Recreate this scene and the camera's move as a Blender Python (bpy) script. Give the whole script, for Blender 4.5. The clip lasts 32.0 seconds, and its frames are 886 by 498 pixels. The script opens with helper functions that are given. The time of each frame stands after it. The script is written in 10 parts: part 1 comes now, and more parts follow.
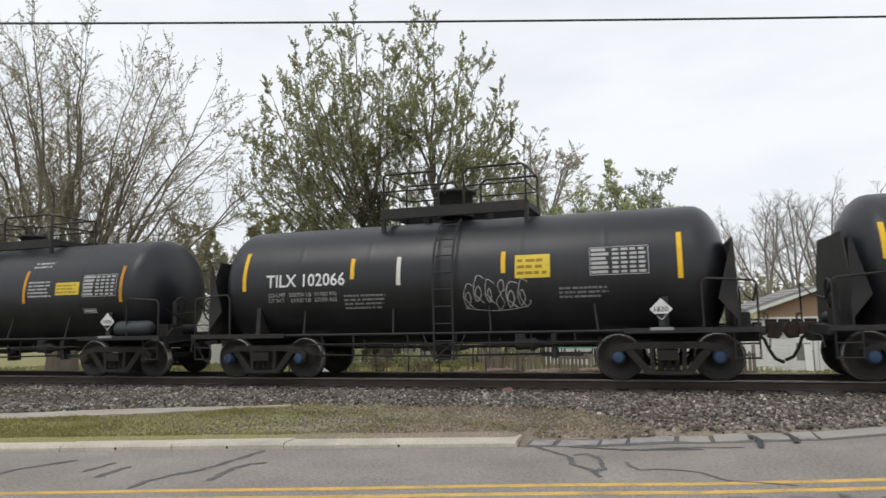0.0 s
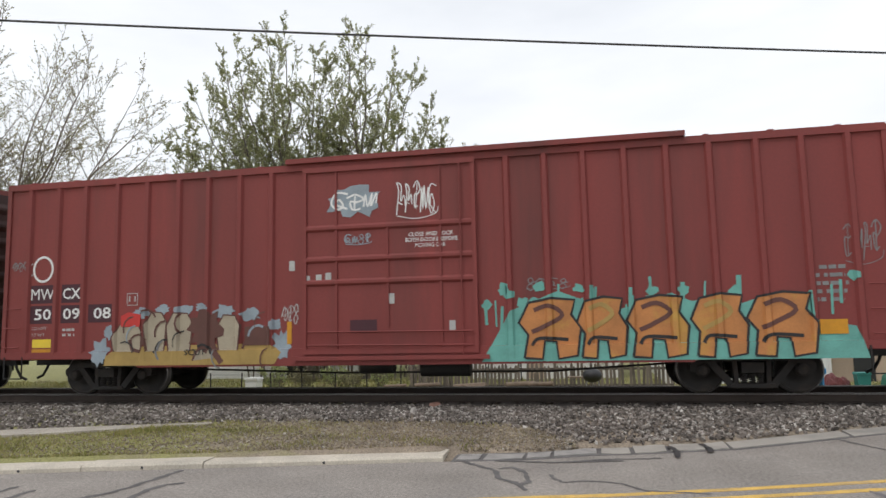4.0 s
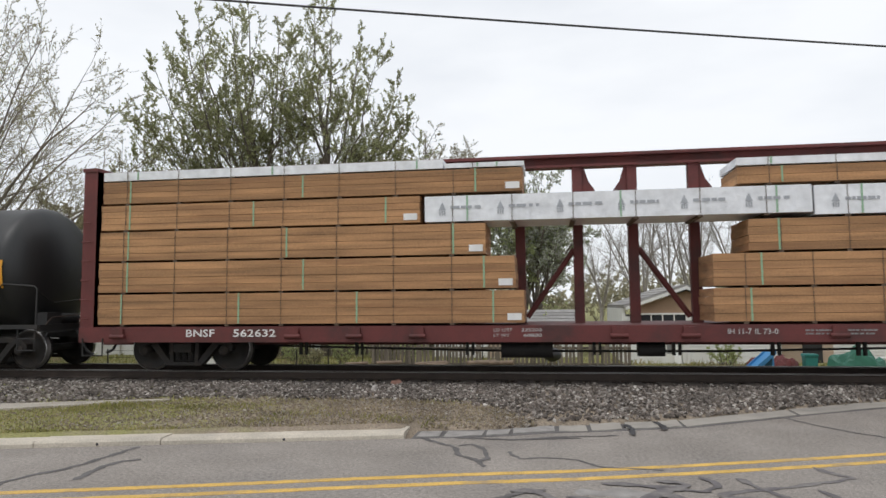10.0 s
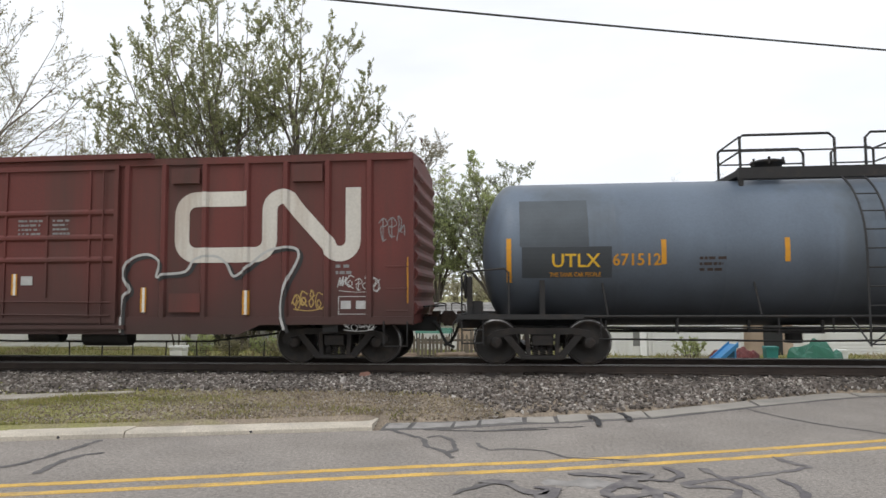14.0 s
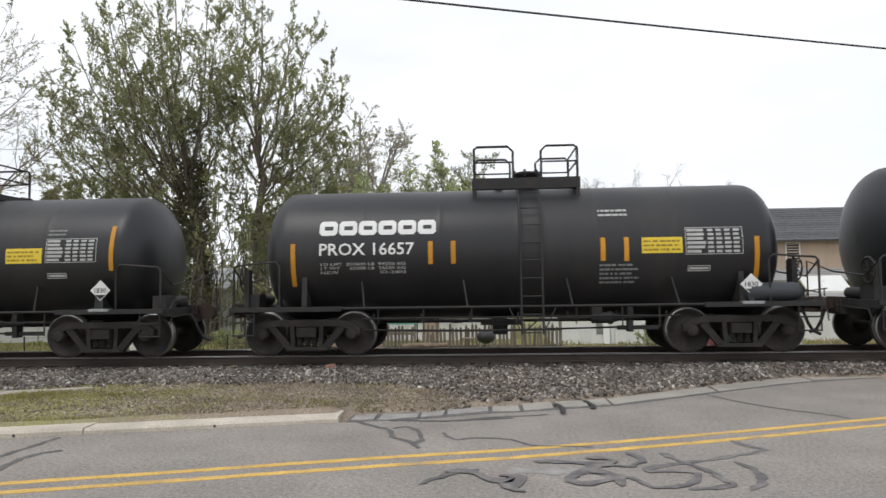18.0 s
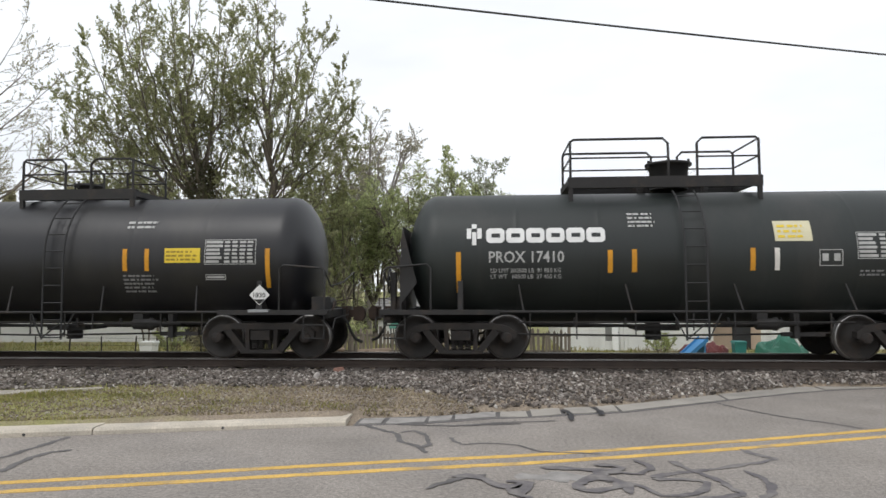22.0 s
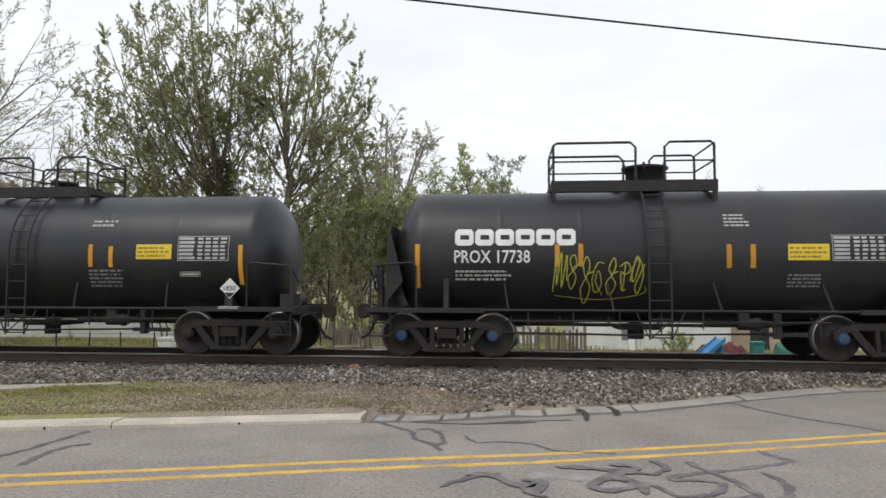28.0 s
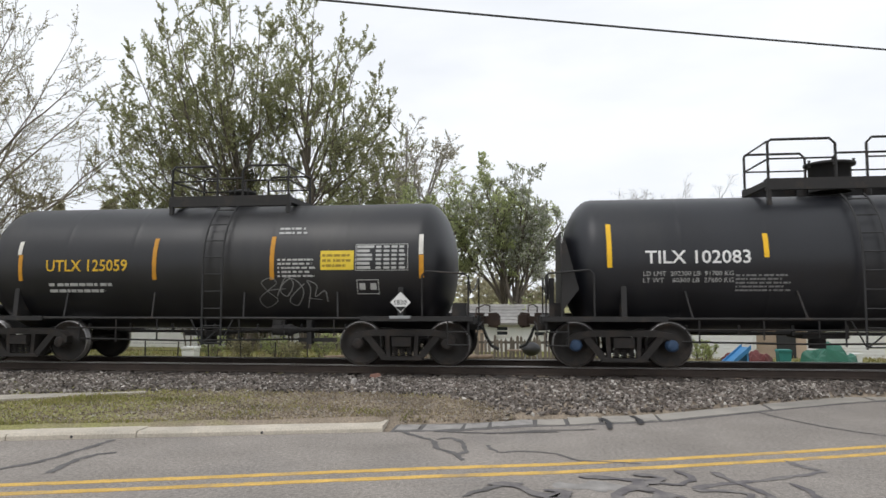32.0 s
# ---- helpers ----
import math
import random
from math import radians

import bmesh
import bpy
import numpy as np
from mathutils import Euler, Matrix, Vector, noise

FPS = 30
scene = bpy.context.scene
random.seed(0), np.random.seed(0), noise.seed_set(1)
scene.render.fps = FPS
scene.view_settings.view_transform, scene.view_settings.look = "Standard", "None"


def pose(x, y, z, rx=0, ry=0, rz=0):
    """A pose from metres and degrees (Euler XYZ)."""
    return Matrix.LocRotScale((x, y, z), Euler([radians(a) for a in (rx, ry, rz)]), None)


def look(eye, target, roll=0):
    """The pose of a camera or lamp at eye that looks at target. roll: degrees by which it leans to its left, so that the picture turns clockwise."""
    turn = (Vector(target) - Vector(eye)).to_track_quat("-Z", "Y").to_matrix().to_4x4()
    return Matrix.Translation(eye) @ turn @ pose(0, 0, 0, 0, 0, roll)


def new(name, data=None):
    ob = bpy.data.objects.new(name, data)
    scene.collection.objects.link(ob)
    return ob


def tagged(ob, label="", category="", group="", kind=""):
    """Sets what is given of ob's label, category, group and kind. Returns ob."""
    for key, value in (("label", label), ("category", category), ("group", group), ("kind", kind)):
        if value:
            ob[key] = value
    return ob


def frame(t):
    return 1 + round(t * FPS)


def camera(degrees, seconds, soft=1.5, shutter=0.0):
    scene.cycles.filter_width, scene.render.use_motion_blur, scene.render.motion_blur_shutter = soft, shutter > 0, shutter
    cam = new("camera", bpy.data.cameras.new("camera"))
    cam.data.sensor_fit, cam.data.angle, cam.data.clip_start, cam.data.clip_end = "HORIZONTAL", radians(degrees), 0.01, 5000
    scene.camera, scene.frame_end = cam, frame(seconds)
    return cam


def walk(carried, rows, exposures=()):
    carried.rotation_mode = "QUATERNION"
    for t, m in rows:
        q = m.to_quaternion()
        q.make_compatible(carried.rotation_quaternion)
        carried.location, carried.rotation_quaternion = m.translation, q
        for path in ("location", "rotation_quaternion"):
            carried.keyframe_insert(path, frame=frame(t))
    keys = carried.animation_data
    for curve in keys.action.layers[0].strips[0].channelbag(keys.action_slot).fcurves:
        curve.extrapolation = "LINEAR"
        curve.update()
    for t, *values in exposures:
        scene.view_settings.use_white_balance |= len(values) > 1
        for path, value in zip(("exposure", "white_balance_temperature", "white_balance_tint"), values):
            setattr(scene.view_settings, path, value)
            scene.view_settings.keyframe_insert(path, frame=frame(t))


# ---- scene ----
# ---- camera ----
cam = camera(65.9, 32.0, soft=1.5, shutter=0.06)
PATH = [
    (0.0, pose(0, 0, 1.75, 95.35, 1.35, 17.77)),
    (0.5, pose(0, 0, 1.75, 95.76, 1.75, 24.67)),
    (1.0, pose(0, 0, 1.75, 96.20, 2.05, 28.26)),
    (1.5, pose(0, 0, 1.75, 96.56, 2.20, 31.66)),
    (2.0, pose(0, 0, 1.75, 96.68, 2.16, 28.72)),
    (2.5, pose(0, 0, 1.75, 96.64, 1.68, 21.99)),
    (4.5, pose(0, 0, 1.75, 96.39, 1.22, 11.33)),
    (5.0, pose(0, 0, 1.75, 96.21, 0.59, 11.78)),
    (5.5, pose(0, 0, 1.75, 95.96, 0.30, 11.45)),
    (6.0, pose(0, 0, 1.75, 95.81, 0.56, 11.25)),
    (6.5, pose(0, 0, 1.75, 95.60, 0.93, 11.15)),
    (7.0, pose(0, 0, 1.75, 95.38, 1.30, 10.95)),
    (7.5, pose(0, 0, 1.75, 95.19, 1.37, 10.46)),
    (8.0, pose(0, 0, 1.75, 95.04, 1.12, 9.94)),
    (8.5, pose(0, 0, 1.75, 94.95, 0.95, 9.73)),
    (9.0, pose(0, 0, 1.75, 94.88, 1.01, 9.48)),
    (9.5, pose(0, 0, 1.75, 94.79, 0.77, 9.16)),
    (10.0, pose(0, 0, 1.75, 94.58, 0.53, 8.69)),
    (10.5, pose(0, 0, 1.75, 94.40, 0.48, 8.28)),
    (11.0, pose(0, 0, 1.75, 94.22, 0.62, 7.97)),
    (11.5, pose(0, 0, 1.75, 94.12, 0.78, 7.90)),
    (12.0, pose(0, 0, 1.75, 93.99, 0.58, 7.95)),
    (12.5, pose(0, 0, 1.75, 93.87, 0.82, 7.88)),
    (13.0, pose(0, 0, 1.75, 93.89, 0.38, 7.68)),
    (13.5, pose(0, 0, 1.75, 93.89, 0.18, 6.92)),
    (14.0, pose(0, 0, 1.75, 93.91, 0.28, 6.14)),
    (14.5, pose(0, 0, 1.75, 93.92, 0.32, 5.32)),
    (16.5, pose(0, 0, 1.75, 93.57, 0.20, 3.51)),
    (17.0, pose(0, 0, 1.75, 93.50, 0.42, 3.30)),
    (17.5, pose(0, 0, 1.75, 93.38, 0.70, 2.88)),
    (18.0, pose(0, 0, 1.75, 93.12, 0.80, 3.25)),
    (18.5, pose(0, 0, 1.75, 92.90, 0.84, 5.34)),
    (19.0, pose(0, 0, 1.75, 92.81, 0.54, 6.91)),
    (19.5, pose(0, 0, 1.75, 92.89, -0.01, 8.46)),
    (20.0, pose(0, 0, 1.75, 93.34, -0.48, 11.13)),
    (20.5, pose(0, 0, 1.75, 93.74, -0.49, 11.94)),
    (21.0, pose(0, 0, 1.75, 93.89, -0.13, 10.05)),
    (21.5, pose(0, 0, 1.75, 93.75, 0.09, 6.47)),
    (22.0, pose(0, 0, 1.75, 93.50, 0.19, 3.99)),
    (22.5, pose(0, 0, 1.75, 93.29, 0.44, 3.10)),
    (23.0, pose(0, 0, 1.75, 93.15, 0.79, 2.75)),
    (23.5, pose(0, 0, 1.75, 93.24, 1.25, 4.70)),
    (24.0, pose(0, 0, 1.75, 93.56, 1.35, 6.35)),
    (24.5, pose(0, 0, 1.75, 93.77, 1.02, 6.75)),
    (26.5, pose(0, 0, 1.75, 93.90, 0.10, 5.96)),
    (27.0, pose(0, 0, 1.75, 93.67, -0.04, 5.75)),
    (27.5, pose(0, 0, 1.75, 93.49, -0.02, 5.53)),
    (28.0, pose(0, 0, 1.75, 93.34, -0.15, 5.28)),
    (28.5, pose(0, 0, 1.75, 93.24, -0.09, 5.12)),
    (29.0, pose(0, 0, 1.75, 93.12, 0.56, 5.12)),
    (29.5, pose(0, 0, 1.75, 93.04, 0.66, 5.47)),
    (30.0, pose(0, 0, 1.75, 93.15, 0.57, 5.89)),
    (30.5, pose(0, 0, 1.75, 93.30, 0.10, 6.32)),
    (31.0, pose(0, 0, 1.75, 93.57, -0.09, 6.70)),
    (31.5, pose(0, 0, 1.75, 93.79, 0.05, 6.95)),
    (32.0, pose(0, 0, 1.75, 94.06, 0.10, 7.02)),
]
walk(cam, PATH, exposures=[(0, -0.15), (0.6, -0.08), (1, 0), (2, -0.07), (5, -0.04), (6, 0), (7, 0.25), (8, 0.32), (8.6, 0.22), (9, 0.1), (9.5, -0.03), (10, -0.13), (11, -0.1), (12, -0.04), (13, 0), (18, 0), (19, -0.1), (20, 0), (22, 0), (24, -0.09), (27.5, -0.07), (32, -0.06)])

# ---- the plan: metres, x along the rails, y away from the road ----
TRACK_Y = 14.41      # middle of the track
RAIL_Z = 0.40        # top of the rails
SPEED = 10.138       # metres a second, to the right
BACK_Z = -0.6        # yards behind the track

# ---- world and sun ----
world = bpy.data.worlds.new("overcast_sky")
scene.world = world
world.use_nodes = True
wn, wl = world.node_tree.nodes, world.node_tree.links
wn.clear()
w_out = wn.new("ShaderNodeOutputWorld")
w_bg = wn.new("ShaderNodeBackground")
w_sky = wn.new("ShaderNodeTexSky")
w_sky.sky_type = "NISHITA"
w_sky.sun_disc = False
w_sky.sun_elevation, w_sky.sun_rotation = radians(52), radians(200)
w_sky.air_density, w_sky.dust_density = 1.0, 2.5
w_dim = wn.new("ShaderNodeMix")
w_dim.data_type = "RGBA"
w_dim.blend_type = "MULTIPLY"
w_dim.inputs[0].default_value = 1.0
w_dim.inputs[7].default_value = (0.1, 0.1, 0.1, 1)
w_tc = wn.new("ShaderNodeTexCoord")
w_map = wn.new("ShaderNodeMapping")
w_map.inputs["Scale"].default_value = (1.6, 1.6, 5.0)
w_noise = wn.new("ShaderNodeTexNoise")
w_noise.inputs["Scale"].default_value = 1.5
w_noise.inputs["Detail"].default_value = 5.0
w_ramp = wn.new("ShaderNodeValToRGB")
w_ramp.color_ramp.elements[0].position, w_ramp.color_ramp.elements[0].color = 0.36, (0.84, 0.84, 0.84, 1)
w_ramp.color_ramp.elements[1].position, w_ramp.color_ramp.elements[1].color = 0.6, (1, 1, 1, 1)
w_mix = wn.new("ShaderNodeMix")
w_mix.data_type = "RGBA"
w_mix.inputs[7].default_value = (1.01, 1.04, 1.085, 1)
wl.new(w_tc.outputs["Generated"], w_map.inputs["Vector"])
wl.new(w_map.outputs["Vector"], w_noise.inputs["Vector"])
wl.new(w_noise.outputs["Fac"], w_ramp.inputs["Fac"])
wl.new(w_sky.outputs["Color"], w_dim.inputs[6])
wl.new(w_ramp.outputs["Color"], w_mix.inputs[0])
wl.new(w_dim.outputs[2], w_mix.inputs[6])
wl.new(w_mix.outputs[2], w_bg.inputs["Color"])
wl.new(w_bg.outputs["Background"], w_out.inputs["Surface"])
w_bg.inputs["Strength"].default_value = 1.03
sun = new("sun", bpy.data.lights.new("sun", "SUN"))
sun.data.energy, sun.data.angle, sun.data.color = 1.05, radians(25), (1.0, 0.98, 0.955)
sun.matrix_world = look((-8, -12, 24), (0, 0, 0))

# ---- materials ----
def material(name, base, rough=0.7, metal=0.0, vary=0.25, scale=3.0, fine=40.0, bump=0.15, dirt=None, dirt_at=0.58,
             spec=0.5, streak=False, random_tint=0.0):
    """A surface whose colour wanders at two scales, with stains of a second colour and a fine relief."""
    m = bpy.data.materials.new(name)
    m.use_nodes = True
    nt = m.node_tree
    n, l = nt.nodes, nt.links
    b = n["Principled BSDF"]
    b.inputs["Metallic"].default_value = metal
    b.inputs["Specular IOR Level"].default_value = spec
    tc = n.new("ShaderNodeTexCoord")
    mp = n.new("ShaderNodeMapping")
    if streak:
        mp.inputs["Scale"].default_value = (1.0, 1.0, 0.12)
    l.new(tc.outputs["Object"], mp.inputs["Vector"])
    big, small = n.new("ShaderNodeTexNoise"), n.new("ShaderNodeTexNoise")
    big.inputs["Scale"].default_value, big.inputs["Detail"].default_value = scale, 6.0
    small.inputs["Scale"].default_value, small.inputs["Detail"].default_value = fine, 4.0
    l.new(mp.outputs["Vector"], big.inputs["Vector"])
    l.new(tc.outputs["Object"], small.inputs["Vector"])
    add = n.new("ShaderNodeMath")
    add.operation = "MULTIPLY_ADD"
    add.inputs[1].default_value = 0.45
    l.new(small.outputs["Fac"], add.inputs[0])
    l.new(big.outputs["Fac"], add.inputs[2])
    rng = n.new("ShaderNodeMapRange")
    rng.inputs["From Min"].default_value, rng.inputs["From Max"].default_value = 0.45, 1.0
    rng.inputs["To Min"].default_value, rng.inputs["To Max"].default_value = 1 - vary, 1 + vary
    l.new(add.outputs[0], rng.inputs["Value"])
    mul = n.new("ShaderNodeVectorMath")
    mul.operation = "SCALE"
    mul.inputs[0].default_value = base
    l.new(rng.outputs["Result"], mul.inputs["Scale"])
    colour = mul.outputs["Vector"]
    if random_tint:
        oi = n.new("ShaderNodeObjectInfo")
        rr = n.new("ShaderNodeMapRange")
        rr.inputs["To Min"].default_value, rr.inputs["To Max"].default_value = 1 - random_tint, 1 + random_tint
        l.new(oi.outputs["Random"], rr.inputs["Value"])
        m2 = n.new("ShaderNodeVectorMath")
        m2.operation = "SCALE"
        l.new(colour, m2.inputs[0])
        l.new(rr.outputs["Result"], m2.inputs["Scale"])
        colour = m2.outputs["Vector"]
    if dirt:
        patch = n.new("ShaderNodeTexNoise")
        patch.inputs["Scale"].default_value, patch.inputs["Detail"].default_value = scale * 0.6, 8.0
        patch.inputs["Roughness"].default_value = 0.65
        l.new(mp.outputs["Vector"], patch.inputs["Vector"])
        pr = n.new("ShaderNodeMapRange")
        pr.inputs["From Min"].default_value, pr.inputs["From Max"].default_value = dirt_at - 0.06, dirt_at + 0.12
        l.new(patch.outputs["Fac"], pr.inputs["Value"])
        mx = n.new("ShaderNodeMix")
        mx.data_type = "RGBA"
        mx.inputs[7].default_value = (*dirt, 1)
        l.new(pr.outputs["Result"], mx.inputs[0])
        l.new(colour, mx.inputs[6])
        colour = mx.outputs[2]
    l.new(colour, b.inputs["Base Color"])
    ro = n.new("ShaderNodeMapRange")
    ro.inputs["To Min"].default_value, ro.inputs["To Max"].default_value = max(rough - 0.12, 0.03), min(rough + 0.12, 1)
    l.new(add.outputs[0], ro.inputs["Value"])
    l.new(ro.outputs["Result"], b.inputs["Roughness"])
    if bump:
        bp = n.new("ShaderNodeBump")
        bp.inputs["Strength"].default_value, bp.inputs["Distance"].default_value = bump, 0.02
        l.new(add.outputs[0], bp.inputs["Height"])
        l.new(bp.outputs["Normal"], b.inputs["Normal"])
    return m


M = {}
def mat(name, *a, **k):
    M[name] = material(name, *a, **k)
mat("black_tank", (0.0098, 0.0106, 0.0142), 0.35, vary=0.35, scale=0.9, fine=25, bump=0.05, dirt=(0.020, 0.020, 0.021), dirt_at=0.6, streak=True, spec=0.5)
mat("dusty_tank", (0.0112, 0.0112, 0.0138), 0.37, vary=0.3, scale=0.8, fine=25, bump=0.05, dirt=(0.024, 0.0225, 0.022), dirt_at=0.58, streak=True, spec=0.5)
mat("old_tank", (0.014, 0.015, 0.016), 0.40, vary=0.35, scale=0.7, fine=22, bump=0.05, dirt=(0.029, 0.027, 0.026), dirt_at=0.58, streak=True, spec=0.5)
mat("green_black_tank", (0.012, 0.016, 0.015), 0.42, vary=0.3, scale=0.9, fine=25, bump=0.04, dirt=(0.03, 0.03, 0.028), dirt_at=0.62, streak=True)
mat("blue_tank", (0.15, 0.218, 0.295), 0.42, vary=0.16, scale=0.8, fine=22, bump=0.05, dirt=(0.14, 0.18, 0.22), dirt_at=0.6, streak=True)
mat("grey_tank", (0.105, 0.134, 0.175), 0.40, vary=0.2, scale=0.8, fine=22, bump=0.05, dirt=(0.075, 0.088, 0.10), dirt_at=0.58, streak=True)
mat("tank_patch", (0.032, 0.038, 0.044), 0.5, vary=0.25, scale=1.5, bump=0.05)
mat("black_steel", (0.018, 0.017, 0.017), 0.65, vary=0.4, scale=4, fine=50, bump=0.15, dirt=(0.045, 0.033, 0.026), dirt_at=0.6)
mat("cast_steel", (0.022, 0.019, 0.0175), 0.75, vary=0.35, scale=5, fine=60, bump=0.3, dirt=(0.045, 0.032, 0.025), dirt_at=0.58)
mat("wheel_steel", (0.026, 0.023, 0.021), 0.6, metal=0.3, vary=0.35, scale=5, fine=50, bump=0.1, dirt=(0.055, 0.04, 0.03))
mat("tread_steel", (0.34, 0.33, 0.325), 0.36, metal=1.0, vary=0.15, bump=0.02)
mat("blue_cap", (0.028, 0.06, 0.12), 0.5, vary=0.2, bump=0.05)
mat("red_box", (0.205, 0.038, 0.034), 0.62, vary=0.2, scale=0.8, fine=20, bump=0.06, dirt=(0.115, 0.032, 0.028), dirt_at=0.58, streak=True)
mat("faded_red_box", (0.185, 0.045, 0.037), 0.65, vary=0.22, scale=0.8, fine=20, bump=0.06, dirt=(0.115, 0.04, 0.033), dirt_at=0.56, streak=True)
mat("old_red_box", (0.125, 0.028, 0.023), 0.66, vary=0.25, scale=0.8, fine=20, bump=0.06, dirt=(0.07, 0.03, 0.024), dirt_at=0.55, streak=True)
mat("soot", (0.06, 0.032, 0.028), 0.75, vary=0.3, scale=2, bump=0.05)
mat("beam_red", (0.115, 0.026, 0.024), 0.6, vary=0.25, scale=2, fine=30, bump=0.08, dirt=(0.06, 0.022, 0.02), dirt_at=0.56)
mat("hopper_black", (0.0055, 0.006, 0.008), 0.36, vary=0.3, scale=0.7, fine=20, bump=0.05, dirt=(0.012, 0.0125, 0.0135), dirt_at=0.6, streak=True, spec=0.25)
mat("white_paint", (0.72, 0.72, 0.71), 0.6, vary=0.1, scale=4, bump=0.03)
mat("faded_white", (0.42, 0.42, 0.41), 0.65, vary=0.2, scale=6, bump=0.03)
mat("dim_white", (0.20, 0.20, 0.20), 0.65, vary=0.2, scale=6, bump=0.03)
mat("yellow_paint", (0.62, 0.38, 0.02), 0.55, vary=0.12, scale=4, bump=0.03)
mat("placard_yellow", (0.72, 0.53, 0.04), 0.5, vary=0.08, scale=6, bump=0.02)
mat("orange_tape", (0.55, 0.25, 0.012), 0.5, vary=0.15, scale=6, bump=0.03, random_tint=0.15)
mat("bright_tape", (0.80, 0.47, 0.01), 0.5, vary=0.1, scale=6, bump=0.03)
mat("white_tape", (0.65, 0.63, 0.58), 0.5, vary=0.1, scale=6, bump=0.03)
mat("black_ink", (0.015, 0.015, 0.015), 0.6, vary=0.1, bump=0.0)
mat("notice_ink", (0.30, 0.20, 0.02), 0.6, vary=0.1, bump=0.0)
mat("maroon_panel", (0.055, 0.014, 0.022), 0.6, vary=0.2, bump=0.03)
mat("rust", (0.042, 0.027, 0.02), 0.9, vary=0.4, scale=6, fine=60, bump=0.4, dirt=(0.07, 0.035, 0.022), dirt_at=0.62)
mat("grimy_steel", (0.024, 0.024, 0.025), 0.65, vary=0.35, scale=5, fine=50, bump=0.1)
mat("grimy_white", (0.30, 0.31, 0.315), 0.6, vary=0.2, scale=6, bump=0.04)
mat("blue_trim", (0.15, 0.185, 0.215), 0.55, vary=0.25, scale=4, fine=40, bump=0.08, dirt=(0.10, 0.105, 0.105), dirt_at=0.57)
mat("mid_patch", (0.062, 0.075, 0.088), 0.5, vary=0.25, scale=1.5, bump=0.05)


# ---- mesh helpers ----
class Shape:
    """Collects vertices and faces of one mesh."""
    def __init__(self):
        self.v, self.f, self.s = [], [], []

    def add(self, verts, faces, smooth=False):
        k = len(self.v)
        self.v += [tuple(p) for p in verts]
        self.f += [tuple(k + i for i in q) for q in faces]
        self.s += [smooth] * len(faces)
        return self

    def box(self, x0, x1, y0, y1, z0, z1):
        return self.add([(x, y, z) for z in (z0, z1) for y in (y0, y1) for x in (x0, x1)],
                        [(0, 2, 3, 1), (4, 5, 7, 6), (0, 1, 5, 4), (2, 6, 7, 3), (0, 4, 6, 2), (1, 3, 7, 5)])

    def prism(self, poly, y0, y1):
        """A polygon of (x, z), extruded along y; given anticlockwise as seen from -y."""
        n = len(poly)
        self.add([(x, y0, z) for x, z in poly], [tuple(range(n))])
        self.add([(x, y1, z) for x, z in poly], [tuple(reversed(range(n)))])
        return self.add([(x, y, z) for y in (y0, y1) for x, z in poly],
                        [(i, i + n, (i + 1) % n + n, (i + 1) % n) for i in range(n)])

    def prism_x(self, poly, x0, x1):
        """A polygon of (y, z), extruded along x."""
        n = len(poly)
        self.add([(x0, y, z) for y, z in poly], [tuple(reversed(range(n)))])
        self.add([(x1, y, z) for y, z in poly], [tuple(range(n))])
        return self.add([(x, y, z) for x in (x0, x1) for y, z in poly],
                        [(i, (i + 1) % n, (i + 1) % n + n, i + n) for i in range(n)])

    def cyl(self, p, q, r, n=12, r2=None, caps=True):
        p, q = Vector(p), Vector(q)
        r2 = r if r2 is None else r2
        d = (q - p).normalized()
        a = d.orthogonal().normalized()
        b = d.cross(a)
        ring = [(math.cos(2 * math.pi * i / n), math.sin(2 * math.pi * i / n)) for i in range(n)]
        low = [p + (a * c + b * s) * r for c, s in ring]
        top = [q + (a * c + b * s) * r2 for c, s in ring]
        self.add(low + top, [(i, (i + 1) % n, (i + 1) % n + n, i + n) for i in range(n)], n > 4)
        if caps:
            self.add(low, [tuple(reversed(range(n)))])
            self.add(top, [tuple(range(n))])
        return self

    def tube(self, pts, r, n=6):
        """A round bar along the points."""
        pts = [Vector(p) for p in pts]
        rings = []
        side = None
        for i, p in enumerate(pts):
            d = (pts[min(i + 1, len(pts) - 1)] - pts[max(i - 1, 0)]).normalized()
            side = d.orthogonal().normalized() if side is None else (side - d * side.dot(d)).normalized()
            b = d.cross(side)
            rings.append([p + (side * math.cos(2 * math.pi * k / n) + b * math.sin(2 * math.pi * k / n)) * r for k in range(n)])
        faces = [(i * n + k, i * n + (k + 1) % n, (i + 1) * n + (k + 1) % n, (i + 1) * n + k)
                 for i in range(len(pts) - 1) for k in range(n)]
        self.add([v for g in rings for v in g], faces, True)
        self.add(rings[0], [tuple(reversed(range(n)))])
        return self.add(rings[-1], [tuple(range(n))])

    def lathe(self, profile, n=48, centre=(0, 0, 0), axis="x"):
        """A profile of (along, radius) turned round the axis."""
        cx, cy, cz = centre
        def at(u, r, k):
            c, s = r * math.cos(2 * math.pi * k / n), r * math.sin(2 * math.pi * k / n)
            return {"x": (cx + u, cy + c, cz + s), "y": (cx + s, cy + u, cz + c), "z": (cx + c, cy + s, cz + u)}[axis]
        verts = [at(u, r, k) for u, r in profile for k in range(n)]
        faces = [(i * n + k, (i + 1) * n + k, (i + 1) * n + (k + 1) % n, i * n + (k + 1) % n)
                 for i in range(len(profile) - 1) for k in range(n)]
        return self.add(verts, faces, True)

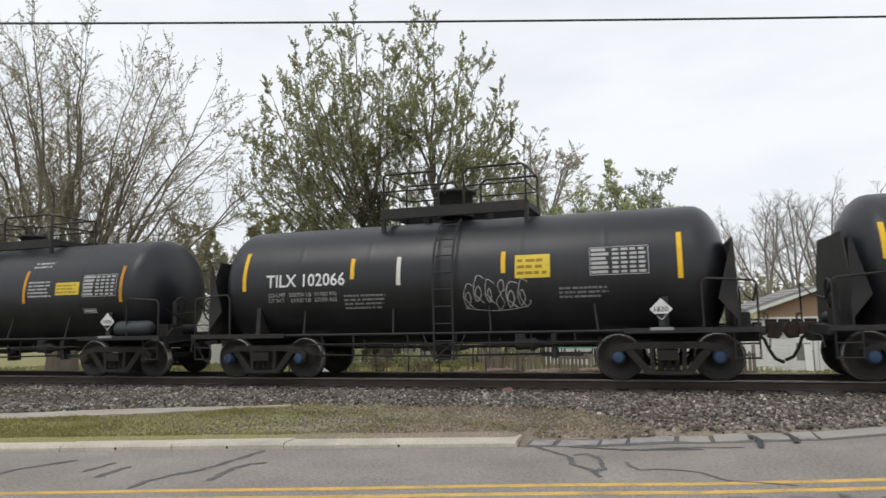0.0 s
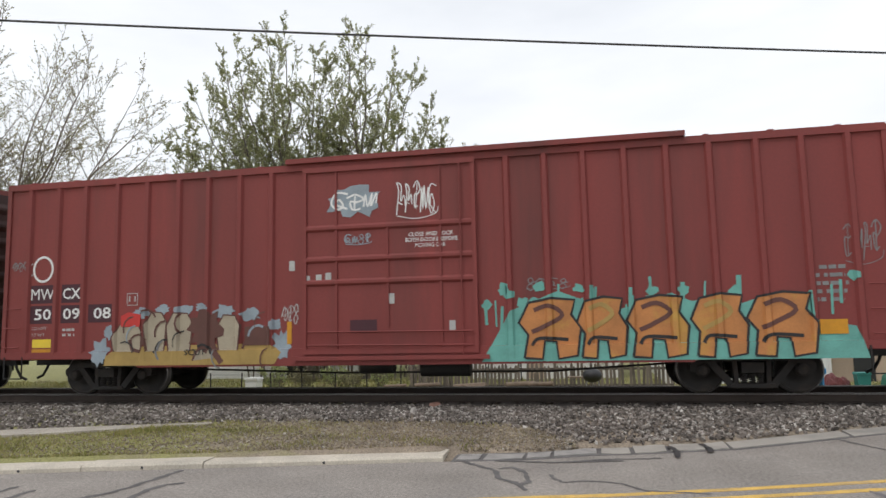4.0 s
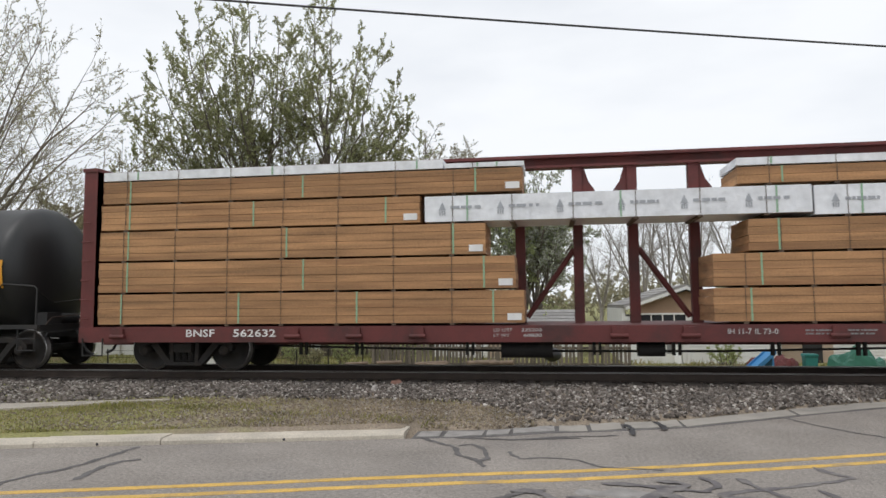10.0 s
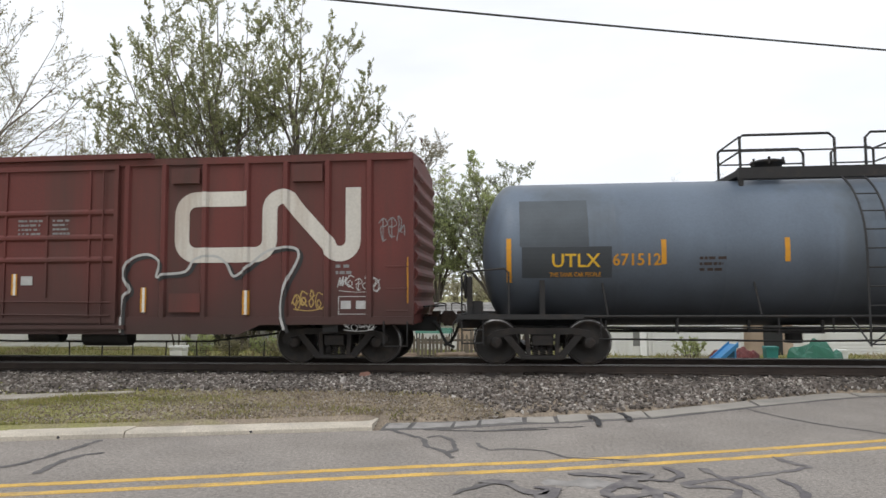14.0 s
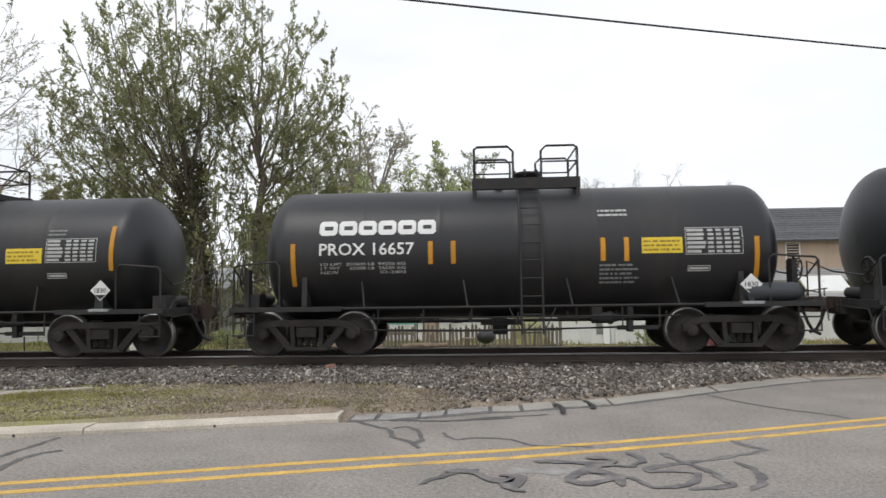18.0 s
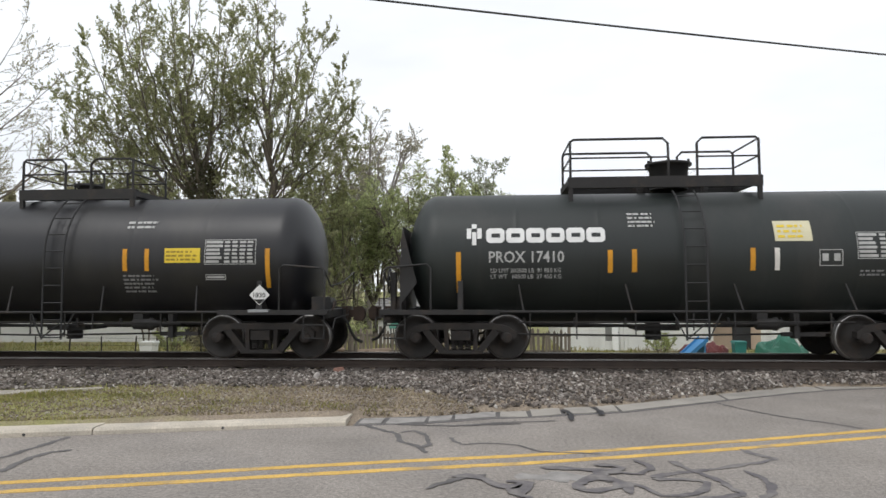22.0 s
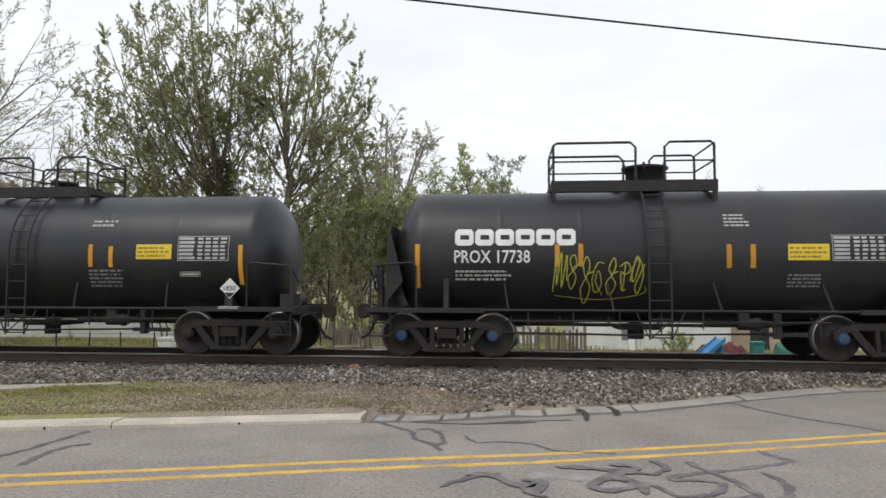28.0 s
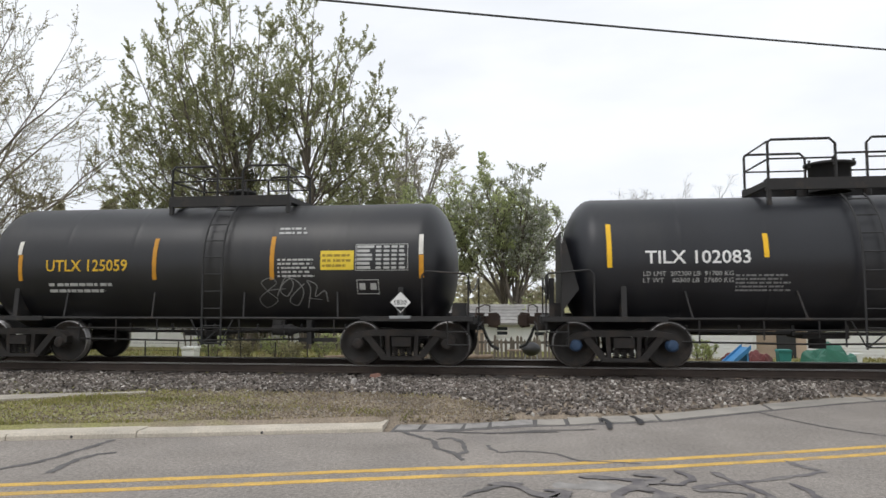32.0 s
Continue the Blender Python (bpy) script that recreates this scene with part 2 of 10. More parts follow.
    def ball(self, centre, r, n=10, m=6, squash=(1, 1, 1)):
        verts, faces = [], []
        for i in range(m + 1):
            a = math.pi * i / m
            for k in range(n):
                b = 2 * math.pi * k / n
                verts.append((centre[0] + r * squash[0] * math.sin(a) * math.cos(b), centre[1] + r * squash[1] * math.sin(a) * math.sin(b),
                              centre[2] + r * squash[2] * math.cos(a)))
        for i in range(m):
            for k in range(n):
                faces.append((i * n + k, (i + 1) * n + k, (i + 1) * n + (k + 1) % n, i * n + (k + 1) % n))
        return self.add(verts, faces, True)

    def mesh(self, name, material):
        me = bpy.data.meshes.new(name)
        me.from_pydata(self.v, [], self.f)
        me.polygons.foreach_set("use_smooth", self.s)
        me.materials.append(material)
        me.update()
        return me


def part(name, shape, material, parent=None, label="", at=None):
    """Links a shape, or a mesh made before, as one mesh object under its thing."""
    me = shape.mesh(name, M[material]) if isinstance(shape, Shape) else shape
    ob = new(name, me)
    ob.parent = parent
    if at is not None:
        ob.matrix_basis = at
    if label:
        tagged(ob, label)
    return ob


def thing(name, label, category, group="", at=None, kind=""):
    ob = new(name)
    ob.empty_display_size = 0.3
    if at is not None:
        ob.matrix_basis = at
    return tagged(ob, label, category, group, kind)


def lerp_at(x, pts):
    """The height of a line through the points (x, y), which goes on straight past its ends."""
    for (a, b), (c, d) in zip(pts, pts[1:]):
        if x <= c:
            break
    return b + (d - b) * (x - a) / (c - a)


# ---- ground, road, kerb ----
KERB = [(-60, -6.2), (-12.05, 6.37), (-6.3, 7.85), (-1.9, 8.9), (-0.75, 9.15), (0, 9.5), (0.45, 9.6), (1.16, 9.82), (1.96, 10.1), (2.88, 10.67), (3.93, 11.35), (5.04, 12.0), (5.8, 12.4), (7.6, 12.95), (9, 13.0), (40, 13.05)]
MIDDLE = [(-60, -8.2), (-9.06, 4.80), (-5.04, 5.96), (-3.2, 6.46), (-1.9, 6.84), (-0.88, 7.12), (0.28, 7.40), (1.51, 7.79), (2.83, 8.24), (4.0, 8.68), (5.08, 9.08), (12, 12.3), (40, 12.6)]
def kerb_y(x): return lerp_at(x, KERB)
def middle_y(x): return lerp_at(x, MIDDLE)
WALK = [(-30, 1.9), (-14.5, 7.66), (-8.7, 10.15), (-6.4, 11.2)]
FOOT = [(-6.6, 11.65), (-3.5, 11.9), (-1.5, 11.75), (-0.9, 11.4), (-0.2, 10.25)]
def foot_y(x):
    """Where the ballast begins."""
    if x < -6.6:
        return min(11.65, lerp_at(x, WALK) + 0.5)
    return lerp_at(x, FOOT) if x < -0.2 else min(kerb_y(x) + 0.58, 12.8)


def ground_z(x, y):
    f = foot_y(x)
    edge = 0.1 if x < -1.9 else 0.55
    k = min(kerb_y(x), 12.78 - edge)
    rise = 0.1 if x < -1.9 else 0.1 - 0.08 * min((x + 1.9) / 2, 1)
    if y < k + edge:
        return -0.07 if x < -1.9 else -0.04
    if y < f:
        return 0.02 + rise * min((y - k - edge) / 0.3, 1) + 0.012 * noise.noise((x * 1.7, y * 1.7, 0))
    if y < 13.0:
        return 0.02 + rise + (RAIL_Z - 0.24 - rise) * ((y - f) / max(13.0 - f, 0.05))
    if y < 15.9:
        return RAIL_Z - 0.22
    if y < 21:
        return RAIL_Z - 0.22 + (BACK_Z - RAIL_Z + 0.22) * (y - 15.9) / 5.1
    return BACK_Z + (0.05 * noise.noise((x * 0.2, y * 0.2, 3)) if y < 120 else 0)


def grid_lines(lo, hi, step, far):
    n = round((hi - lo) / step)
    return [-f for f in reversed(far)] + [lo + i * (hi - lo) / n for i in range(n + 1)] + list(far)


def sheet(xs, ys, height, flip=False):
    s = Shape()
    verts = [(x, y, height(x, y)) for y in ys for x in xs]
    nx = len(xs)
    s.add(verts, [(j * nx + i, j * nx + i + 1, (j + 1) * nx + i + 1, (j + 1) * nx + i) for j in range(len(ys) - 1) for i in range(nx - 1)], True)
    return s


def band(xs, near, far, z0, z1, name):
    """A slab between two lines y = near(x) and y = far(x)."""
    s = Shape()
    n = len(xs)
    s.add([(x, near(x), z1) for x in xs] + [(x, far(x), z1) for x in xs], [(i, i + 1, n + i + 1, n + i) for i in range(n - 1)])
    s.add([(x, near(x), z0) for x in xs] + [(x, near(x), z1) for x in xs], [(i, i + 1, n + i + 1, n + i) for i in range(n - 1)])
    s.add([(x, far(x), z1) for x in xs] + [(x, far(x), z0) for x in xs], [(i, i + 1, n + i + 1, n + i) for i in range(n - 1)])
    for i, a in ((0, 1), (n - 1, 0)):
        x = xs[i]
        q = [(x, near(x), z0), (x, near(x), z1), (x, far(x), z1), (x, far(x), z0)]
        s.add(q, [(0, 1, 2, 3)] if a else [(3, 2, 1, 0)])
    return s


def ground_material():
    """Dirt and gravel with thin grass, greener along the walk to the west and in the yards."""
    m = material("verge_ground", (0.235, 0.19, 0.142), 0.95, vary=0.35, scale=1.3, fine=45, bump=0.6)
    nt = m.node_tree
    n, l = nt.nodes, nt.links
    b = n["Principled BSDF"]
    old = b.inputs["Base Color"].links[0].from_socket
    geo = n.new("ShaderNodeNewGeometry")
    sep = n.new("ShaderNodeSeparateXYZ")
    l.new(geo.outputs["Position"], sep.inputs[0])
    west = n.new("ShaderNodeMapRange")
    west.inputs["From Min"].default_value, west.inputs["From Max"].default_value = -2.0, -8.5
    l.new(sep.outputs["X"], west.inputs["Value"])
    yard = n.new("ShaderNodeMapRange")
    yard.inputs["From Min"].default_value, yard.inputs["From Max"].default_value = 16.5, 19.0
    l.new(sep.outputs["Y"], yard.inputs["Value"])
    mx = n.new("ShaderNodeMath")
    mx.operation = "MAXIMUM"
    l.new(west.outputs["Result"], mx.inputs[0])
    l.new(yard.outputs["Result"], mx.inputs[1])
    no = n.new("ShaderNodeTexNoise")
    no.inputs["Scale"].default_value, no.inputs["Detail"].default_value = 2.2, 8.0
    l.new(geo.outputs["Position"], no.inputs["Vector"])
    sm = n.new("ShaderNodeMath")
    sm.operation = "ADD"
    l.new(mx.outputs[0], sm.inputs[0])
    l.new(no.outputs["Fac"], sm.inputs[1])
    cut = n.new("ShaderNodeMapRange")
    cut.inputs["From Min"].default_value, cut.inputs["From Max"].default_value = 0.75, 1.15
    l.new(sm.outputs[0], cut.inputs["Value"])
    mix = n.new("ShaderNodeMix")
    mix.data_type = "RGBA"
    mix.inputs[7].default_value = (0.23, 0.22, 0.085, 1)
    l.new(cut.outputs["Result"], mix.inputs[0])
    l.new(old, mix.inputs[6])
    l.new(mix.outputs[2], b.inputs["Base Color"])
    return m


M["verge_ground"] = ground_material()
mat("asphalt", (0.255, 0.229, 0.205), 0.9, vary=0.22, scale=0.9, fine=75, bump=0.6, dirt=(0.222, 0.203, 0.187), dirt_at=0.57)
def speckle(m, scale, low, high):
    """Light and dark grains of aggregate over the colour."""
    n, l = m.node_tree.nodes, m.node_tree.links
    b = n["Principled BSDF"]
    old = b.inputs["Base Color"].links[0].from_socket
    tc, no, mr, mu = n.new("ShaderNodeTexCoord"), n.new("ShaderNodeTexNoise"), n.new("ShaderNodeMapRange"), n.new("ShaderNodeVectorMath")
    no.inputs["Scale"].default_value, no.inputs["Detail"].default_value, no.inputs["Roughness"].default_value = scale, 3.0, 0.8
    l.new(tc.outputs["Object"], no.inputs["Vector"])
    mr.inputs["From Min"].default_value, mr.inputs["From Max"].default_value = 0.32, 0.68
    mr.inputs["To Min"].default_value, mr.inputs["To Max"].default_value = low, high
    l.new(no.outputs["Fac"], mr.inputs["Value"])
    mu.operation = "SCALE"
    l.new(old, mu.inputs[0])
    l.new(mr.outputs["Result"], mu.inputs["Scale"])
    l.new(mu.outputs["Vector"], b.inputs["Base Color"])


speckle(M["asphalt"], 24, 0.66, 1.34)
speckle(M["asphalt"], 75, 0.7, 1.32)
mat("tar", (0.045, 0.044, 0.046), 0.55, vary=0.2, scale=5, bump=0.1)
mat("tar_worn", (0.115, 0.108, 0.105), 0.8, vary=0.3, scale=4, fine=90, bump=0.2)
mat("road_yellow", (0.60, 0.385, 0.10), 0.85, vary=0.24, scale=3, fine=60, bump=0.3, dirt=(0.33, 0.25, 0.15), dirt_at=0.58)

mat("concrete", (0.50, 0.45, 0.375), 0.9, vary=0.18, scale=2, fine=60, bump=0.3, dirt=(0.40, 0.365, 0.31), dirt_at=0.56)
mat("old_concrete", (0.40, 0.365, 0.31), 0.92, vary=0.2, scale=2, fine=60, bump=0.35, dirt=(0.30, 0.27, 0.225), dirt_at=0.54)
mat("ballast_bed", (0.17, 0.15, 0.13), 0.95, vary=0.4, scale=6, fine=50, bump=0.8, dirt=(0.10, 0.09, 0.08))
mat("dark_ballast", (0.055, 0.047, 0.042), 0.95, vary=0.4, scale=6, fine=50, bump=0.8)

speckle(M["verge_ground"], 30, 0.6, 1.45)
speckle(M["concrete"], 45, 0.8, 1.2)
speckle(M["road_yellow"], 40, 0.8, 1.2)
speckle(M["old_concrete"], 45, 0.75, 1.25)
xs_g = grid_lines(-50, 40, 0.25, [])
xs_g = [-2500, -600, -150, -80] + xs_g + [60, 100, 200, 600, 2500]
ys_g = [-2500, -600, -120, -40, -15] + [i * 0.5 for i in range(-10, 10)] + [5 + i * 0.125 for i in range(72)] + [14 + i * 0.25 for i in range(44)] + [27, 30, 35, 45, 60, 90, 150, 300, 700, 2500]
ground = part("ground", sheet(xs_g, ys_g, ground_z), "verge_ground")
tagged(ground, "gravelly verge and thin spring grass beside the rails", "ground", kind="structure")

xs_r = [-60 + 0.5 * i for i in range(201)]
road = part("road", band(xs_r, lambda x: middle_y(x) - 3.0, kerb_y, -0.3, 0.0, "road"), "asphalt")
tagged(road, "worn grey asphalt road with tar-sealed cracks", "road", kind="structure")
for off, nm in ((0.0, "far_line"), (-0.33, "near_line")):
    def worn(x, o, side):
        return middle_y(x) + o + side * (0.058 + 0.014 * noise.noise((x * 9, o * 50, side * 3)) + 0.010 * noise.noise((x * 31, o * 50, side * 5)))
    s = band([x * 0.06 for x in range(-420, 300)], lambda x, o=off: worn(x, o, -1), lambda x, o=off: worn(x, o, 1), -0.01, 0.004, nm)
    part("lane_line", s, "road_yellow", road, "faded yellow centre line")


# ---- track ----
track = thing("railway_track", "single railway track of steel rails on dark wooden ties", "railway track", kind="structure")
RAIL = [(-0.07, -0.172), (0.07, -0.172), (0.07, -0.16), (0.012, -0.14), (0.012, -0.045), (0.036, -0.03), (0.036, -0.004), (-0.036, -0.004), (-0.036, -0.03), (-0.012, -0.045), (-0.012, -0.14), (-0.07, -0.16)]
mat("rail_steel", (0.05, 0.037, 0.03), 0.7, metal=0.3, vary=0.3, scale=4, fine=40, bump=0.1)
for off in (-0.75, 0.75):
    r = part("rail", Shape().prism_x([(y + TRACK_Y + off, z + RAIL_Z) for y, z in RAIL], -300, 300), "rail_steel", track, "brown rail with a polished head")
    part("rail_head", Shape().prism_x([(TRACK_Y + off + y, RAIL_Z + z) for y, z in ((-0.037, -0.022), (0.037, -0.022), (0.037, -0.014), (0.022, 0), (-0.022, 0), (-0.037, -0.014))], -300, 300), "tread_steel", r, "polished running surface")
mat("tie_wood", (0.042, 0.034, 0.028), 0.9, vary=0.4, scale=3, fine=40, bump=0.4, random_tint=0.3)
tie_mesh = Shape().box(-0.115, 0.115, -1.3, 1.3, -0.18, 0.0).mesh("tie", M["tie_wood"])
for i in range(-62, 40):
    part("tie", tie_mesh, "tie_wood", track, at=pose(i * 0.53, TRACK_Y + random.uniform(-0.03, 0.03), RAIL_Z - 0.168, 0, 0, random.uniform(-1, 1)))

# ---- bogies, shared by all cars ----
WHEEL_R = 0.44
def make_bogie_meshes():
    out = {}
    s = Shape()  # one side frame in the xz plane, centred on the bogie
    s.prism([(-1.06, 0.44), (-1.06, 0.56), (-0.92, 0.66), (-0.6, 0.72), (0.6, 0.72), (0.92, 0.66), (1.06, 0.56), (1.06, 0.44),
             (0.95, 0.40), (0.80, 0.56), (0.62, 0.60), (-0.62, 0.60), (-0.80, 0.56), (-0.95, 0.40)], -0.09, 0.09)
    for sx in (1, -1):
        q = [(0.76, 0.56), (0.62, 0.60), (0.27, 0.17), (0.40, 0.13)]
        s.prism([(x, z) for x, z in q] if sx > 0 else [(-x, z) for x, z in reversed(q)], -0.075, 0.075)
        c = [(0.23, 0.2), (0.31, 0.2), (0.33, 0.62), (0.25, 0.62)]
        s.prism([(x * sx, z) for x, z in c] if sx > 0 else [(-x, z) for x, z in reversed(c)], -0.085, 0.085)
    s.prism([(-0.42, 0.13), (0.42, 0.13), (0.36, 0.20), (-0.36, 0.20)], -0.11, 0.11)
    out["side_frame"] = s.mesh("side_frame", M["cast_steel"])
    s = Shape()
    for x in (-0.14, 0.0, 0.14):
        pts = [(x + 0.055 * math.cos(a * 0.9), -0.03 + 0.055 * math.sin(a * 0.9), 0.21 + 0.19 * a / 34) for a in range(35)]
        s.tube(pts, 0.016, 5)
    out["spring_nest"] = s.mesh("spring_nest", M["cast_steel"])
    s = Shape()
    s.box(-0.19, 0.19, -1.18, 1.18, 0.40, 0.58)
    s.box(-0.13, 0.13, -1.0, 1.0, 0.34, 0.40)
    s.cyl((0, 0, 0.58), (0, 0, 0.66), 0.2, 16)
    for y in (-0.65, 0.65):
        s.box(-0.1, 0.1, y - 0.12, y + 0.12, 0.58, 0.66)
    out["bolster"] = s.mesh("bogie", M["cast_steel"])
    s = Shape()
    for sy in (-1, 1):
        prof = [(-0.075, 0.08), (-0.075, 0.14), (-0.035, 0.17), (-0.03, 0.34), (-0.07, 0.375), (-0.074, WHEEL_R - 0.022), (-0.055, WHEEL_R), (0.045, WHEEL_R + 0.004),
                (0.055, WHEEL_R + 0.026), (0.075, WHEEL_R + 0.024), (0.078, 0.38), (0.045, 0.34), (0.03, 0.17), (0.07, 0.13), (0.07, 0.08)]
        s.lathe([(u * -sy, r) for u, r in prof], 40, (0, sy * 0.755, 0), "y")
    s.cyl((0, -0.95, 0), (0, 0.95, 0), 0.08, 14)
    me = s.mesh("wheelset", M["wheel_steel"])
    me.materials.append(M["tread_steel"])
    for wheel in range(2):      # the polished rim and tread
        for i in range(5 * 40, 7 * 40):
            me.polygons[wheel * 14 * 40 + i].material_index = 1
    out["wheelset"] = me
    s = Shape()
    prof = [(0.0, 0.12), (-0.10, 0.12), (-0.12, 0.10), (-0.14, 0.10), (-0.15, 0.085), (-0.15, 0.0)]
    s.lathe(prof, 18, (0, 0, 0), "y")
    for k in range(3):
        a = 2 * math.pi * k / 3 + 0.5
        s.cyl((0.055 * math.sin(a), -0.15, 0.055 * math.cos(a)), (0.055 * math.sin(a), -0.165, 0.055 * math.cos(a)), 0.014, 6)
    out["bearing"] = s.mesh("bearing", M["cast_steel"])
    out["bearing_blue"] = s.mesh("bearing", M["blue_cap"])
    s = Shape()
    s.tube([(-0.47, -0.55, 0.3), (-0.47, 0.55, 0.3)], 0.04, 8)
    s.tube([(0.47, -0.55, 0.3), (0.47, 0.55, 0.3)], 0.04, 8)
    s.tube([(-0.47, -0.25, 0.28), (0.47, -0.25, 0.5)], 0.025, 6)
    out["brake_rigging"] = s.mesh("brake_rigging", M["black_steel"])
    s = Shape()
    s.prism_x([(-0.05, -0.16), (0.05, -0.16), (0.05, 0.16), (-0.05, 0.16)], -0.06, -0.012)
    out["brake_shoe"] = s.mesh("brake_shoe", M["black_steel"])
    return out


BOGIE = make_bogie_meshes()
WHEELSETS = []     # (wheelset, rear or fore offset along the car, the car's start)


def add_bogies(car, start, offsets, blue=False, base=1.78):
    for cx in offsets:
        b = part("bogie", BOGIE["bolster"], "", car, "rusty cast-steel bogie", at=pose(cx, 0, 0))
        for sy in (-1, 1):
            part("side_frame", BOGIE["side_frame"], "", b, at=pose(0, sy * 1.02, 0))
            part("spring_nest", BOGIE["spring_nest"], "", b, at=pose(0, sy * 1.02, 0))
            for sx in (-1, 1):
                part("bearing_cap", BOGIE["bearing_blue" if blue else "bearing"], "", b, at=pose(sx * base / 2, sy * 1.0, WHEEL_R, 0, 0, 0 if sy < 0 else 180))
        part("brake_rigging", BOGIE["brake_rigging"], "", b)
        for sx in (-1, 1):
            w = part("wheelset", BOGIE["wheelset"], "", b, at=pose(sx * base / 2, 0, WHEEL_R))
            WHEELSETS.append((w, sx * base / 2, start + cx))


def coupler_mesh():
    s = Shape()
    s.box(-0.6, 0.12, -0.075, 0.075, 0.40 - 0.08, 0.40 + 0.08)
    s.prism([(0.12, 0.26), (0.30, 0.24), (0.37, 0.32), (0.37, 0.48), (0.30, 0.56), (0.12, 0.54)], -0.14, 0.02)
    s.prism([(0.18, 0.28), (0.34, 0.30), (0.34, 0.50), (0.18, 0.52)], 0.02, 0.15)
    s.box(-0.12, 0.02, -0.19, 0.19, 0.25, 0.55)
    s.tube([(0.15, 0.0, 0.56), (0.15, 0.0, 0.70), (0.05, -0.1, 0.72), (-0.05, -1.1, 0.66), (-0.05, -1.3, 0.5)], 0.014, 5)
    return s.mesh("coupler", M["rust"])


def hose_mesh():
    s = Shape()
    s.tube([(-0.08, -0.28, 0.32), (0.03, -0.30, 0.24), (0.10, -0.29, 0.05), (0.20, -0.28, -0.12), (0.35, -0.27, -0.19)], 0.032, 7)
    s.cyl((-0.1, -0.28, 0.34), (-0.02, -0.28, 0.28), 0.05, 8)
    return s.mesh("air_hose", M["black_ink"])


COUPLER, HOSE = coupler_mesh(), hose_mesh()
COUPLER_Z = 0.48


def add_couplers(car, half):
    """Couplers and air hoses at both ends; half: from the car's middle to its end sill."""
    for turn, x in ((0, half), (180, -half)):
        part("coupler", COUPLER, "", car, "rusty knuckle coupler", at=pose(x, 0, COUPLER_Z, 0, 0, turn))
        part("air_hose", HOSE, "", car, at=pose(x, 0, COUPLER_Z, 0, 0, turn))
mat("tar_broad", (0.118, 0.108, 0.112), 0.8, vary=0.35, scale=7, fine=90, bump=0.2, dirt=(0.2, 0.185, 0.175), dirt_at=0.5)
mat("pale_asphalt", (0.28, 0.265, 0.25), 0.9, vary=0.3, scale=5, fine=90, bump=0.3)
mat("gutter_concrete", (0.34, 0.315, 0.28), 0.92, vary=0.2, scale=1.5, fine=60, bump=0.4, dirt=(0.25, 0.235, 0.215), dirt_at=0.54)
mat("red_stone", (0.24, 0.13, 0.10), 0.9, vary=0.3, scale=12, bump=0.4)
mat("pale_stone", (0.42, 0.39, 0.36), 0.9, vary=0.2, scale=12, bump=0.4)
mat("pole_wood", (0.055, 0.043, 0.038), 0.9, vary=0.4, scale=5, fine=60, bump=0.5, dirt=(0.10, 0.082, 0.07), dirt_at=0.56, streak=True)
mat("cable", (0.05, 0.05, 0.05), 0.7, vary=0.2, bump=0.05)
mat("insulator", (0.25, 0.26, 0.27), 0.3, vary=0.2, bump=0.02)
mat("galvanised", (0.30, 0.30, 0.30), 0.45, metal=0.7, vary=0.2, bump=0.05)
mat("white_siding", (0.72, 0.72, 0.70), 0.6, vary=0.08, scale=1.5, fine=20, bump=0.04, dirt=(0.58, 0.57, 0.53), dirt_at=0.6, streak=True)
mat("tan_siding", (0.47, 0.36, 0.27), 0.7, vary=0.1, scale=1.5, fine=20, bump=0.05, dirt=(0.38, 0.29, 0.22), dirt_at=0.6, streak=True)
mat("brown_siding", (0.36, 0.24, 0.16), 0.75, vary=0.12, scale=1.5, fine=20, bump=0.05)
mat("shingle", (0.10, 0.10, 0.105), 0.9, vary=0.25, scale=4, fine=30, bump=0.4, random_tint=0.15)
mat("pale_shingle", (0.30, 0.29, 0.28), 0.9, vary=0.2, scale=4, fine=30, bump=0.4, random_tint=0.12)
mat("brick_red", (0.26, 0.12, 0.08), 0.9, vary=0.3, scale=6, fine=40, bump=0.3, random_tint=0.15)
mat("dark_glass", (0.03, 0.035, 0.04), 0.08, vary=0.1, bump=0.0)
mat("picket_wood", (0.17, 0.145, 0.12), 0.9, vary=0.35, scale=5, fine=50, bump=0.4, dirt=(0.10, 0.085, 0.07), dirt_at=0.55, streak=True, random_tint=0.3)
mat("log_wood", (0.20, 0.15, 0.11), 0.9, vary=0.35, scale=6, fine=50, bump=0.5)
mat("cut_wood", (0.42, 0.31, 0.20), 0.9, vary=0.25, scale=8, fine=50, bump=0.3)
mat("green_tarp", (0.028, 0.14, 0.095), 0.5, vary=0.2, scale=3, bump=0.1)
mat("blue_plastic", (0.05, 0.22, 0.46), 0.4, vary=0.12, scale=3, bump=0.03)
mat("maroon_cover", (0.14, 0.035, 0.035), 0.6, vary=0.25, scale=4, bump=0.1)
mat("teal_plastic", (0.03, 0.20, 0.18), 0.5, vary=0.15, scale=3, bump=0.03)
mat("pale_blue_sheet", (0.40, 0.52, 0.58), 0.5, vary=0.15, scale=3, bump=0.05)
mat("dark_paint", (0.025, 0.025, 0.027), 0.5, vary=0.2, scale=4, bump=0.05)
mat("door_white", (0.76, 0.76, 0.74), 0.5, vary=0.06, bump=0.03)
mat("bark", (0.16, 0.135, 0.11), 0.95, vary=0.4, scale=4, fine=30, bump=0.7, dirt=(0.11, 0.095, 0.075), dirt_at=0.55, streak=True)
mat("grey_bark", (0.27, 0.245, 0.225), 0.95, vary=0.3, scale=4, fine=30, bump=0.6, streak=True)
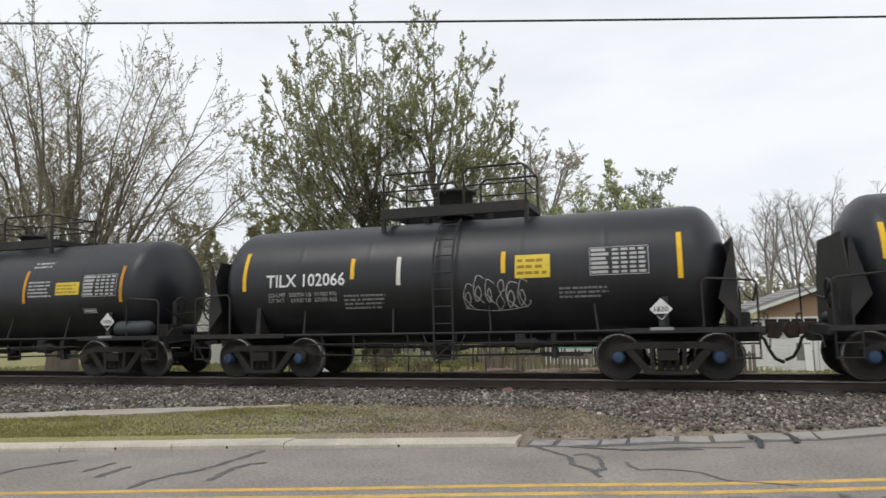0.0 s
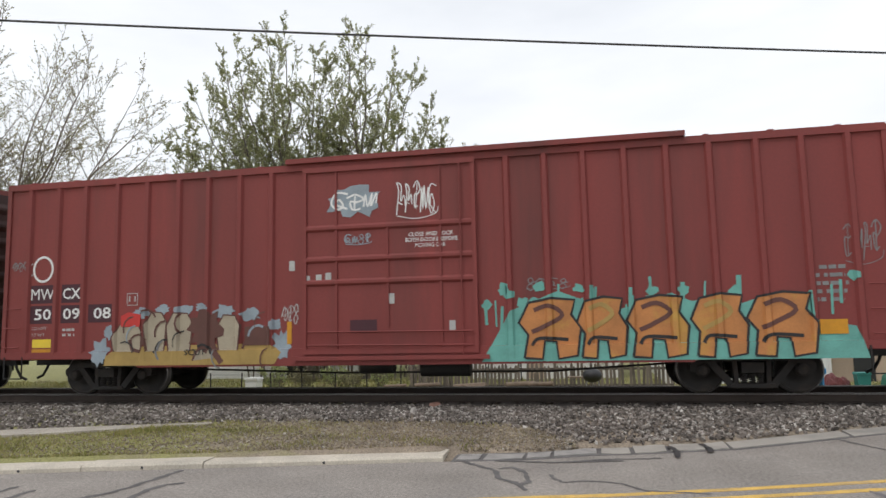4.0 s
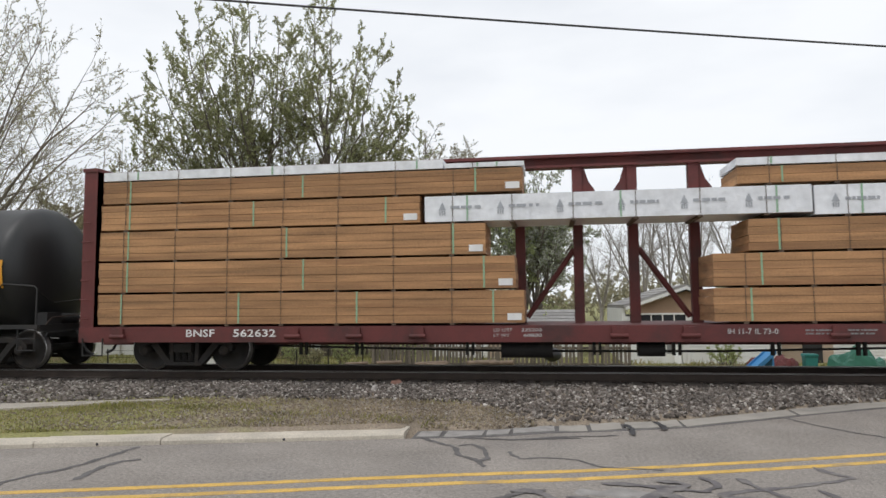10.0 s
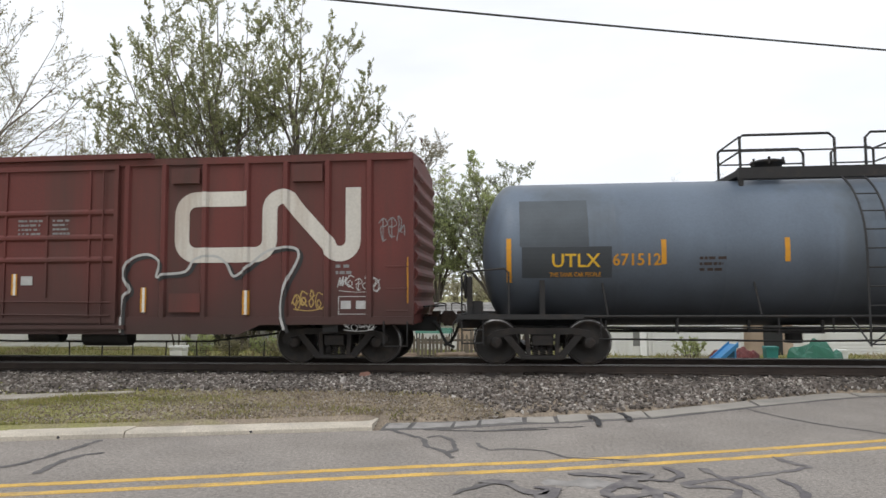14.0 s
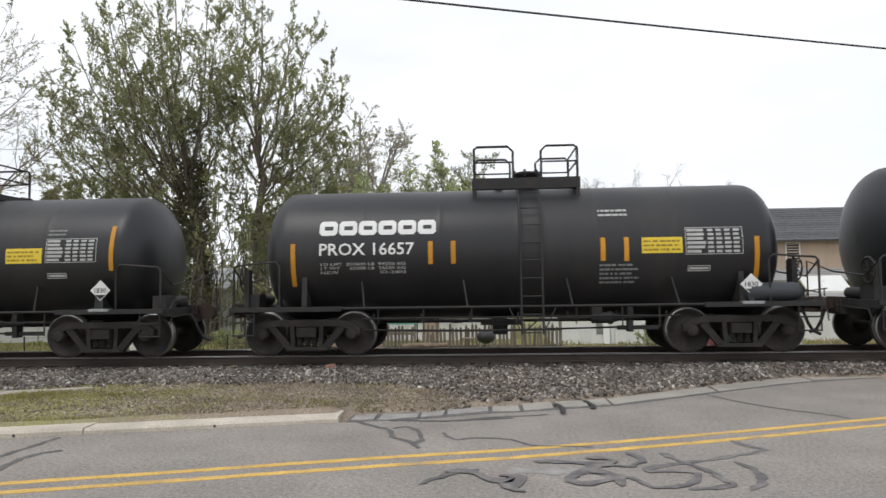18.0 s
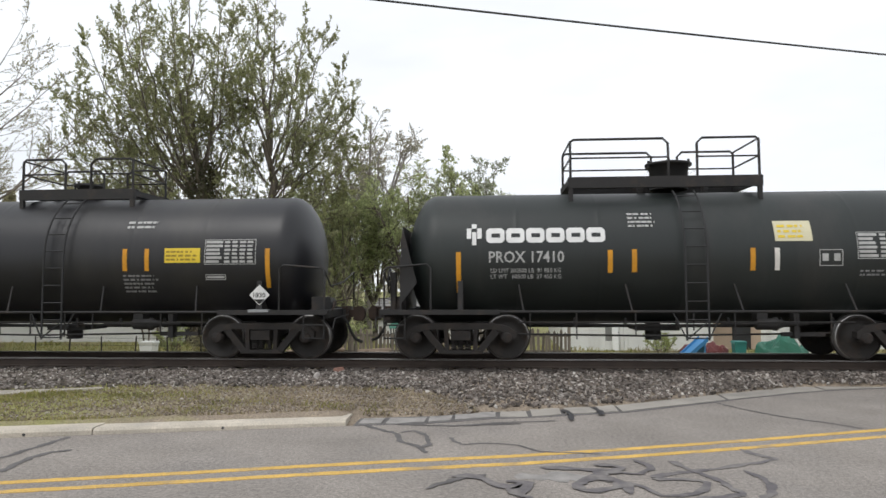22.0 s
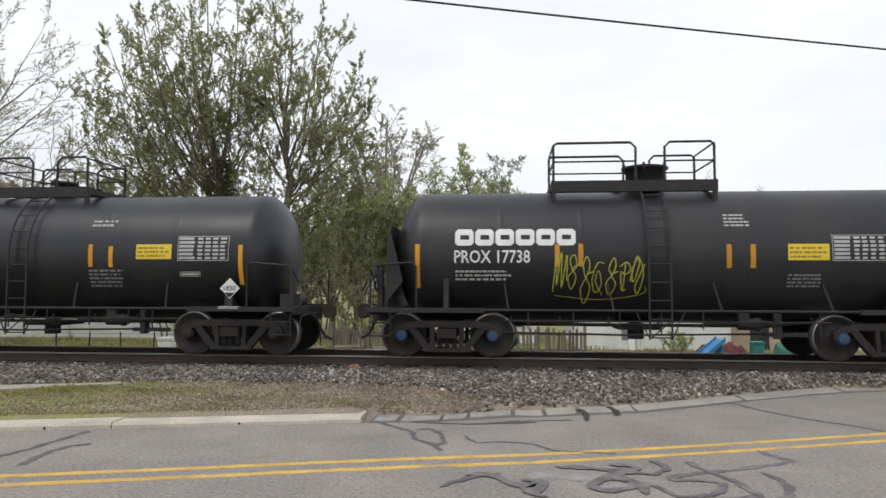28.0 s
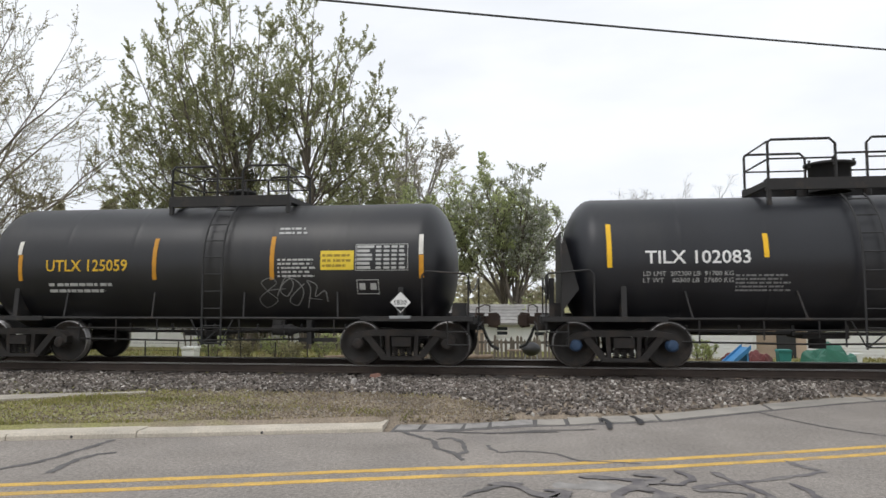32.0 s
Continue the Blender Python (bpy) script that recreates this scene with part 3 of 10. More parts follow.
mat("brown_bark", (0.20, 0.17, 0.135), 0.95, vary=0.35, scale=4, fine=30, bump=0.6, streak=True)
mat("metal_roof", (0.62, 0.63, 0.63), 0.45, vary=0.1, scale=1.5, bump=0.04)


# ---- kerb, walk, broken edge, cracks ----
def ribbon_on_road(pts, width, seed, z=0.004):
    """A wavering flat bead along the points, thinning out at its ends."""
    rr = random.Random(seed)
    fine = []
    for k in range(len(pts) - 1):
        p0, p1, p2, p3 = pts[max(k - 1, 0)], pts[k], pts[k + 1], pts[min(k + 2, len(pts) - 1)]
        n = max(int(math.hypot(p2[0] - p1[0], p2[1] - p1[1]) / 0.07), 2)
        for i in range(n):
            u = i / n
            fine.append(tuple(0.5 * (2 * b + (c - a) * u + (2 * a - 5 * b + 4 * c - d) * u * u + (3 * b - a - 3 * c + d) * u ** 3) for a, b, c, d in zip(p0, p1, p2, p3)))
    fine.append(pts[-1])
    s, left, right = Shape(), [], []
    for i, (x, y) in enumerate(fine):
        p, q = fine[max(i - 1, 0)], fine[min(i + 1, len(fine) - 1)]
        dx, dy = q[0] - p[0], q[1] - p[1]
        k = math.hypot(dx, dy) or 1
        x += rr.uniform(-0.018, 0.018)
        y += rr.uniform(-0.018, 0.018)
        w = width * rr.uniform(0.55, 1.25) * (0.25 if i in (0, len(fine) - 1) else 1) / 2
        left.append((x - dy / k * w, y + dx / k * w, z))
        right.append((x + dy / k * w, y - dx / k * w, z))
    n = len(fine)
    return s.add(right + left, [(i, i + 1, n + i + 1, n + i) for i in range(n - 1)])


CRACKS = [
    [(-1.75, 9.06), (-1.43, 8.69), (-1.17, 8.42), (-1.07, 8.04), (-0.83, 7.76), (-0.7, 7.45)],
    [(-1.11, 8.49), (-0.97, 8.62), (-0.78, 8.29), (-0.72, 7.81), (-0.85, 7.7)],
    [(-1.26, 9.02), (-0.51, 8.97), (0, 9.08), (0.38, 9.15)],
    [(-0.58, 6.12), (-0.32, 6.45), (-0.06, 6.6)]]
WEST_CRACKS = [
    [(-10.11, 5.35), (-9.79, 5.95), (-9.86, 6.85)], [(-7.29, 5.42), (-7.49, 6.28), (-7.16, 7.05)], [(-6.56, 6.5), (-6.53, 6.99)],
    [(-6.18, 6.27), (-6.19, 6.88)], [(-5.42, 5.98), (-5.43, 6.41), (-5.19, 6.98), (-5.1, 8.05)], [(-4.78, 6.42), (-4.86, 7.1), (-4.65, 7.42)],
    [(-13.5, 3.9), (-13.2, 4.8), (-13.4, 5.7)]]
LOOPS = [
    [(2.72, 7.84), (2.79, 7.58), (2.93, 7.45), (2.77, 7.29), (2.4, 7.1), (2.05, 6.91), (1.75, 6.79), (1.48, 6.62)],
    [(2.43, 6.92), (2.5, 6.65), (2.47, 6.35), (2.37, 6.12), (2.22, 5.99)],
    [(1.81, 7.26), (1.91, 6.96), (2.05, 6.64), (2.11, 6.34), (2.14, 6.16), (1.95, 6.02), (1.7, 6.01)],
    [(1.47, 6.56), (1.75, 6.57), (1.94, 6.48), (1.88, 6.28), (1.67, 6.09), (1.45, 6.04), (1.35, 6.26), (1.17, 6.45), (1.03, 6.45)],
    [(1.44, 7.25), (1.54, 7.13), (1.53, 6.89), (1.33, 6.72), (1.13, 6.88), (1.0, 6.76), (1.1, 6.55), (1.21, 6.35), (1.18, 6.07)]]
TANGLE = [
    [(0.48, 6.91), (0.84, 6.87), (1.05, 6.76), (0.77, 6.34), (0.82, 6.15), (1.08, 6.25), (1.17, 6.45)],
    [(-0.4, 6.55), (-0.17, 6.55), (0.03, 6.31), (0.16, 6.22), (0.33, 6.32), (0.19, 6.04), (0.36, 5.92)],
    [(0.14, 6.41), (0.33, 6.34), (0.24, 6.08), (0.14, 6.17)],
    [(1.01, 7.05), (1.26, 6.94), (1.0, 6.6), (1.11, 6.45)]]
THIN = [
    [(-0.5, 8.28), (-0.34, 7.91), (-0.06, 7.97), (0.28, 7.9), (0.5, 7.62), (0.79, 7.56), (1.18, 7.53)],
    [(2.77, 11.38), (2.99, 10.93), (3.41, 11.09), (3.63, 10.53), (4.03, 9.8), (4.44, 9.37), (4.65, 9.04)],
    [(-0.54, 8.92), (-0.07, 9.14), (0.38, 9.26), (0.87, 9.38)],
    [(3.4, 11.55), (3.38, 11.0), (2.97, 10.87)]]
for i, c in enumerate(CRACKS):
    part("sealed_crack", ribbon_on_road(c, 0.075, i, 0.005 + 0.0012 * i), "tar_worn", road, "dark tar seam")
for i, c in enumerate(WEST_CRACKS):
    part("sealed_crack", ribbon_on_road(c, 0.085, 50 + i, 0.005), "tar_worn", road, "dark tar seam")
for i, c in enumerate(THIN):
    part("sealed_crack", ribbon_on_road(c, 0.05, 120 + i, 0.0045 + 0.0008 * i), "tar_worn", road, "thin dark tar seam")
for i, c in enumerate(LOOPS + TANGLE):
    part("sealed_crack", ribbon_on_road(c, 0.085 if i < 5 else 0.12, 80 + i, 0.005 + 0.0011 * i), "tar_broad", road, "broad worn purplish tar seam")
part("pale_patch", ribbon_on_road([(0.22, 6.62), (0.45, 6.58), (0.75, 6.6), (0.95, 6.5)], 0.3, 7, 0.003), "pale_asphalt", road, "pale worn asphalt patch")

# raised kerb in poured lengths
kerb = thing("kerb", "weathered pale concrete kerb along the grass verge", "kerb", kind="structure")
cuts, rr = [-1.9], random.Random(5)
while cuts[-1] > -34:
    cuts.append(cuts[-1] - rr.choice((1.35, 1.5, 1.5, 2.4, 3.0)))
for b, a in zip(cuts, cuts[1:]):
    a, h = a + 0.014, rr.uniform(-0.008, 0.008)
    ka, kb = kerb_y(a), kerb_y(b)
    s = Shape()
    w, top = 0.46, 0.08 + h
    ring = lambda x, y: [(x, y + 0.002, -0.25), (x, y + 0.002, top - 0.03), (x, y + 0.03, top), (x, y + w - 0.03, top + 0.008), (x, y + w, top - 0.02), (x, y + w, -0.25)]
    s.add(ring(a, ka) + ring(b, kb), [(i, 6 + i, 6 + (i + 1) % 6, (i + 1) % 6) for i in range(6)] + [(0, 1, 2, 3, 4, 5), (11, 10, 9, 8, 7, 6)])
    part("kerb_stone", s, "concrete", kerb)
    xm = (a + b) / 2
    part("drain_hole", Shape().cyl((xm, kerb_y(xm) - 0.004, 0.03), (xm, kerb_y(xm) + 0.05, 0.03), 0.018, 8), "tar", kerb)

# old walk, in slabs
walkway = thing("pavement", "old cracked concrete footpath sunk into the grass", "pavement", kind="structure")
rr = random.Random(11)
xw = -6.5
while xw > -30:
    x2 = xw - 1.25
    wa, wb = (0.02 + 0.36 * min(1, (-6.4 - x) / 2.2) for x in (x2, xw))
    ya, yb = lerp_at(x2, WALK), lerp_at(xw, WALK)
    z = 0.152 + rr.uniform(-0.006, 0.006)
    s = Shape()
    g = 0.012
    s.add([(x2 + g, ya - wa, z), (xw, yb - wb, z), (xw, yb + wb, z), (x2 + g, ya + wa, z),
           (x2 + g, ya - wa, 0), (xw, yb - wb, 0), (xw, yb + wb, 0), (x2 + g, ya + wa, 0)],
          [(0, 1, 2, 3), (4, 5, 1, 0), (5, 6, 2, 1), (6, 7, 3, 2), (7, 4, 0, 3)])
    part("slab", s, "old_concrete", walkway)
    xw = x2

# flush broken gutter past the kerb's end
gutter = thing("gutter", "broken flush concrete gutter with tar in the gaps", "gutter", kind="structure")
rr = random.Random(21)
xg = -1.78
while xg < 9.5:
    n = rr.uniform(0.3, 0.62) if xg < 1.7 else rr.uniform(1.0, 2.2)
    x2 = xg + n
    w = min(0.5, 13.08 - kerb_y(xg)) if xg > 0.2 else 0.38
    z = 0.012 + rr.uniform(-0.005, 0.006)
    m = 3
    xs = [xg + 0.03 + (x2 - xg - 0.06) * i / m for i in range(m + 1)]
    near = [(x, kerb_y(x) + 0.05 + rr.uniform(-0.03, 0.04), z) for x in xs]
    far = [(x + rr.uniform(-0.02, 0.02), kerb_y(x) + 0.05 + w + rr.uniform(-0.06, 0.05), z + 0.004) for x in xs]
    s = Shape()
    k = m + 1
    s.add(near + far, [(i, i + 1, k + i + 1, k + i) for i in range(m)])
    s.add(near + [(x, y, -0.1) for x, y, _ in near], [(i + k, i + 1 + k, i + 1, i) for i in range(m)])
    e = [near[0], far[0], (*far[0][:2], -0.1), (*near[0][:2], -0.1)]
    s.add(e, [(3, 2, 1, 0)])
    part("slab", s, "pale_asphalt" if xg < -0.3 else "gutter_concrete", gutter)
    xg = x2
part("tar_bed", band([-1.8 + 0.25 * i for i in range(48)], lambda x: kerb_y(x) - 0.02, lambda x: kerb_y(x) + 0.5, -0.12, 0.004, "tar_bed"), "tar_worn", gutter, "dark tar in the gaps")
for i, (x, a, b) in enumerate(((1.08, 9.35, 10.15), (1.53, 9.75, 10.4))):
    part("tar_seam", ribbon_on_road([(x, a), (x + 0.02, (a + b) / 2), (x - 0.03, b)], 0.1, 200 + i, 0.024), "tar", gutter, "thick black tar seam")


# ---- ballast, gravel, grass ----
def island_mat(name, cols, rough=0.9, translucent=0.0):
    """Each loose piece of the mesh takes a colour of its own from the range."""
    m = bpy.data.materials.new(name)
    m.use_nodes = True
    n, l = m.node_tree.nodes, m.node_tree.links
    b = n["Principled BSDF"]
    g = n.new("ShaderNodeNewGeometry")
    r = n.new("ShaderNodeValToRGB")
    e = r.color_ramp.elements
    while len(e) < len(cols):
        e.new(0.5)
    for i, c in enumerate(cols):
        e[i].position = i / (len(cols) - 1)
        e[i].color = (*c, 1)
    l.new(g.outputs["Random Per Island"], r.inputs["Fac"])
    tn = n.new("ShaderNodeTexNoise")
    tn.inputs["Scale"].default_value, tn.inputs["Detail"].default_value = 1.1, 3.0
    l.new(g.outputs["Position"], tn.inputs["Vector"])
    mr = n.new("ShaderNodeMapRange")
    mr.inputs["From Min"].default_value, mr.inputs["From Max"].default_value = 0.3, 0.7
    mr.inputs["To Min"].default_value, mr.inputs["To Max"].default_value = 0.75, 1.25
    l.new(tn.outputs["Fac"], mr.inputs["Value"])
    sc = n.new("ShaderNodeVectorMath")
    sc.operation = "SCALE"
    l.new(r.outputs["Color"], sc.inputs[0])
    l.new(mr.outputs["Result"], sc.inputs["Scale"])
    l.new(sc.outputs["Vector"], b.inputs["Base Color"])
    b.inputs["Roughness"].default_value = rough
    if translucent:
        t = n.new("ShaderNodeBsdfTranslucent")
        mx = n.new("ShaderNodeMixShader")
        mx.inputs[0].default_value = translucent
        l.new(sc.outputs["Vector"], t.inputs["Color"])
        l.new(b.outputs["BSDF"], mx.inputs[1])
        l.new(t.outputs["BSDF"], mx.inputs[2])
        l.new(mx.outputs["Shader"], n["Material Output"].inputs["Surface"])
    M[name] = m


island_mat("stone_mix", [(0.055, 0.047, 0.040), (0.11, 0.094, 0.082), (0.19, 0.163, 0.143), (0.15, 0.126, 0.11), (0.25, 0.22, 0.195), (0.48, 0.45, 0.41)])
island_mat("dirty_stone_mix", [(0.03, 0.026, 0.023), (0.05, 0.042, 0.037), (0.075, 0.06, 0.052), (0.055, 0.046, 0.042), (0.1, 0.085, 0.075)])
island_mat("gravel_mix", [(0.13, 0.10, 0.075), (0.20, 0.16, 0.12), (0.27, 0.23, 0.185), (0.16, 0.125, 0.09), (0.42, 0.39, 0.35)])
island_mat("grass_mix", [(0.17, 0.19, 0.05), (0.25, 0.25, 0.075), (0.31, 0.28, 0.10), (0.38, 0.32, 0.15), (0.21, 0.22, 0.06)], 0.8, 0.3)
island_mat("dry_grass_mix", [(0.28, 0.23, 0.13), (0.36, 0.29, 0.18), (0.22, 0.19, 0.10), (0.42, 0.35, 0.22)], 0.85, 0.2)
STONE_FACES = ((0, 2, 3, 1), (4, 5, 7, 6), (0, 1, 5, 4), (2, 6, 7, 3), (0, 4, 6, 2), (1, 3, 7, 5))


def scatter_stones(name, label, spots, size, material_name, parent, seed):
    """Loose angular stones: each a box with its corners pulled about."""
    rr = random.Random(seed)
    s = Shape()
    V, F = s.v, s.f
    for x, y, z in spots:
        r = size * rr.uniform(0.6, 1.5)
        a = rr.uniform(0, 6.28)
        ca, sa = math.cos(a), math.sin(a)
        sx, sy, sz = r * rr.uniform(0.7, 1.3), r * rr.uniform(0.6, 1.0), r * rr.uniform(0.45, 0.85)
        tilt = rr.uniform(-0.6, 0.6)
        k = len(V)
        for c in range(8):
            px = (sx if c & 1 else -sx) * rr.uniform(0.45, 1.1)
            py = (sy if c & 2 else -sy) * rr.uniform(0.45, 1.1)
            pz = (sz if c & 4 else -sz) * rr.uniform(0.45, 1.1) + px * tilt
            V.append((x + px * ca - py * sa, y + px * sa + py * ca, z + pz))
        F.extend(tuple(k + i for i in q) for q in STONE_FACES)
    s.s = [False] * len(s.f)
    ob = part(name, s, material_name, parent)
    return tagged(ob, label, "gravel" if parent is None else "", kind="stuff")


rr = random.Random(31)
spots = []
for _ in range(46000):
    x = rr.uniform(-24, 13) if rr.random() < 0.85 else rr.uniform(-45, 30)
    f = foot_y(x)
    u = rr.random()
    y = f - 0.45 + (13.35 - f + 0.45) * u ** 0.8
    if y < f and rr.random() < 0.78 - 0.5 * (y - f + 0.45):
        continue
    if y < min(kerb_y(x) + (0.5 if x > 0 else 0.62), 12.82) or (x < -6.6 and y < lerp_at(x, WALK) + 0.44):
        continue
    spots.append((x, y, ground_z(x, y) + 0.012 + 0.02 * rr.random()))
scatter_stones("ballast", "coarse grey crushed stone along the track", spots, 0.024, "stone_mix", None, 32)
spots = []
for _ in range(9000):
    x = rr.uniform(-24, 14)
    y = rr.choice((rr.uniform(13.0, 13.62), rr.uniform(13.78, 15.0), rr.uniform(15.2, 16.2)))
    spots.append((x, y, ground_z(x, min(y, 15.8)) + 0.015))
scatter_stones("track_ballast", "oily dark crushed stone between the ties", spots, 0.036, "dirty_stone_mix", None, 33)
spots = []
for _ in range(17000):
    x = rr.uniform(-10.5, 4)
    lo, hi = kerb_y(x) + 0.5, foot_y(x)
    if hi - lo < 0.1 or (x < -5 and rr.random() < (-5 - x) / 5.5):
        continue
    y = rr.uniform(lo, hi)
    spots.append((x, y, ground_z(x, y) + 0.002))
scatter_stones("verge_gravel", "small brown gravel spilled over the verge", spots, 0.014, "gravel_mix", None, 34)
s = Shape()
s.add([(-0.13, -0.06, 0), (0.14, -0.07, 0), (0.12, 0.07, 0), (-0.11, 0.08, 0), (-0.09, -0.03, 0.09), (0.1, -0.05, 0.11), (0.07, 0.05, 0.12), (-0.07, 0.05, 0.1)],
      [(0, 3, 2, 1), (4, 5, 6, 7), (0, 1, 5, 4), (1, 2, 6, 5), (2, 3, 7, 6), (3, 0, 4, 7)])
ob = part("stone", s, "red_stone", at=pose(-2.95, 13.12, 0.17, rz=25))
tagged(ob, "reddish brown lump of stone on the ballast", "stone")
s = Shape()
s.add([(-0.08, -0.06, 0), (0.09, -0.05, 0), (0.07, 0.06, 0), (-0.06, 0.05, 0), (-0.05, -0.03, 0.1), (0.05, -0.03, 0.13), (0.04, 0.03, 0.12), (-0.03, 0.03, 0.1)],
      [(0, 3, 2, 1), (4, 5, 6, 7), (0, 1, 5, 4), (1, 2, 6, 5), (2, 3, 7, 6), (3, 0, 4, 7)])
tagged(part("stone", s, "pale_stone", at=pose(-3.2, 12.45, 0.14, rz=70)), "pale grey stone lying on the ballast", "stone")


def scatter_grass(name, label, spots, height, width, material_name, seed):
    rr = random.Random(seed)
    s = Shape()
    V, F = s.v, s.f
    for x, y, z, h in spots:
        a = rr.uniform(0, 6.28)
        w = width * rr.uniform(0.6, 1.3) / 2
        h *= height * rr.uniform(0.5, 1.4)
        lx, ly = rr.uniform(-0.7, 0.7) * h, rr.uniform(-0.7, 0.7) * h
        k = len(V)
        ca, sa = math.cos(a) * w, math.sin(a) * w
        V += [(x - ca, y - sa, z - 0.01), (x + ca, y + sa, z - 0.01), (x + lx * 0.4 + ca * 0.7, y + ly * 0.4 + sa * 0.7, z + h * 0.6), (x + lx, y + ly, z + h)]
        F += [(k, k + 1, k + 2), (k, k + 2, k + 3)]
    s.s = [False] * len(s.f)
    return tagged(part(name, s, material_name), label, "grass", kind="stuff")


spots, dry = [], []
for _ in range(64000):
    x = -30 + 30 * rr.random() ** 0.7
    lo = kerb_y(x) + 0.44
    w = lerp_at(x, WALK) - (0.36 if x < -8.5 else 0.0)
    hi = min(w, foot_y(x) - 0.05)
    if x > -6.4:
        hi = foot_y(x) - 0.2
    y = rr.uniform(lo, hi) if rr.random() < 0.93 else lo + rr.random() * 0.08
    if hi < lo:
        continue
    n = noise.noise((x * 0.9, y * 1.4, 7.7))
    lush = min(max((-3.2 - x) / 4, 0), 1) * (1 - 0.55 * max(0, (y - lo) / max(hi - lo, 0.2) - 0.45)) + 0.6 * n
    z = ground_z(x, y)
    if rr.random() < lush - 0.15:
        spots.append((x, y, z, 0.6 + 0.8 * max(n, 0)))
    elif rr.random() < 0.32 + 0.3 * n:
        dry.append((x, y, z, 0.7))
for _ in range(9000):
    x = rr.uniform(-30, -12.5)
    a = lerp_at(x, WALK) + 0.42
    y = a + rr.random() ** 1.6 * 1.7
    n = noise.noise((x * 0.8, y, 2.2))
    (spots if n + rr.random() * 0.5 > 0.15 else dry).append((x, y, ground_z(x, y), 0.9))
for _ in range(700):
    a = rr.uniform(0, 6.28)
    r = 0.2 + 0.5 * rr.random()
    spots.append((-15.2 + r * math.cos(a), 9.5 + r * math.sin(a), ground_z(-15.2, 9.5), 2.4))
scatter_grass("verge_grass", "short yellow-green spring grass on the verge", spots, 0.055, 0.014, "grass_mix", 41)
scatter_grass("dry_grass", "thin dry brown grass among the gravel", dry, 0.05, 0.012, "dry_grass_mix", 42)
spots, dry = [], []
for _ in range(46000):
    x, y = rr.uniform(-32, 16), 17.5 + 12 * rr.random() ** 1.5
    (spots if noise.noise((x * 0.4, y * 0.4, 9)) > -0.25 else dry).append((x, y, ground_z(x, y), 1.0 + max(0, noise.noise((x * 0.7, y * 0.7, 4))) * 2))
scatter_grass("yard_grass", "green lawn grass in the yards behind the track", spots, 0.10, 0.03, "grass_mix", 43)
scatter_grass("yard_weeds", "brown weeds along the far side of the track", dry, 0.14, 0.03, "dry_grass_mix", 44)


# ---- utility pole and cables ----
pole = thing("utility_pole", "dark weathered wooden utility pole in the grass verge", "utility pole", at=pose(-15.36, 9.5, 0.1))
s = Shape()
prof = [(-0.6, 0.165), (0.0, 0.165), (0.5, 0.16), (4, 0.147), (8, 0.132), (11.2, 0.12)]
s.lathe(prof, 14, axis="z")
s.add([(0.12 * math.cos(2 * math.pi * i / 14), 0.12 * math.sin(2 * math.pi * i / 14), 11.2) for i in range(14)], [tuple(range(14))])
part("shaft", s, "pole_wood", pole)
axis = Vector((0.956, 0.292, 0))
side = Vector((0.292, -0.956, 0))
arm_z = 10.42
c = axis * 0.17
arm = Shape()
a0, a1 = c - side * 1.25, c + side * 1.25
for p, q in ((a0, a1),):
    d, n = side * 1.0, axis * 0.05
    arm.add([tuple(p - n + Vector((0, 0, arm_z - 0.06))), tuple(p + n + Vector((0, 0, arm_z - 0.06))), tuple(q + n + Vector((0, 0, arm_z - 0.06))), tuple(q - n + Vector((0, 0, arm_z - 0.06))),
             tuple(p - n + Vector((0, 0, arm_z + 0.06))), tuple(p + n + Vector((0, 0, arm_z + 0.06))), tuple(q + n + Vector((0, 0, arm_z + 0.06))), tuple(q - n + Vector((0, 0, arm_z + 0.06)))],
            [(0, 3, 2, 1), (4, 5, 6, 7), (0, 1, 5, 4), (1, 2, 6, 5), (2, 3, 7, 6), (3, 0, 4, 7)])
part("crossarm", arm, "pole_wood", pole)
for k in (-1.1, -0.55, 0.55, 1.1):
    p = c + side * k
    s = Shape().lathe([(0, 0.02), (0.08, 0.02), (0.1, 0.05), (0.13, 0.055), (0.15, 0.035), (0.18, 0.045), (0.21, 0.03), (0.22, 0.0)], 10, (p.x, p.y, arm_z + 0.06), "z")
    part("insulator", s, "insulator", pole)
s = Shape().box(-0.03, 0.03, -0.19, 0.19, 9.42, 9.5)
part("bracket", s, "galvanised", pole, "steel bracket with bolts", at=pose(0, 0, 0, rz=0))
s = Shape().box(-0.035, 0.035, -0.2, 0.2, 7.81, 7.91)
part("cable_clamp", s, "galvanised", pole)
for z in (3.2, 5.6):
    s = Shape().box(-0.05, 0.05, -0.19, -0.145, z, z + 0.1)
    part("tag", s, "galvanised", pole, "small metal tag")
stake = part("guy_stake", Shape().tube([(0, 0, -0.2), (0.05, 0.0, 0.5), (0.1, 0, 1.05)], 0.022, 6), "dark_paint", at=pose(-15.95, 9.35, 0.1))
tagged(stake, "dark leaning metal stake beside the pole", "stake")


def sag_line(p, q, sag, n=36):
    p, q = Vector(p), Vector(q)
    return [p.lerp(q, i / n) - Vector((0, 0, 4 * sag * (i / n) * (1 - i / n))) for i in range(n + 1)]


def cable(label, spans, r):
    s = Shape()
    for pts in spans:
        s.tube(pts, r, 6)
    return tagged(part("overhead_cable", s, "cable"), label, "cable")


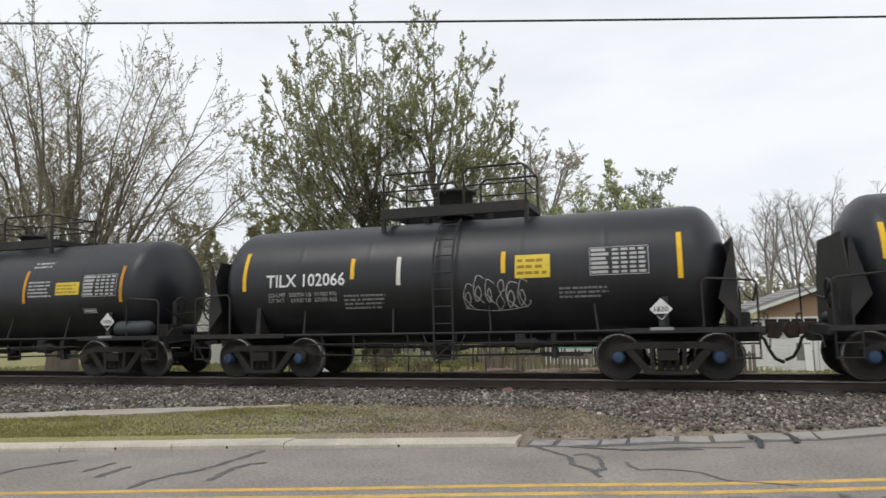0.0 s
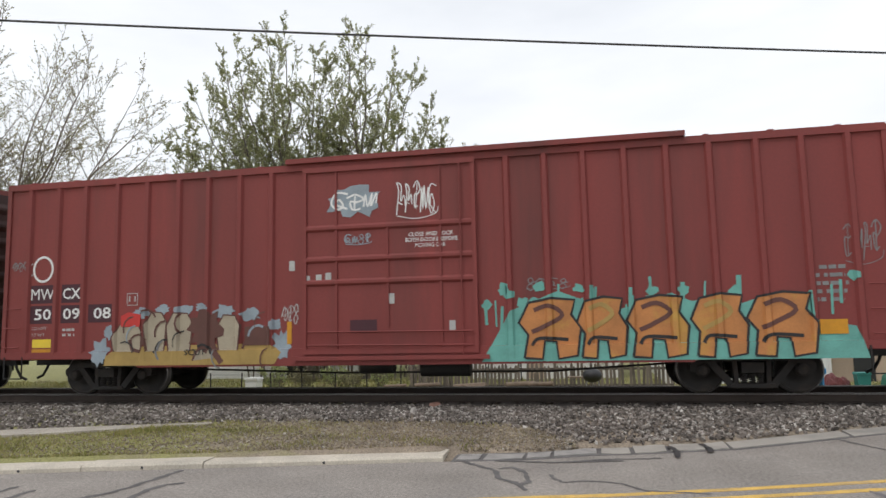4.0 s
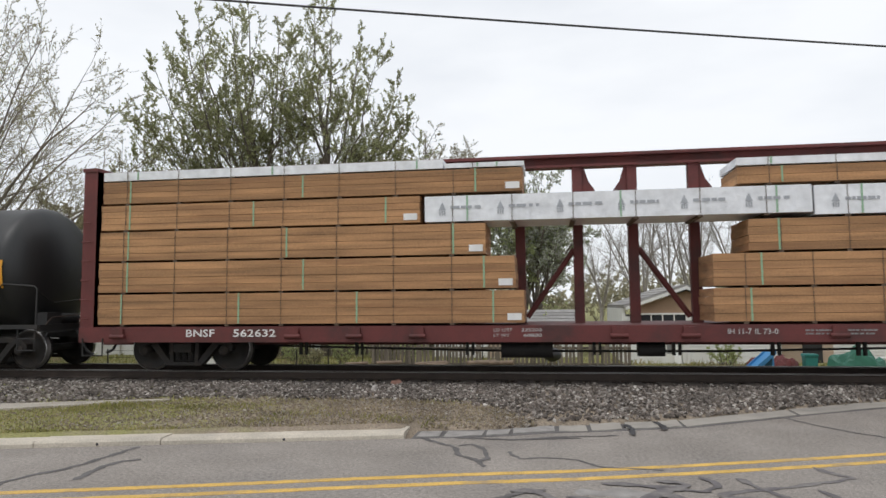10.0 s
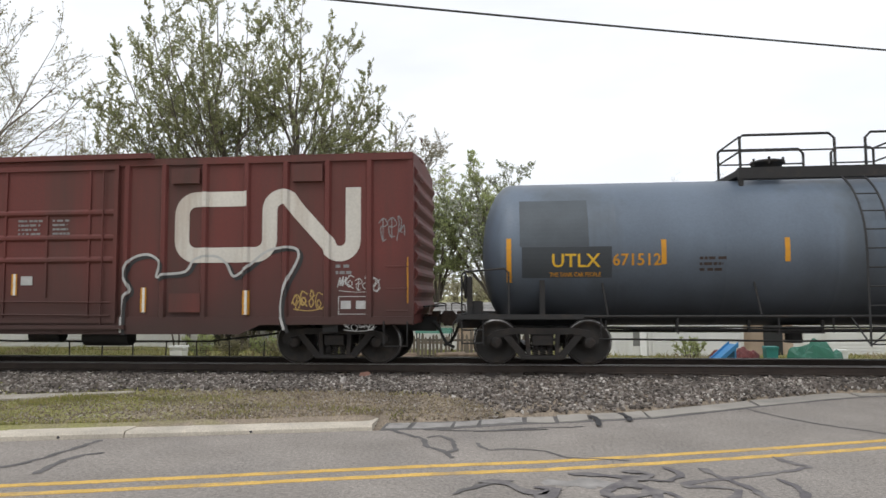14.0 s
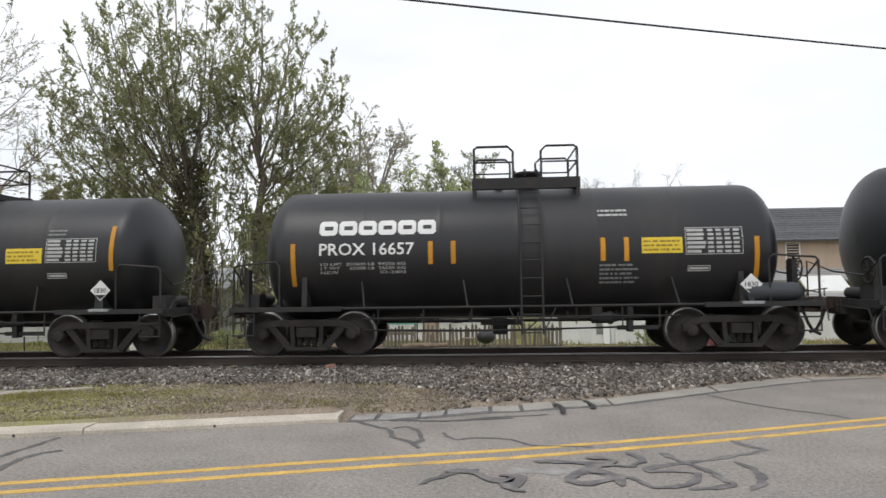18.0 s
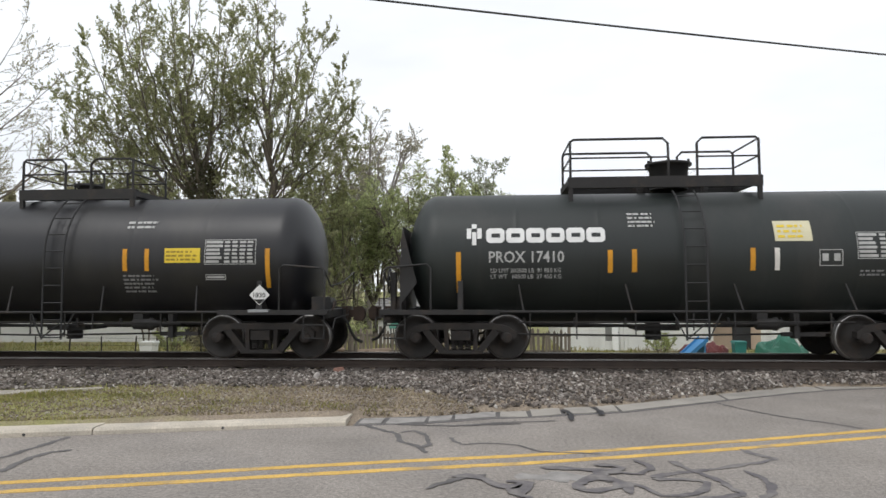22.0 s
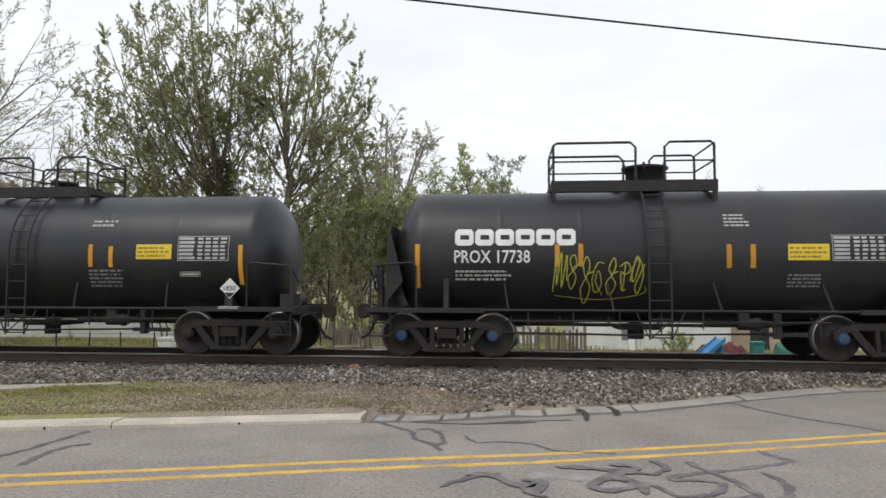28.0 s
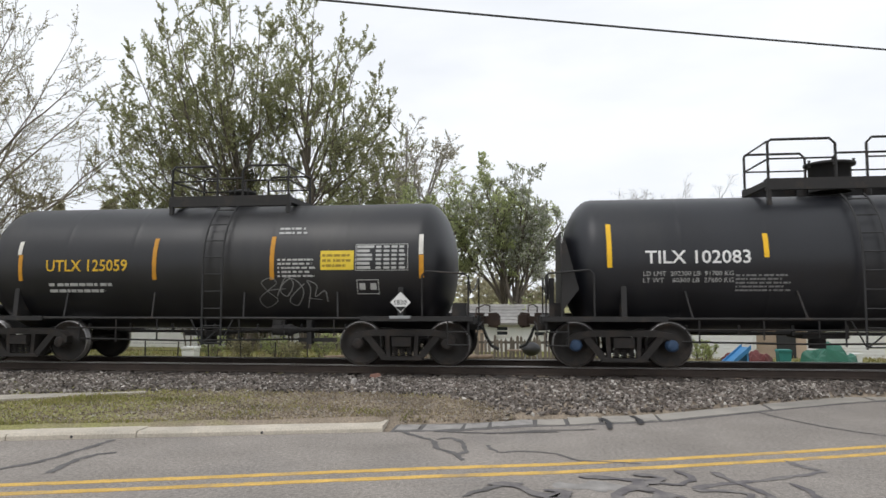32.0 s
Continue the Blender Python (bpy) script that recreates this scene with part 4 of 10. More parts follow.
pb = Vector((-15.36, 9.5, 0)) + side * 0.16
east = Vector((30.7, 23.5, 8.1)) + side * 0.16
def main_z(x):
    return 7.96 + (0.00043 * (x + 15.2) - 0.032) * (x + 15.2) if x > -15.2 else 7.96 - 0.035 * (-15.2 - x)
span_e = [(x, pb.y + (x - pb.x) * 0.3058, main_z(x)) for x in [pb.x + 1.3 * i for i in range(37)]]
span_w = [(x, pb.y + (x - pb.x) * 0.3058, main_z(x)) for x in [pb.x - 1.3 * i for i in range(30)]]
cable("thick dark bundled cable strung between poles", [span_e, span_w], 0.022)
top = Vector((-15.36, 9.5, 10.64)) + axis * 0.17
cable("thin pale overhead power line", [sag_line(top + side * 1.1, top + side * 1.1 + axis * 46, 0.7)], 0.006)
cable("thin pale overhead power line", [sag_line(top - side * 1.1, top - side * 1.1 + axis * 46, 0.7)], 0.006)


# ---- houses and yards ----
def lap_wall(parent, x0, x1, y, z0, z1, material_name, step=0.125, roof=None, into=0.12):
    """A wall facing the track: a core slab and overlapping boards on it, cut under a gable line if given."""
    core = Shape()
    top = roof or (lambda x: z1)
    xs = sorted({x0, x1, *([(x0 + x1) / 2] if roof else [])})
    poly = [(x0, z0), (x1, z0)] + [(x, top(x)) for x in reversed(xs)]
    core.prism(poly, y + 0.01, y + into)
    part("wall", core, material_name, parent)
    z = z0
    while z < max(top(x) for x in xs) - 0.03:
        a, b = x0, x1
        if roof:
            ok = [x0 + (x1 - x0) * i / 80 for i in range(81) if top(x0 + (x1 - x0) * i / 80) > z + step * 0.8]
            if not ok:
                break
            a, b = ok[0], ok[-1]
        if b - a > 0.1:
            s = Shape()
            s.add([(a, y - 0.022, z), (b, y - 0.022, z), (b, y, z + step), (a, y, z + step), (a, y + 0.012, z), (b, y + 0.012, z)],
                  [(0, 1, 2, 3), (4, 5, 1, 0), (0, 3, 4), (1, 5, 2)])
            part("siding_board", s, material_name, parent)
        z += step


def roof_slab(parent, a, b, c, d, material_name, rows=0, thick=0.12):
    """A sloping roof plane a-b (eave) to d-c (ridge), in courses of shingles."""
    a, b, c, d = (Vector(p) for p in (a, b, c, d))
    up = (b - a).cross(d - a).normalized()
    if up.z < 0:
        up = -up
    s = Shape()
    lo = [a, b, c, d]
    hi = [p + up * thick for p in lo]
    s.add(lo + hi, [(3, 2, 1, 0), (4, 5, 6, 7), (0, 1, 5, 4), (1, 2, 6, 5), (2, 3, 7, 6), (3, 0, 4, 7)])
    part("roof", s, material_name, parent)
    for i in range(rows):
        u, v = i / rows, (i + 1.02) / rows
        p, q, r2, t = a.lerp(d, u), b.lerp(c, u), b.lerp(c, v), a.lerp(d, v)
        n0, n1 = up * (thick + 0.03), up * (thick + 0.006)
        s = Shape().add([p + n0, q + n0, r2 + n1, t + n1, p + up * thick, q + up * thick], [(0, 1, 2, 3), (4, 5, 1, 0)])
        part("shingle_course", s, material_name, parent)


def window(parent, x0, x1, z0, z1, y, bars=(1, 2)):
    w = part("window", Shape().box(x0, x1, y - 0.012, y + 0.02, z0, z1), "dark_glass", parent, "dark glass window with a white frame")
    f = Shape()
    t = 0.07
    f.box(x0 - t, x0, y - 0.05, y + 0.03, z0 - t, z1 + t).box(x1, x1 + t, y - 0.05, y + 0.03, z0 - t, z1 + t)
    f.box(x0, x1, y - 0.05, y + 0.03, z1, z1 + t).box(x0, x1, y - 0.06, y + 0.03, z0 - t, z0)
    part("window_frame", f, "white_siding", w)
    for i in range(1, bars[1]):
        z = z0 + (z1 - z0) * i / bars[1]
        part("glazing_bar", Shape().box(x0, x1, y - 0.035, y - 0.013, z - 0.025, z + 0.025), "white_siding", w)
    for i in range(1, bars[0]):
        x = x0 + (x1 - x0) * i / bars[0]
        part("glazing_bar", Shape().box(x - 0.02, x + 0.02, y - 0.036, y - 0.013, z0, z1), "white_siding", w)
    return w


Y1 = 27.4
bungalow = thing("bungalow", "small white lap-sided bungalow with a brown gable", "house")
lap_wall(bungalow, 2.85, 8.55, Y1, BACK_Z - 0.1, 1.2, "white_siding")
gable = lambda x: 1.58 + (x - 3.2) * 0.34 if x < 5.22 else 2.26 - (x - 5.22) * 0.49
lap_wall(bungalow, 3.35, 7.2, Y1 - 0.03, 1.32, 2.2, "brown_siding", roof=lambda x: gable(x) - 0.08, into=0.1)
part("fascia", Shape().prism([(2.95, 1.44), (2.95, 1.56), (5.22, 2.34), (7.55, 1.2), (7.55, 1.08), (5.22, 2.22)][::-1], Y1 - 0.32, Y1 - 0.28), "white_siding", bungalow, "white painted bargeboard")
window(bungalow, 3.5, 5.2, 0.75, 1.25, Y1 - 0.02, (4, 1))
roof_slab(bungalow, (2.9, Y1 - 0.3, 1.5), (2.9, Y1 + 7, 1.5), (5.22, Y1 + 7, 2.28), (5.22, Y1 - 0.3, 2.28), "pale_shingle", 6)
roof_slab(bungalow, (7.6, Y1 - 0.3, 1.12), (7.6, Y1 + 7, 1.12), (5.22, Y1 + 7, 2.28), (5.22, Y1 - 0.3, 2.28), "pale_shingle", 7)
roof_slab(bungalow, (7.3, Y1 - 0.25, 1.2), (9.0, Y1 - 0.25, 1.2), (9.0, Y1 + 3, 1.9), (7.3, Y1 + 3, 1.9), "pale_shingle", 5)
door = part("door", Shape().box(4.45, 5.0, Y1 - 0.05, Y1 - 0.024, BACK_Z, 0.74), "door_white", bungalow, "white side door with a grey panel")
part("door_panel", Shape().box(4.47, 4.94, Y1 - 0.062, Y1 - 0.051, -0.23, 0.38), "galvanised", door)
part("door_handle", Shape().ball((4.97, Y1 - 0.08, 0.1), 0.025, 8, 5), "galvanised", door)
for x in (5.04, 5.2):
    part("door_trim", Shape().box(x, x + 0.13, Y1 - 0.06, Y1 - 0.024, BACK_Z, 0.78), "white_siding", bungalow)
for x in (2.83, 8.5):
    part("corner_trim", Shape().box(x, x + 0.1, Y1 - 0.05, Y1 - 0.023, BACK_Z, 1.2), "white_siding", bungalow)
part("side_wall", Shape().box(2.85, 2.97, Y1 + 0.13, Y1 + 7, BACK_Z - 0.1, 1.5), "white_siding", bungalow)
part("side_wall", Shape().box(8.43, 8.55, Y1 + 0.13, Y1 + 7, BACK_Z - 0.1, 1.15), "white_siding", bungalow)
part("back_wall", Shape().box(2.98, 8.42, Y1 + 6.88, Y1 + 7, BACK_Z - 0.1, 1.15), "white_siding", bungalow)

shed = thing("shed", "low tan and white lap-sided outbuilding", "outbuilding")
lap_wall(shed, 8.7, 10.6, Y1 + 0.5, BACK_Z - 0.1, 0.9, "tan_siding")
lap_wall(shed, 10.62, 17.5, Y1 + 0.6, BACK_Z - 0.1, 0.95, "white_siding")
part("door", Shape().box(9.5, 10.2, Y1 + 0.44, Y1 + 0.475, BACK_Z, 0.75), "dark_paint", shed, "dark side door")
part("body", Shape().box(8.72, 17.48, Y1 + 0.75, Y1 + 4, BACK_Z - 0.1, 0.85), "white_siding", shed)
roof_slab(shed, (8.6, Y1 + 0.35, 0.88), (17.7, Y1 + 0.35, 0.88), (17.7, Y1 + 4.1, 1.15), (8.6, Y1 + 4.1, 1.15), "pale_shingle", 4, 0.08)

Y2 = 42.0
house = thing("two_storey_house", "two-storey tan-sided house with a dark shingle roof", "house")
lap_wall(house, 14.75, 24.0, Y2, BACK_Z - 0.1, 4.17, "tan_siding", 0.16)
window(house, 17.35, 18.08, 2.53, 4.03, Y2)
window(house, 22.02, 22.94, 2.73, 4.1, Y2)
roof_slab(house, (14.3, Y2 - 0.5, 4.1), (24.5, Y2 - 0.5, 4.1), (22.6, Y2 + 2.5, 6.3), (15.2, Y2 + 2.5, 6.3), "shingle", 14)
roof_slab(house, (24.5, Y2 + 5.5, 4.1), (14.3, Y2 + 5.5, 4.1), (15.2, Y2 + 2.5, 6.3), (22.6, Y2 + 2.5, 6.3), "shingle", 0)
roof_slab(house, (24.5, Y2 - 0.5, 4.1), (24.5, Y2 + 5.5, 4.1), (22.62, Y2 + 2.51, 6.3), (22.6, Y2 + 2.5, 6.3), "shingle", 0)
roof_slab(house, (14.3, Y2 + 5.5, 4.1), (14.3, Y2 - 0.5, 4.1), (15.2, Y2 + 2.5, 6.3), (15.21, Y2 + 2.51, 6.3), "shingle", 0)
roof_slab(house, (15.0, Y2 - 3.2, 1.72), (24.6, Y2 - 3.2, 1.72), (24.6, Y2 + 0.05, 2.42), (15.0, Y2 + 0.05, 2.42), "pale_shingle", 6, 0.1)
for x in (15.2, 18.0, 21.2, 24.3):
    part("porch_post", Shape().box(x, x + 0.14, Y2 - 3.05, Y2 - 2.9, BACK_Z, 1.72), "white_siding", house)
part("awning", Shape().prism_x([(Y2 - 4.4, 1.1), (Y2 - 4.4, 1.22), (Y2 - 3.25, 2.05), (Y2 - 3.25, 1.93)], 16.5, 18.8), "white_siding", house, "white sloping awning")
ch = part("chimney", Shape().box(14.42, 14.72, Y2 + 1.7, Y2 + 2.2, BACK_Z, 5.5), "tan_siding", house, "pale square chimney")
part("cap", Shape().box(14.37, 14.77, Y2 + 1.65, Y2 + 2.25, 5.5, 5.58), "pale_shingle", ch)
part("side_wall", Shape().box(14.75, 14.87, Y2 + 0.13, Y2 + 5, BACK_Z - 0.1, 4.1), "tan_siding", house)
part("side_wall", Shape().box(23.88, 24.0, Y2 + 0.13, Y2 + 5, BACK_Z - 0.1, 4.1), "tan_siding", house)
part("back_wall", Shape().box(14.88, 23.87, Y2 + 4.88, Y2 + 5, BACK_Z - 0.1, 4.1), "tan_siding", house)

house.location.x += 0.9

Y3 = 31.0
garage = thing("garage", "low white garage with a pale roof among trees", "garage")
lap_wall(garage, -25.4, -20.8, Y3, BACK_Z - 0.1, 2.9, "white_siding", 0.15, roof=lambda x: 1.79 + 1.1 * (1 - abs(x + 23.1) / 2.3))
part("body", Shape().box(-25.3, -12.0, Y3 + 0.13, Y3 + 7, BACK_Z - 0.1, 1.75), "white_siding", garage)
lap_wall(garage, -20.78, -12.0, Y3 + 0.1, BACK_Z - 0.1, 1.75, "white_siding", 0.15, into=0.02)
roof_slab(garage, (-25.8, Y3 - 0.3, 1.65), (-25.8, Y3 + 7, 1.65), (-23.1, Y3 + 7, 2.95), (-23.1, Y3 - 0.3, 2.95), "metal_roof", 0, 0.08)
roof_slab(garage, (-20.4, Y3 - 0.3, 1.65), (-20.4, Y3 + 7, 1.65), (-23.1, Y3 + 7, 2.95), (-23.1, Y3 - 0.3, 2.95), "metal_roof", 0, 0.08)
roof_slab(garage, (-20.5, Y3 - 0.25, 1.7), (-11.7, Y3 - 0.25, 1.7), (-11.7, Y3 + 3.6, 2.75), (-20.5, Y3 + 3.6, 2.75), "metal_roof", 6, 0.08)
part("overhead_door", Shape().box(-18.6, -15.6, Y3 + 0.04, Y3 + 0.08, BACK_Z, 1.45), "door_white", garage, "wide white garage door")
part("door", Shape().box(-14.2, -13.4, Y3 + 0.04, Y3 + 0.08, BACK_Z, 1.35), "dark_paint", garage, "dark side door")

plank = part("plank", Shape().box(-0.12, 0.12, -0.02, 0.02, 0, 0.95), "door_white", at=pose(4.84, Y1 - 0.2, BACK_Z, -8, 0, 0))
tagged(plank, "white board leaning against the bungalow door", "board")
Y4 = 30.2
cottage = thing("cottage", "low white cottage with a pale roof behind the fence", "house")
lap_wall(cottage, -5.0, 1.3, Y4, BACK_Z - 0.1, 0.62, "white_siding", 0.14)
part("body", Shape().box(-4.98, 1.28, Y4 + 0.13, Y4 + 4, BACK_Z - 0.1, 0.6), "white_siding", cottage)
roof_slab(cottage, (-5.3, Y4 - 0.3, 0.55), (1.5, Y4 - 0.3, 0.55), (1.5, Y4 + 2.1, 1.35), (-5.3, Y4 + 2.1, 1.35), "pale_shingle", 6, 0.08)
roof_slab(cottage, (1.5, Y4 + 4.4, 0.55), (-5.3, Y4 + 4.4, 0.55), (-5.3, Y4 + 2.1, 1.35), (1.5, Y4 + 2.1, 1.35), "pale_shingle", 0, 0.08)
window(cottage, -1.33, -0.88, 0.12, 0.46, Y4 - 0.01)
window(cottage, 0.3, 0.75, 0.1, 0.46, Y4 - 0.01)
part("door", Shape().box(-2.6, -1.9, Y4 - 0.05, Y4 - 0.024, BACK_Z, 0.5), "tan_siding", cottage, "tan side door")
patio = thing("canopy_swing", "dark green canopy frame in the yard", "garden swing", at=pose(-3.45, 28.6, BACK_Z))
part("canopy", Shape().prism_x([(-0.5, 0.80), (0.5, 0.80), (0.42, 0.92), (0, 1.0), (-0.42, 0.92)], -0.75, 0.75), "green_tarp", patio)
for x in (-0.68, 0.68):
    for y in (-0.42, 0.42):
        part("post", Shape().cyl((x, y, 0), (x, y, 0.8), 0.03, 6), "dark_paint", patio)
part("seat", Shape().box(-0.6, 0.6, -0.25, 0.25, 0.36, 0.42), "log_wood", patio)

# fence of uneven pickets
fence = thing("picket_fence", "old grey uneven picket fence along the yard", "fence")
picket = Shape().prism([(-0.045, 0), (0.045, 0), (0.045, 0.95), (0.0, 1.03), (-0.045, 0.95)], -0.01, 0.01).mesh("picket", M["picket_wood"])
rr = random.Random(61)
x = -6.2
while x < 2.7:
    z = rr.uniform(-0.14, 0.06) - (0.3 if rr.random() < 0.06 else 0)
    part("picket", picket, "", fence, at=pose(x, 24 + rr.uniform(-0.01, 0.01), BACK_Z + z, rr.uniform(-3, 3), rr.uniform(-3.5, 3.5), 0))
    x += rr.uniform(0.115, 0.16) if rr.random() > 0.05 else 0.26
for z in (0.2, 0.75):
    part("rail", Shape().box(-6.3, 2.75, 24.015, 24.06, BACK_Z + z, BACK_Z + z + 0.08), "picket_wood", fence)
for x in (-6.2, -3.9, -1.6, 0.6, 2.7):
    part("post", Shape().box(x - 0.05, x + 0.05, 24.065, 24.16, BACK_Z - 0.2, BACK_Z + 1.1), "picket_wood", fence)
wire_fence = thing("wire_fence", "low rusty wire fence with thin posts", "fence")
for i in range(9):
    part("post", Shape().cyl((-16 + i * 1.2, 23.2, BACK_Z - 0.2), (-16 + i * 1.2 + rr.uniform(-0.05, 0.05), 23.2, BACK_Z + 0.8), 0.025, 6), "cast_steel", wire_fence)
for z in (0.25, 0.5, 0.75):
    part("wire", Shape().tube([(-16, 23.2, BACK_Z + z), (-11, 23.2, BACK_Z + z - 0.03), (-6.4, 23.2, BACK_Z + z)], 0.006, 4), "cast_steel", wire_fence)


def logs(at, n, seed, label):
    heap = thing("log_pile", label, "logs", at=at)
    rr = random.Random(seed)
    for i in range(n):
        a = rr.uniform(-0.5, 0.5)
        l = rr.uniform(0.5, 1.1)
        c = Vector((rr.uniform(-0.7, 0.7), rr.uniform(-0.3, 0.3), 0.08 + 0.16 * (i * 3 // n)))
        d = Vector((math.cos(a), math.sin(a), rr.uniform(-0.08, 0.08))) * l / 2
        r = rr.uniform(0.06, 0.11)
        lg = part("log", Shape().cyl(c - d, c + d, r, 9), "log_wood", heap)
    return heap


logs(pose(-4.0, 21.6, BACK_Z), 11, 3, "tumbled heap of cut logs and branches")
logs(pose(-5.8, 22.2, BACK_Z), 8, 4, "tumbled heap of cut logs and branches")
logs(pose(-1.9, 22.3, BACK_Z), 7, 5, "tumbled heap of cut logs and branches")

grill = thing("grill_cart", "dark kettle grill on a wheeled cart", "grill", at=pose(0.1, 22, BACK_Z))
part("bowl", Shape().ball((0, 0, 0.72), 0.3, 14, 8, (1, 1, 0.75)), "dark_paint", grill)
for x, y in ((-0.3, -0.2), (0.3, -0.2), (0, 0.25)):
    part("leg", Shape().cyl((x, y, 0), (x * 0.5, y * 0.5, 0.6), 0.018, 6), "galvanised", grill)
for x in (-0.3, 0.3):
    part("wheel", Shape().cyl((x - 0.02, -0.2, 0.09), (x + 0.02, -0.2, 0.09), 0.09, 12), "dark_paint", grill)
part("shelf", Shape().box(-0.75, -0.28, -0.2, 0.2, 0.66, 0.69), "log_wood", grill)


def draped_heap(name, label, category, at, rx, ry, h, material_name, seed):
    """A cover thrown over a heap: a sheet in folds that reaches the ground."""
    s = Shape()
    n, m = 22, 9
    verts = []
    for j in range(m + 1):
        u = j / m
        for i in range(n):
            a = 2 * math.pi * i / n
            k = 1 + 0.3 * noise.noise((math.cos(a) * 2, math.sin(a) * 2, seed)) + 0.08 * math.sin(5 * a + seed) * u
            rad = math.sin(u * math.pi / 2) * k
            z = h * (math.cos(u * math.pi / 2) ** 0.7) * (1 + 0.75 * noise.noise((math.cos(a) * u * 3.2, math.sin(a) * u * 3.2, seed + 5)))
            verts.append((rx * rad * math.cos(a), ry * rad * math.sin(a), max(z, 0)))
    s.add(verts, [(j * n + i, (j + 1) * n + i, (j + 1) * n + (i + 1) % n, j * n + (i + 1) % n) for j in range(m) for i in range(n)])
    return tagged(part(name, s, material_name, at=at), label, category)


draped_heap("tarpaulin", "crumpled green tarpaulin over a heap in the yard", "tarpaulin", pose(9.85, 24, BACK_Z), 0.8, 0.55, 0.66, "green_tarp", 1)
draped_heap("rag_cover", "maroon cover over a low heap", "covered heap", pose(7.95, 25, BACK_Z), 0.42, 0.35, 0.42, "maroon_cover", 2)
draped_heap("rag_cover", "maroon cover over a low heap", "covered heap", pose(7.2, 25.4, BACK_Z), 0.4, 0.35, 0.36, "maroon_cover", 9)
slide = thing("play_slide", "bright blue plastic play slide lying in the yard", "slide", at=pose(6.9, 24, BACK_Z, rz=20))
part("chute", Shape().prism([(-0.45, 0.02), (0.35, 0.62), (0.35, 0.68), (-0.45, 0.08)][::-1], -0.22, 0.22), "blue_plastic", slide)
for y in (-0.26, 0.22):
    part("rim", Shape().prism([(-0.47, 0.0), (0.37, 0.6), (0.37, 0.76), (-0.47, 0.16)][::-1], y, y + 0.04), "blue_plastic", slide)
part("support", Shape().box(0.25, 0.32, -0.2, 0.2, 0, 0.55), "blue_plastic", slide)


def bin_thing(name, label, at, w, h, material_name):
    b = thing(name, label, "bin", at=at)
    part("body", Shape().prism([(-w * 0.42, 0), (w * 0.42, 0), (w * 0.5, h), (-w * 0.5, h)], -w * 0.45, w * 0.45), material_name, b)
    part("lid", Shape().prism([(-w * 0.55, h + 0.003), (w * 0.55, h + 0.003), (w * 0.5, h + 0.07), (-w * 0.5, h + 0.07)], -w * 0.52, w * 0.52), material_name, b)


bin_thing("storage_bin", "teal plastic storage bin with a lid", pose(8.6, 24.6, BACK_Z), 0.4, 0.5, "teal_plastic")
bin_thing("storage_bin", "small white plastic bin with a lid", pose(10.75, 24.3, BACK_Z), 0.32, 0.42, "door_white")
bin_thing("storage_bin", "small white plastic bin with a lid", pose(-12.3, 24.0, BACK_Z), 0.5, 0.5, "door_white")
sheet_s = Shape()
sheet_s.add([(-0.9 + 1.8 * i / 8, -0.4 + 0.8 * j / 4, 0.05 + 0.06 * noise.noise((i * 0.7, j * 0.9, 2))) for j in range(5) for i in range(9)],
            [(j * 9 + i, j * 9 + i + 1, j * 9 + i + 10, j * 9 + i + 9) for j in range(4) for i in range(8)])
tagged(part("plastic_sheet", sheet_s, "pale_blue_sheet", at=pose(-13.8, 23.6, BACK_Z)), "pale blue plastic sheet on the ground", "plastic sheet")


# ---- trees ----
island_mat("leaf_fresh", [(0.27, 0.29, 0.13), (0.34, 0.36, 0.17), (0.40, 0.41, 0.21), (0.24, 0.25, 0.12), (0.47, 0.46, 0.30)], 0.6, 0.55)
island_mat("leaf_bud", [(0.31, 0.29, 0.17), (0.39, 0.37, 0.22), (0.28, 0.25, 0.16), (0.44, 0.42, 0.27)], 0.7, 0.5)
island_mat("leaf_pale", [(0.36, 0.33, 0.22), (0.42, 0.40, 0.29), (0.30, 0.26, 0.19)], 0.7, 0.5)
island_mat("leaf_green", [(0.37, 0.42, 0.19), (0.43, 0.48, 0.23), (0.49, 0.52, 0.28), (0.40, 0.44, 0.22)], 0.6, 0.65)
island_mat("leaf_blossom", [(0.24, 0.30, 0.12), (0.45, 0.45, 0.38), (0.62, 0.62, 0.58), (0.30, 0.36, 0.15)], 0.6, 0.6)
island_mat("leaf_ivy", [(0.075, 0.08, 0.04), (0.10, 0.10, 0.05), (0.12, 0.095, 0.06)], 0.6, 0.2)


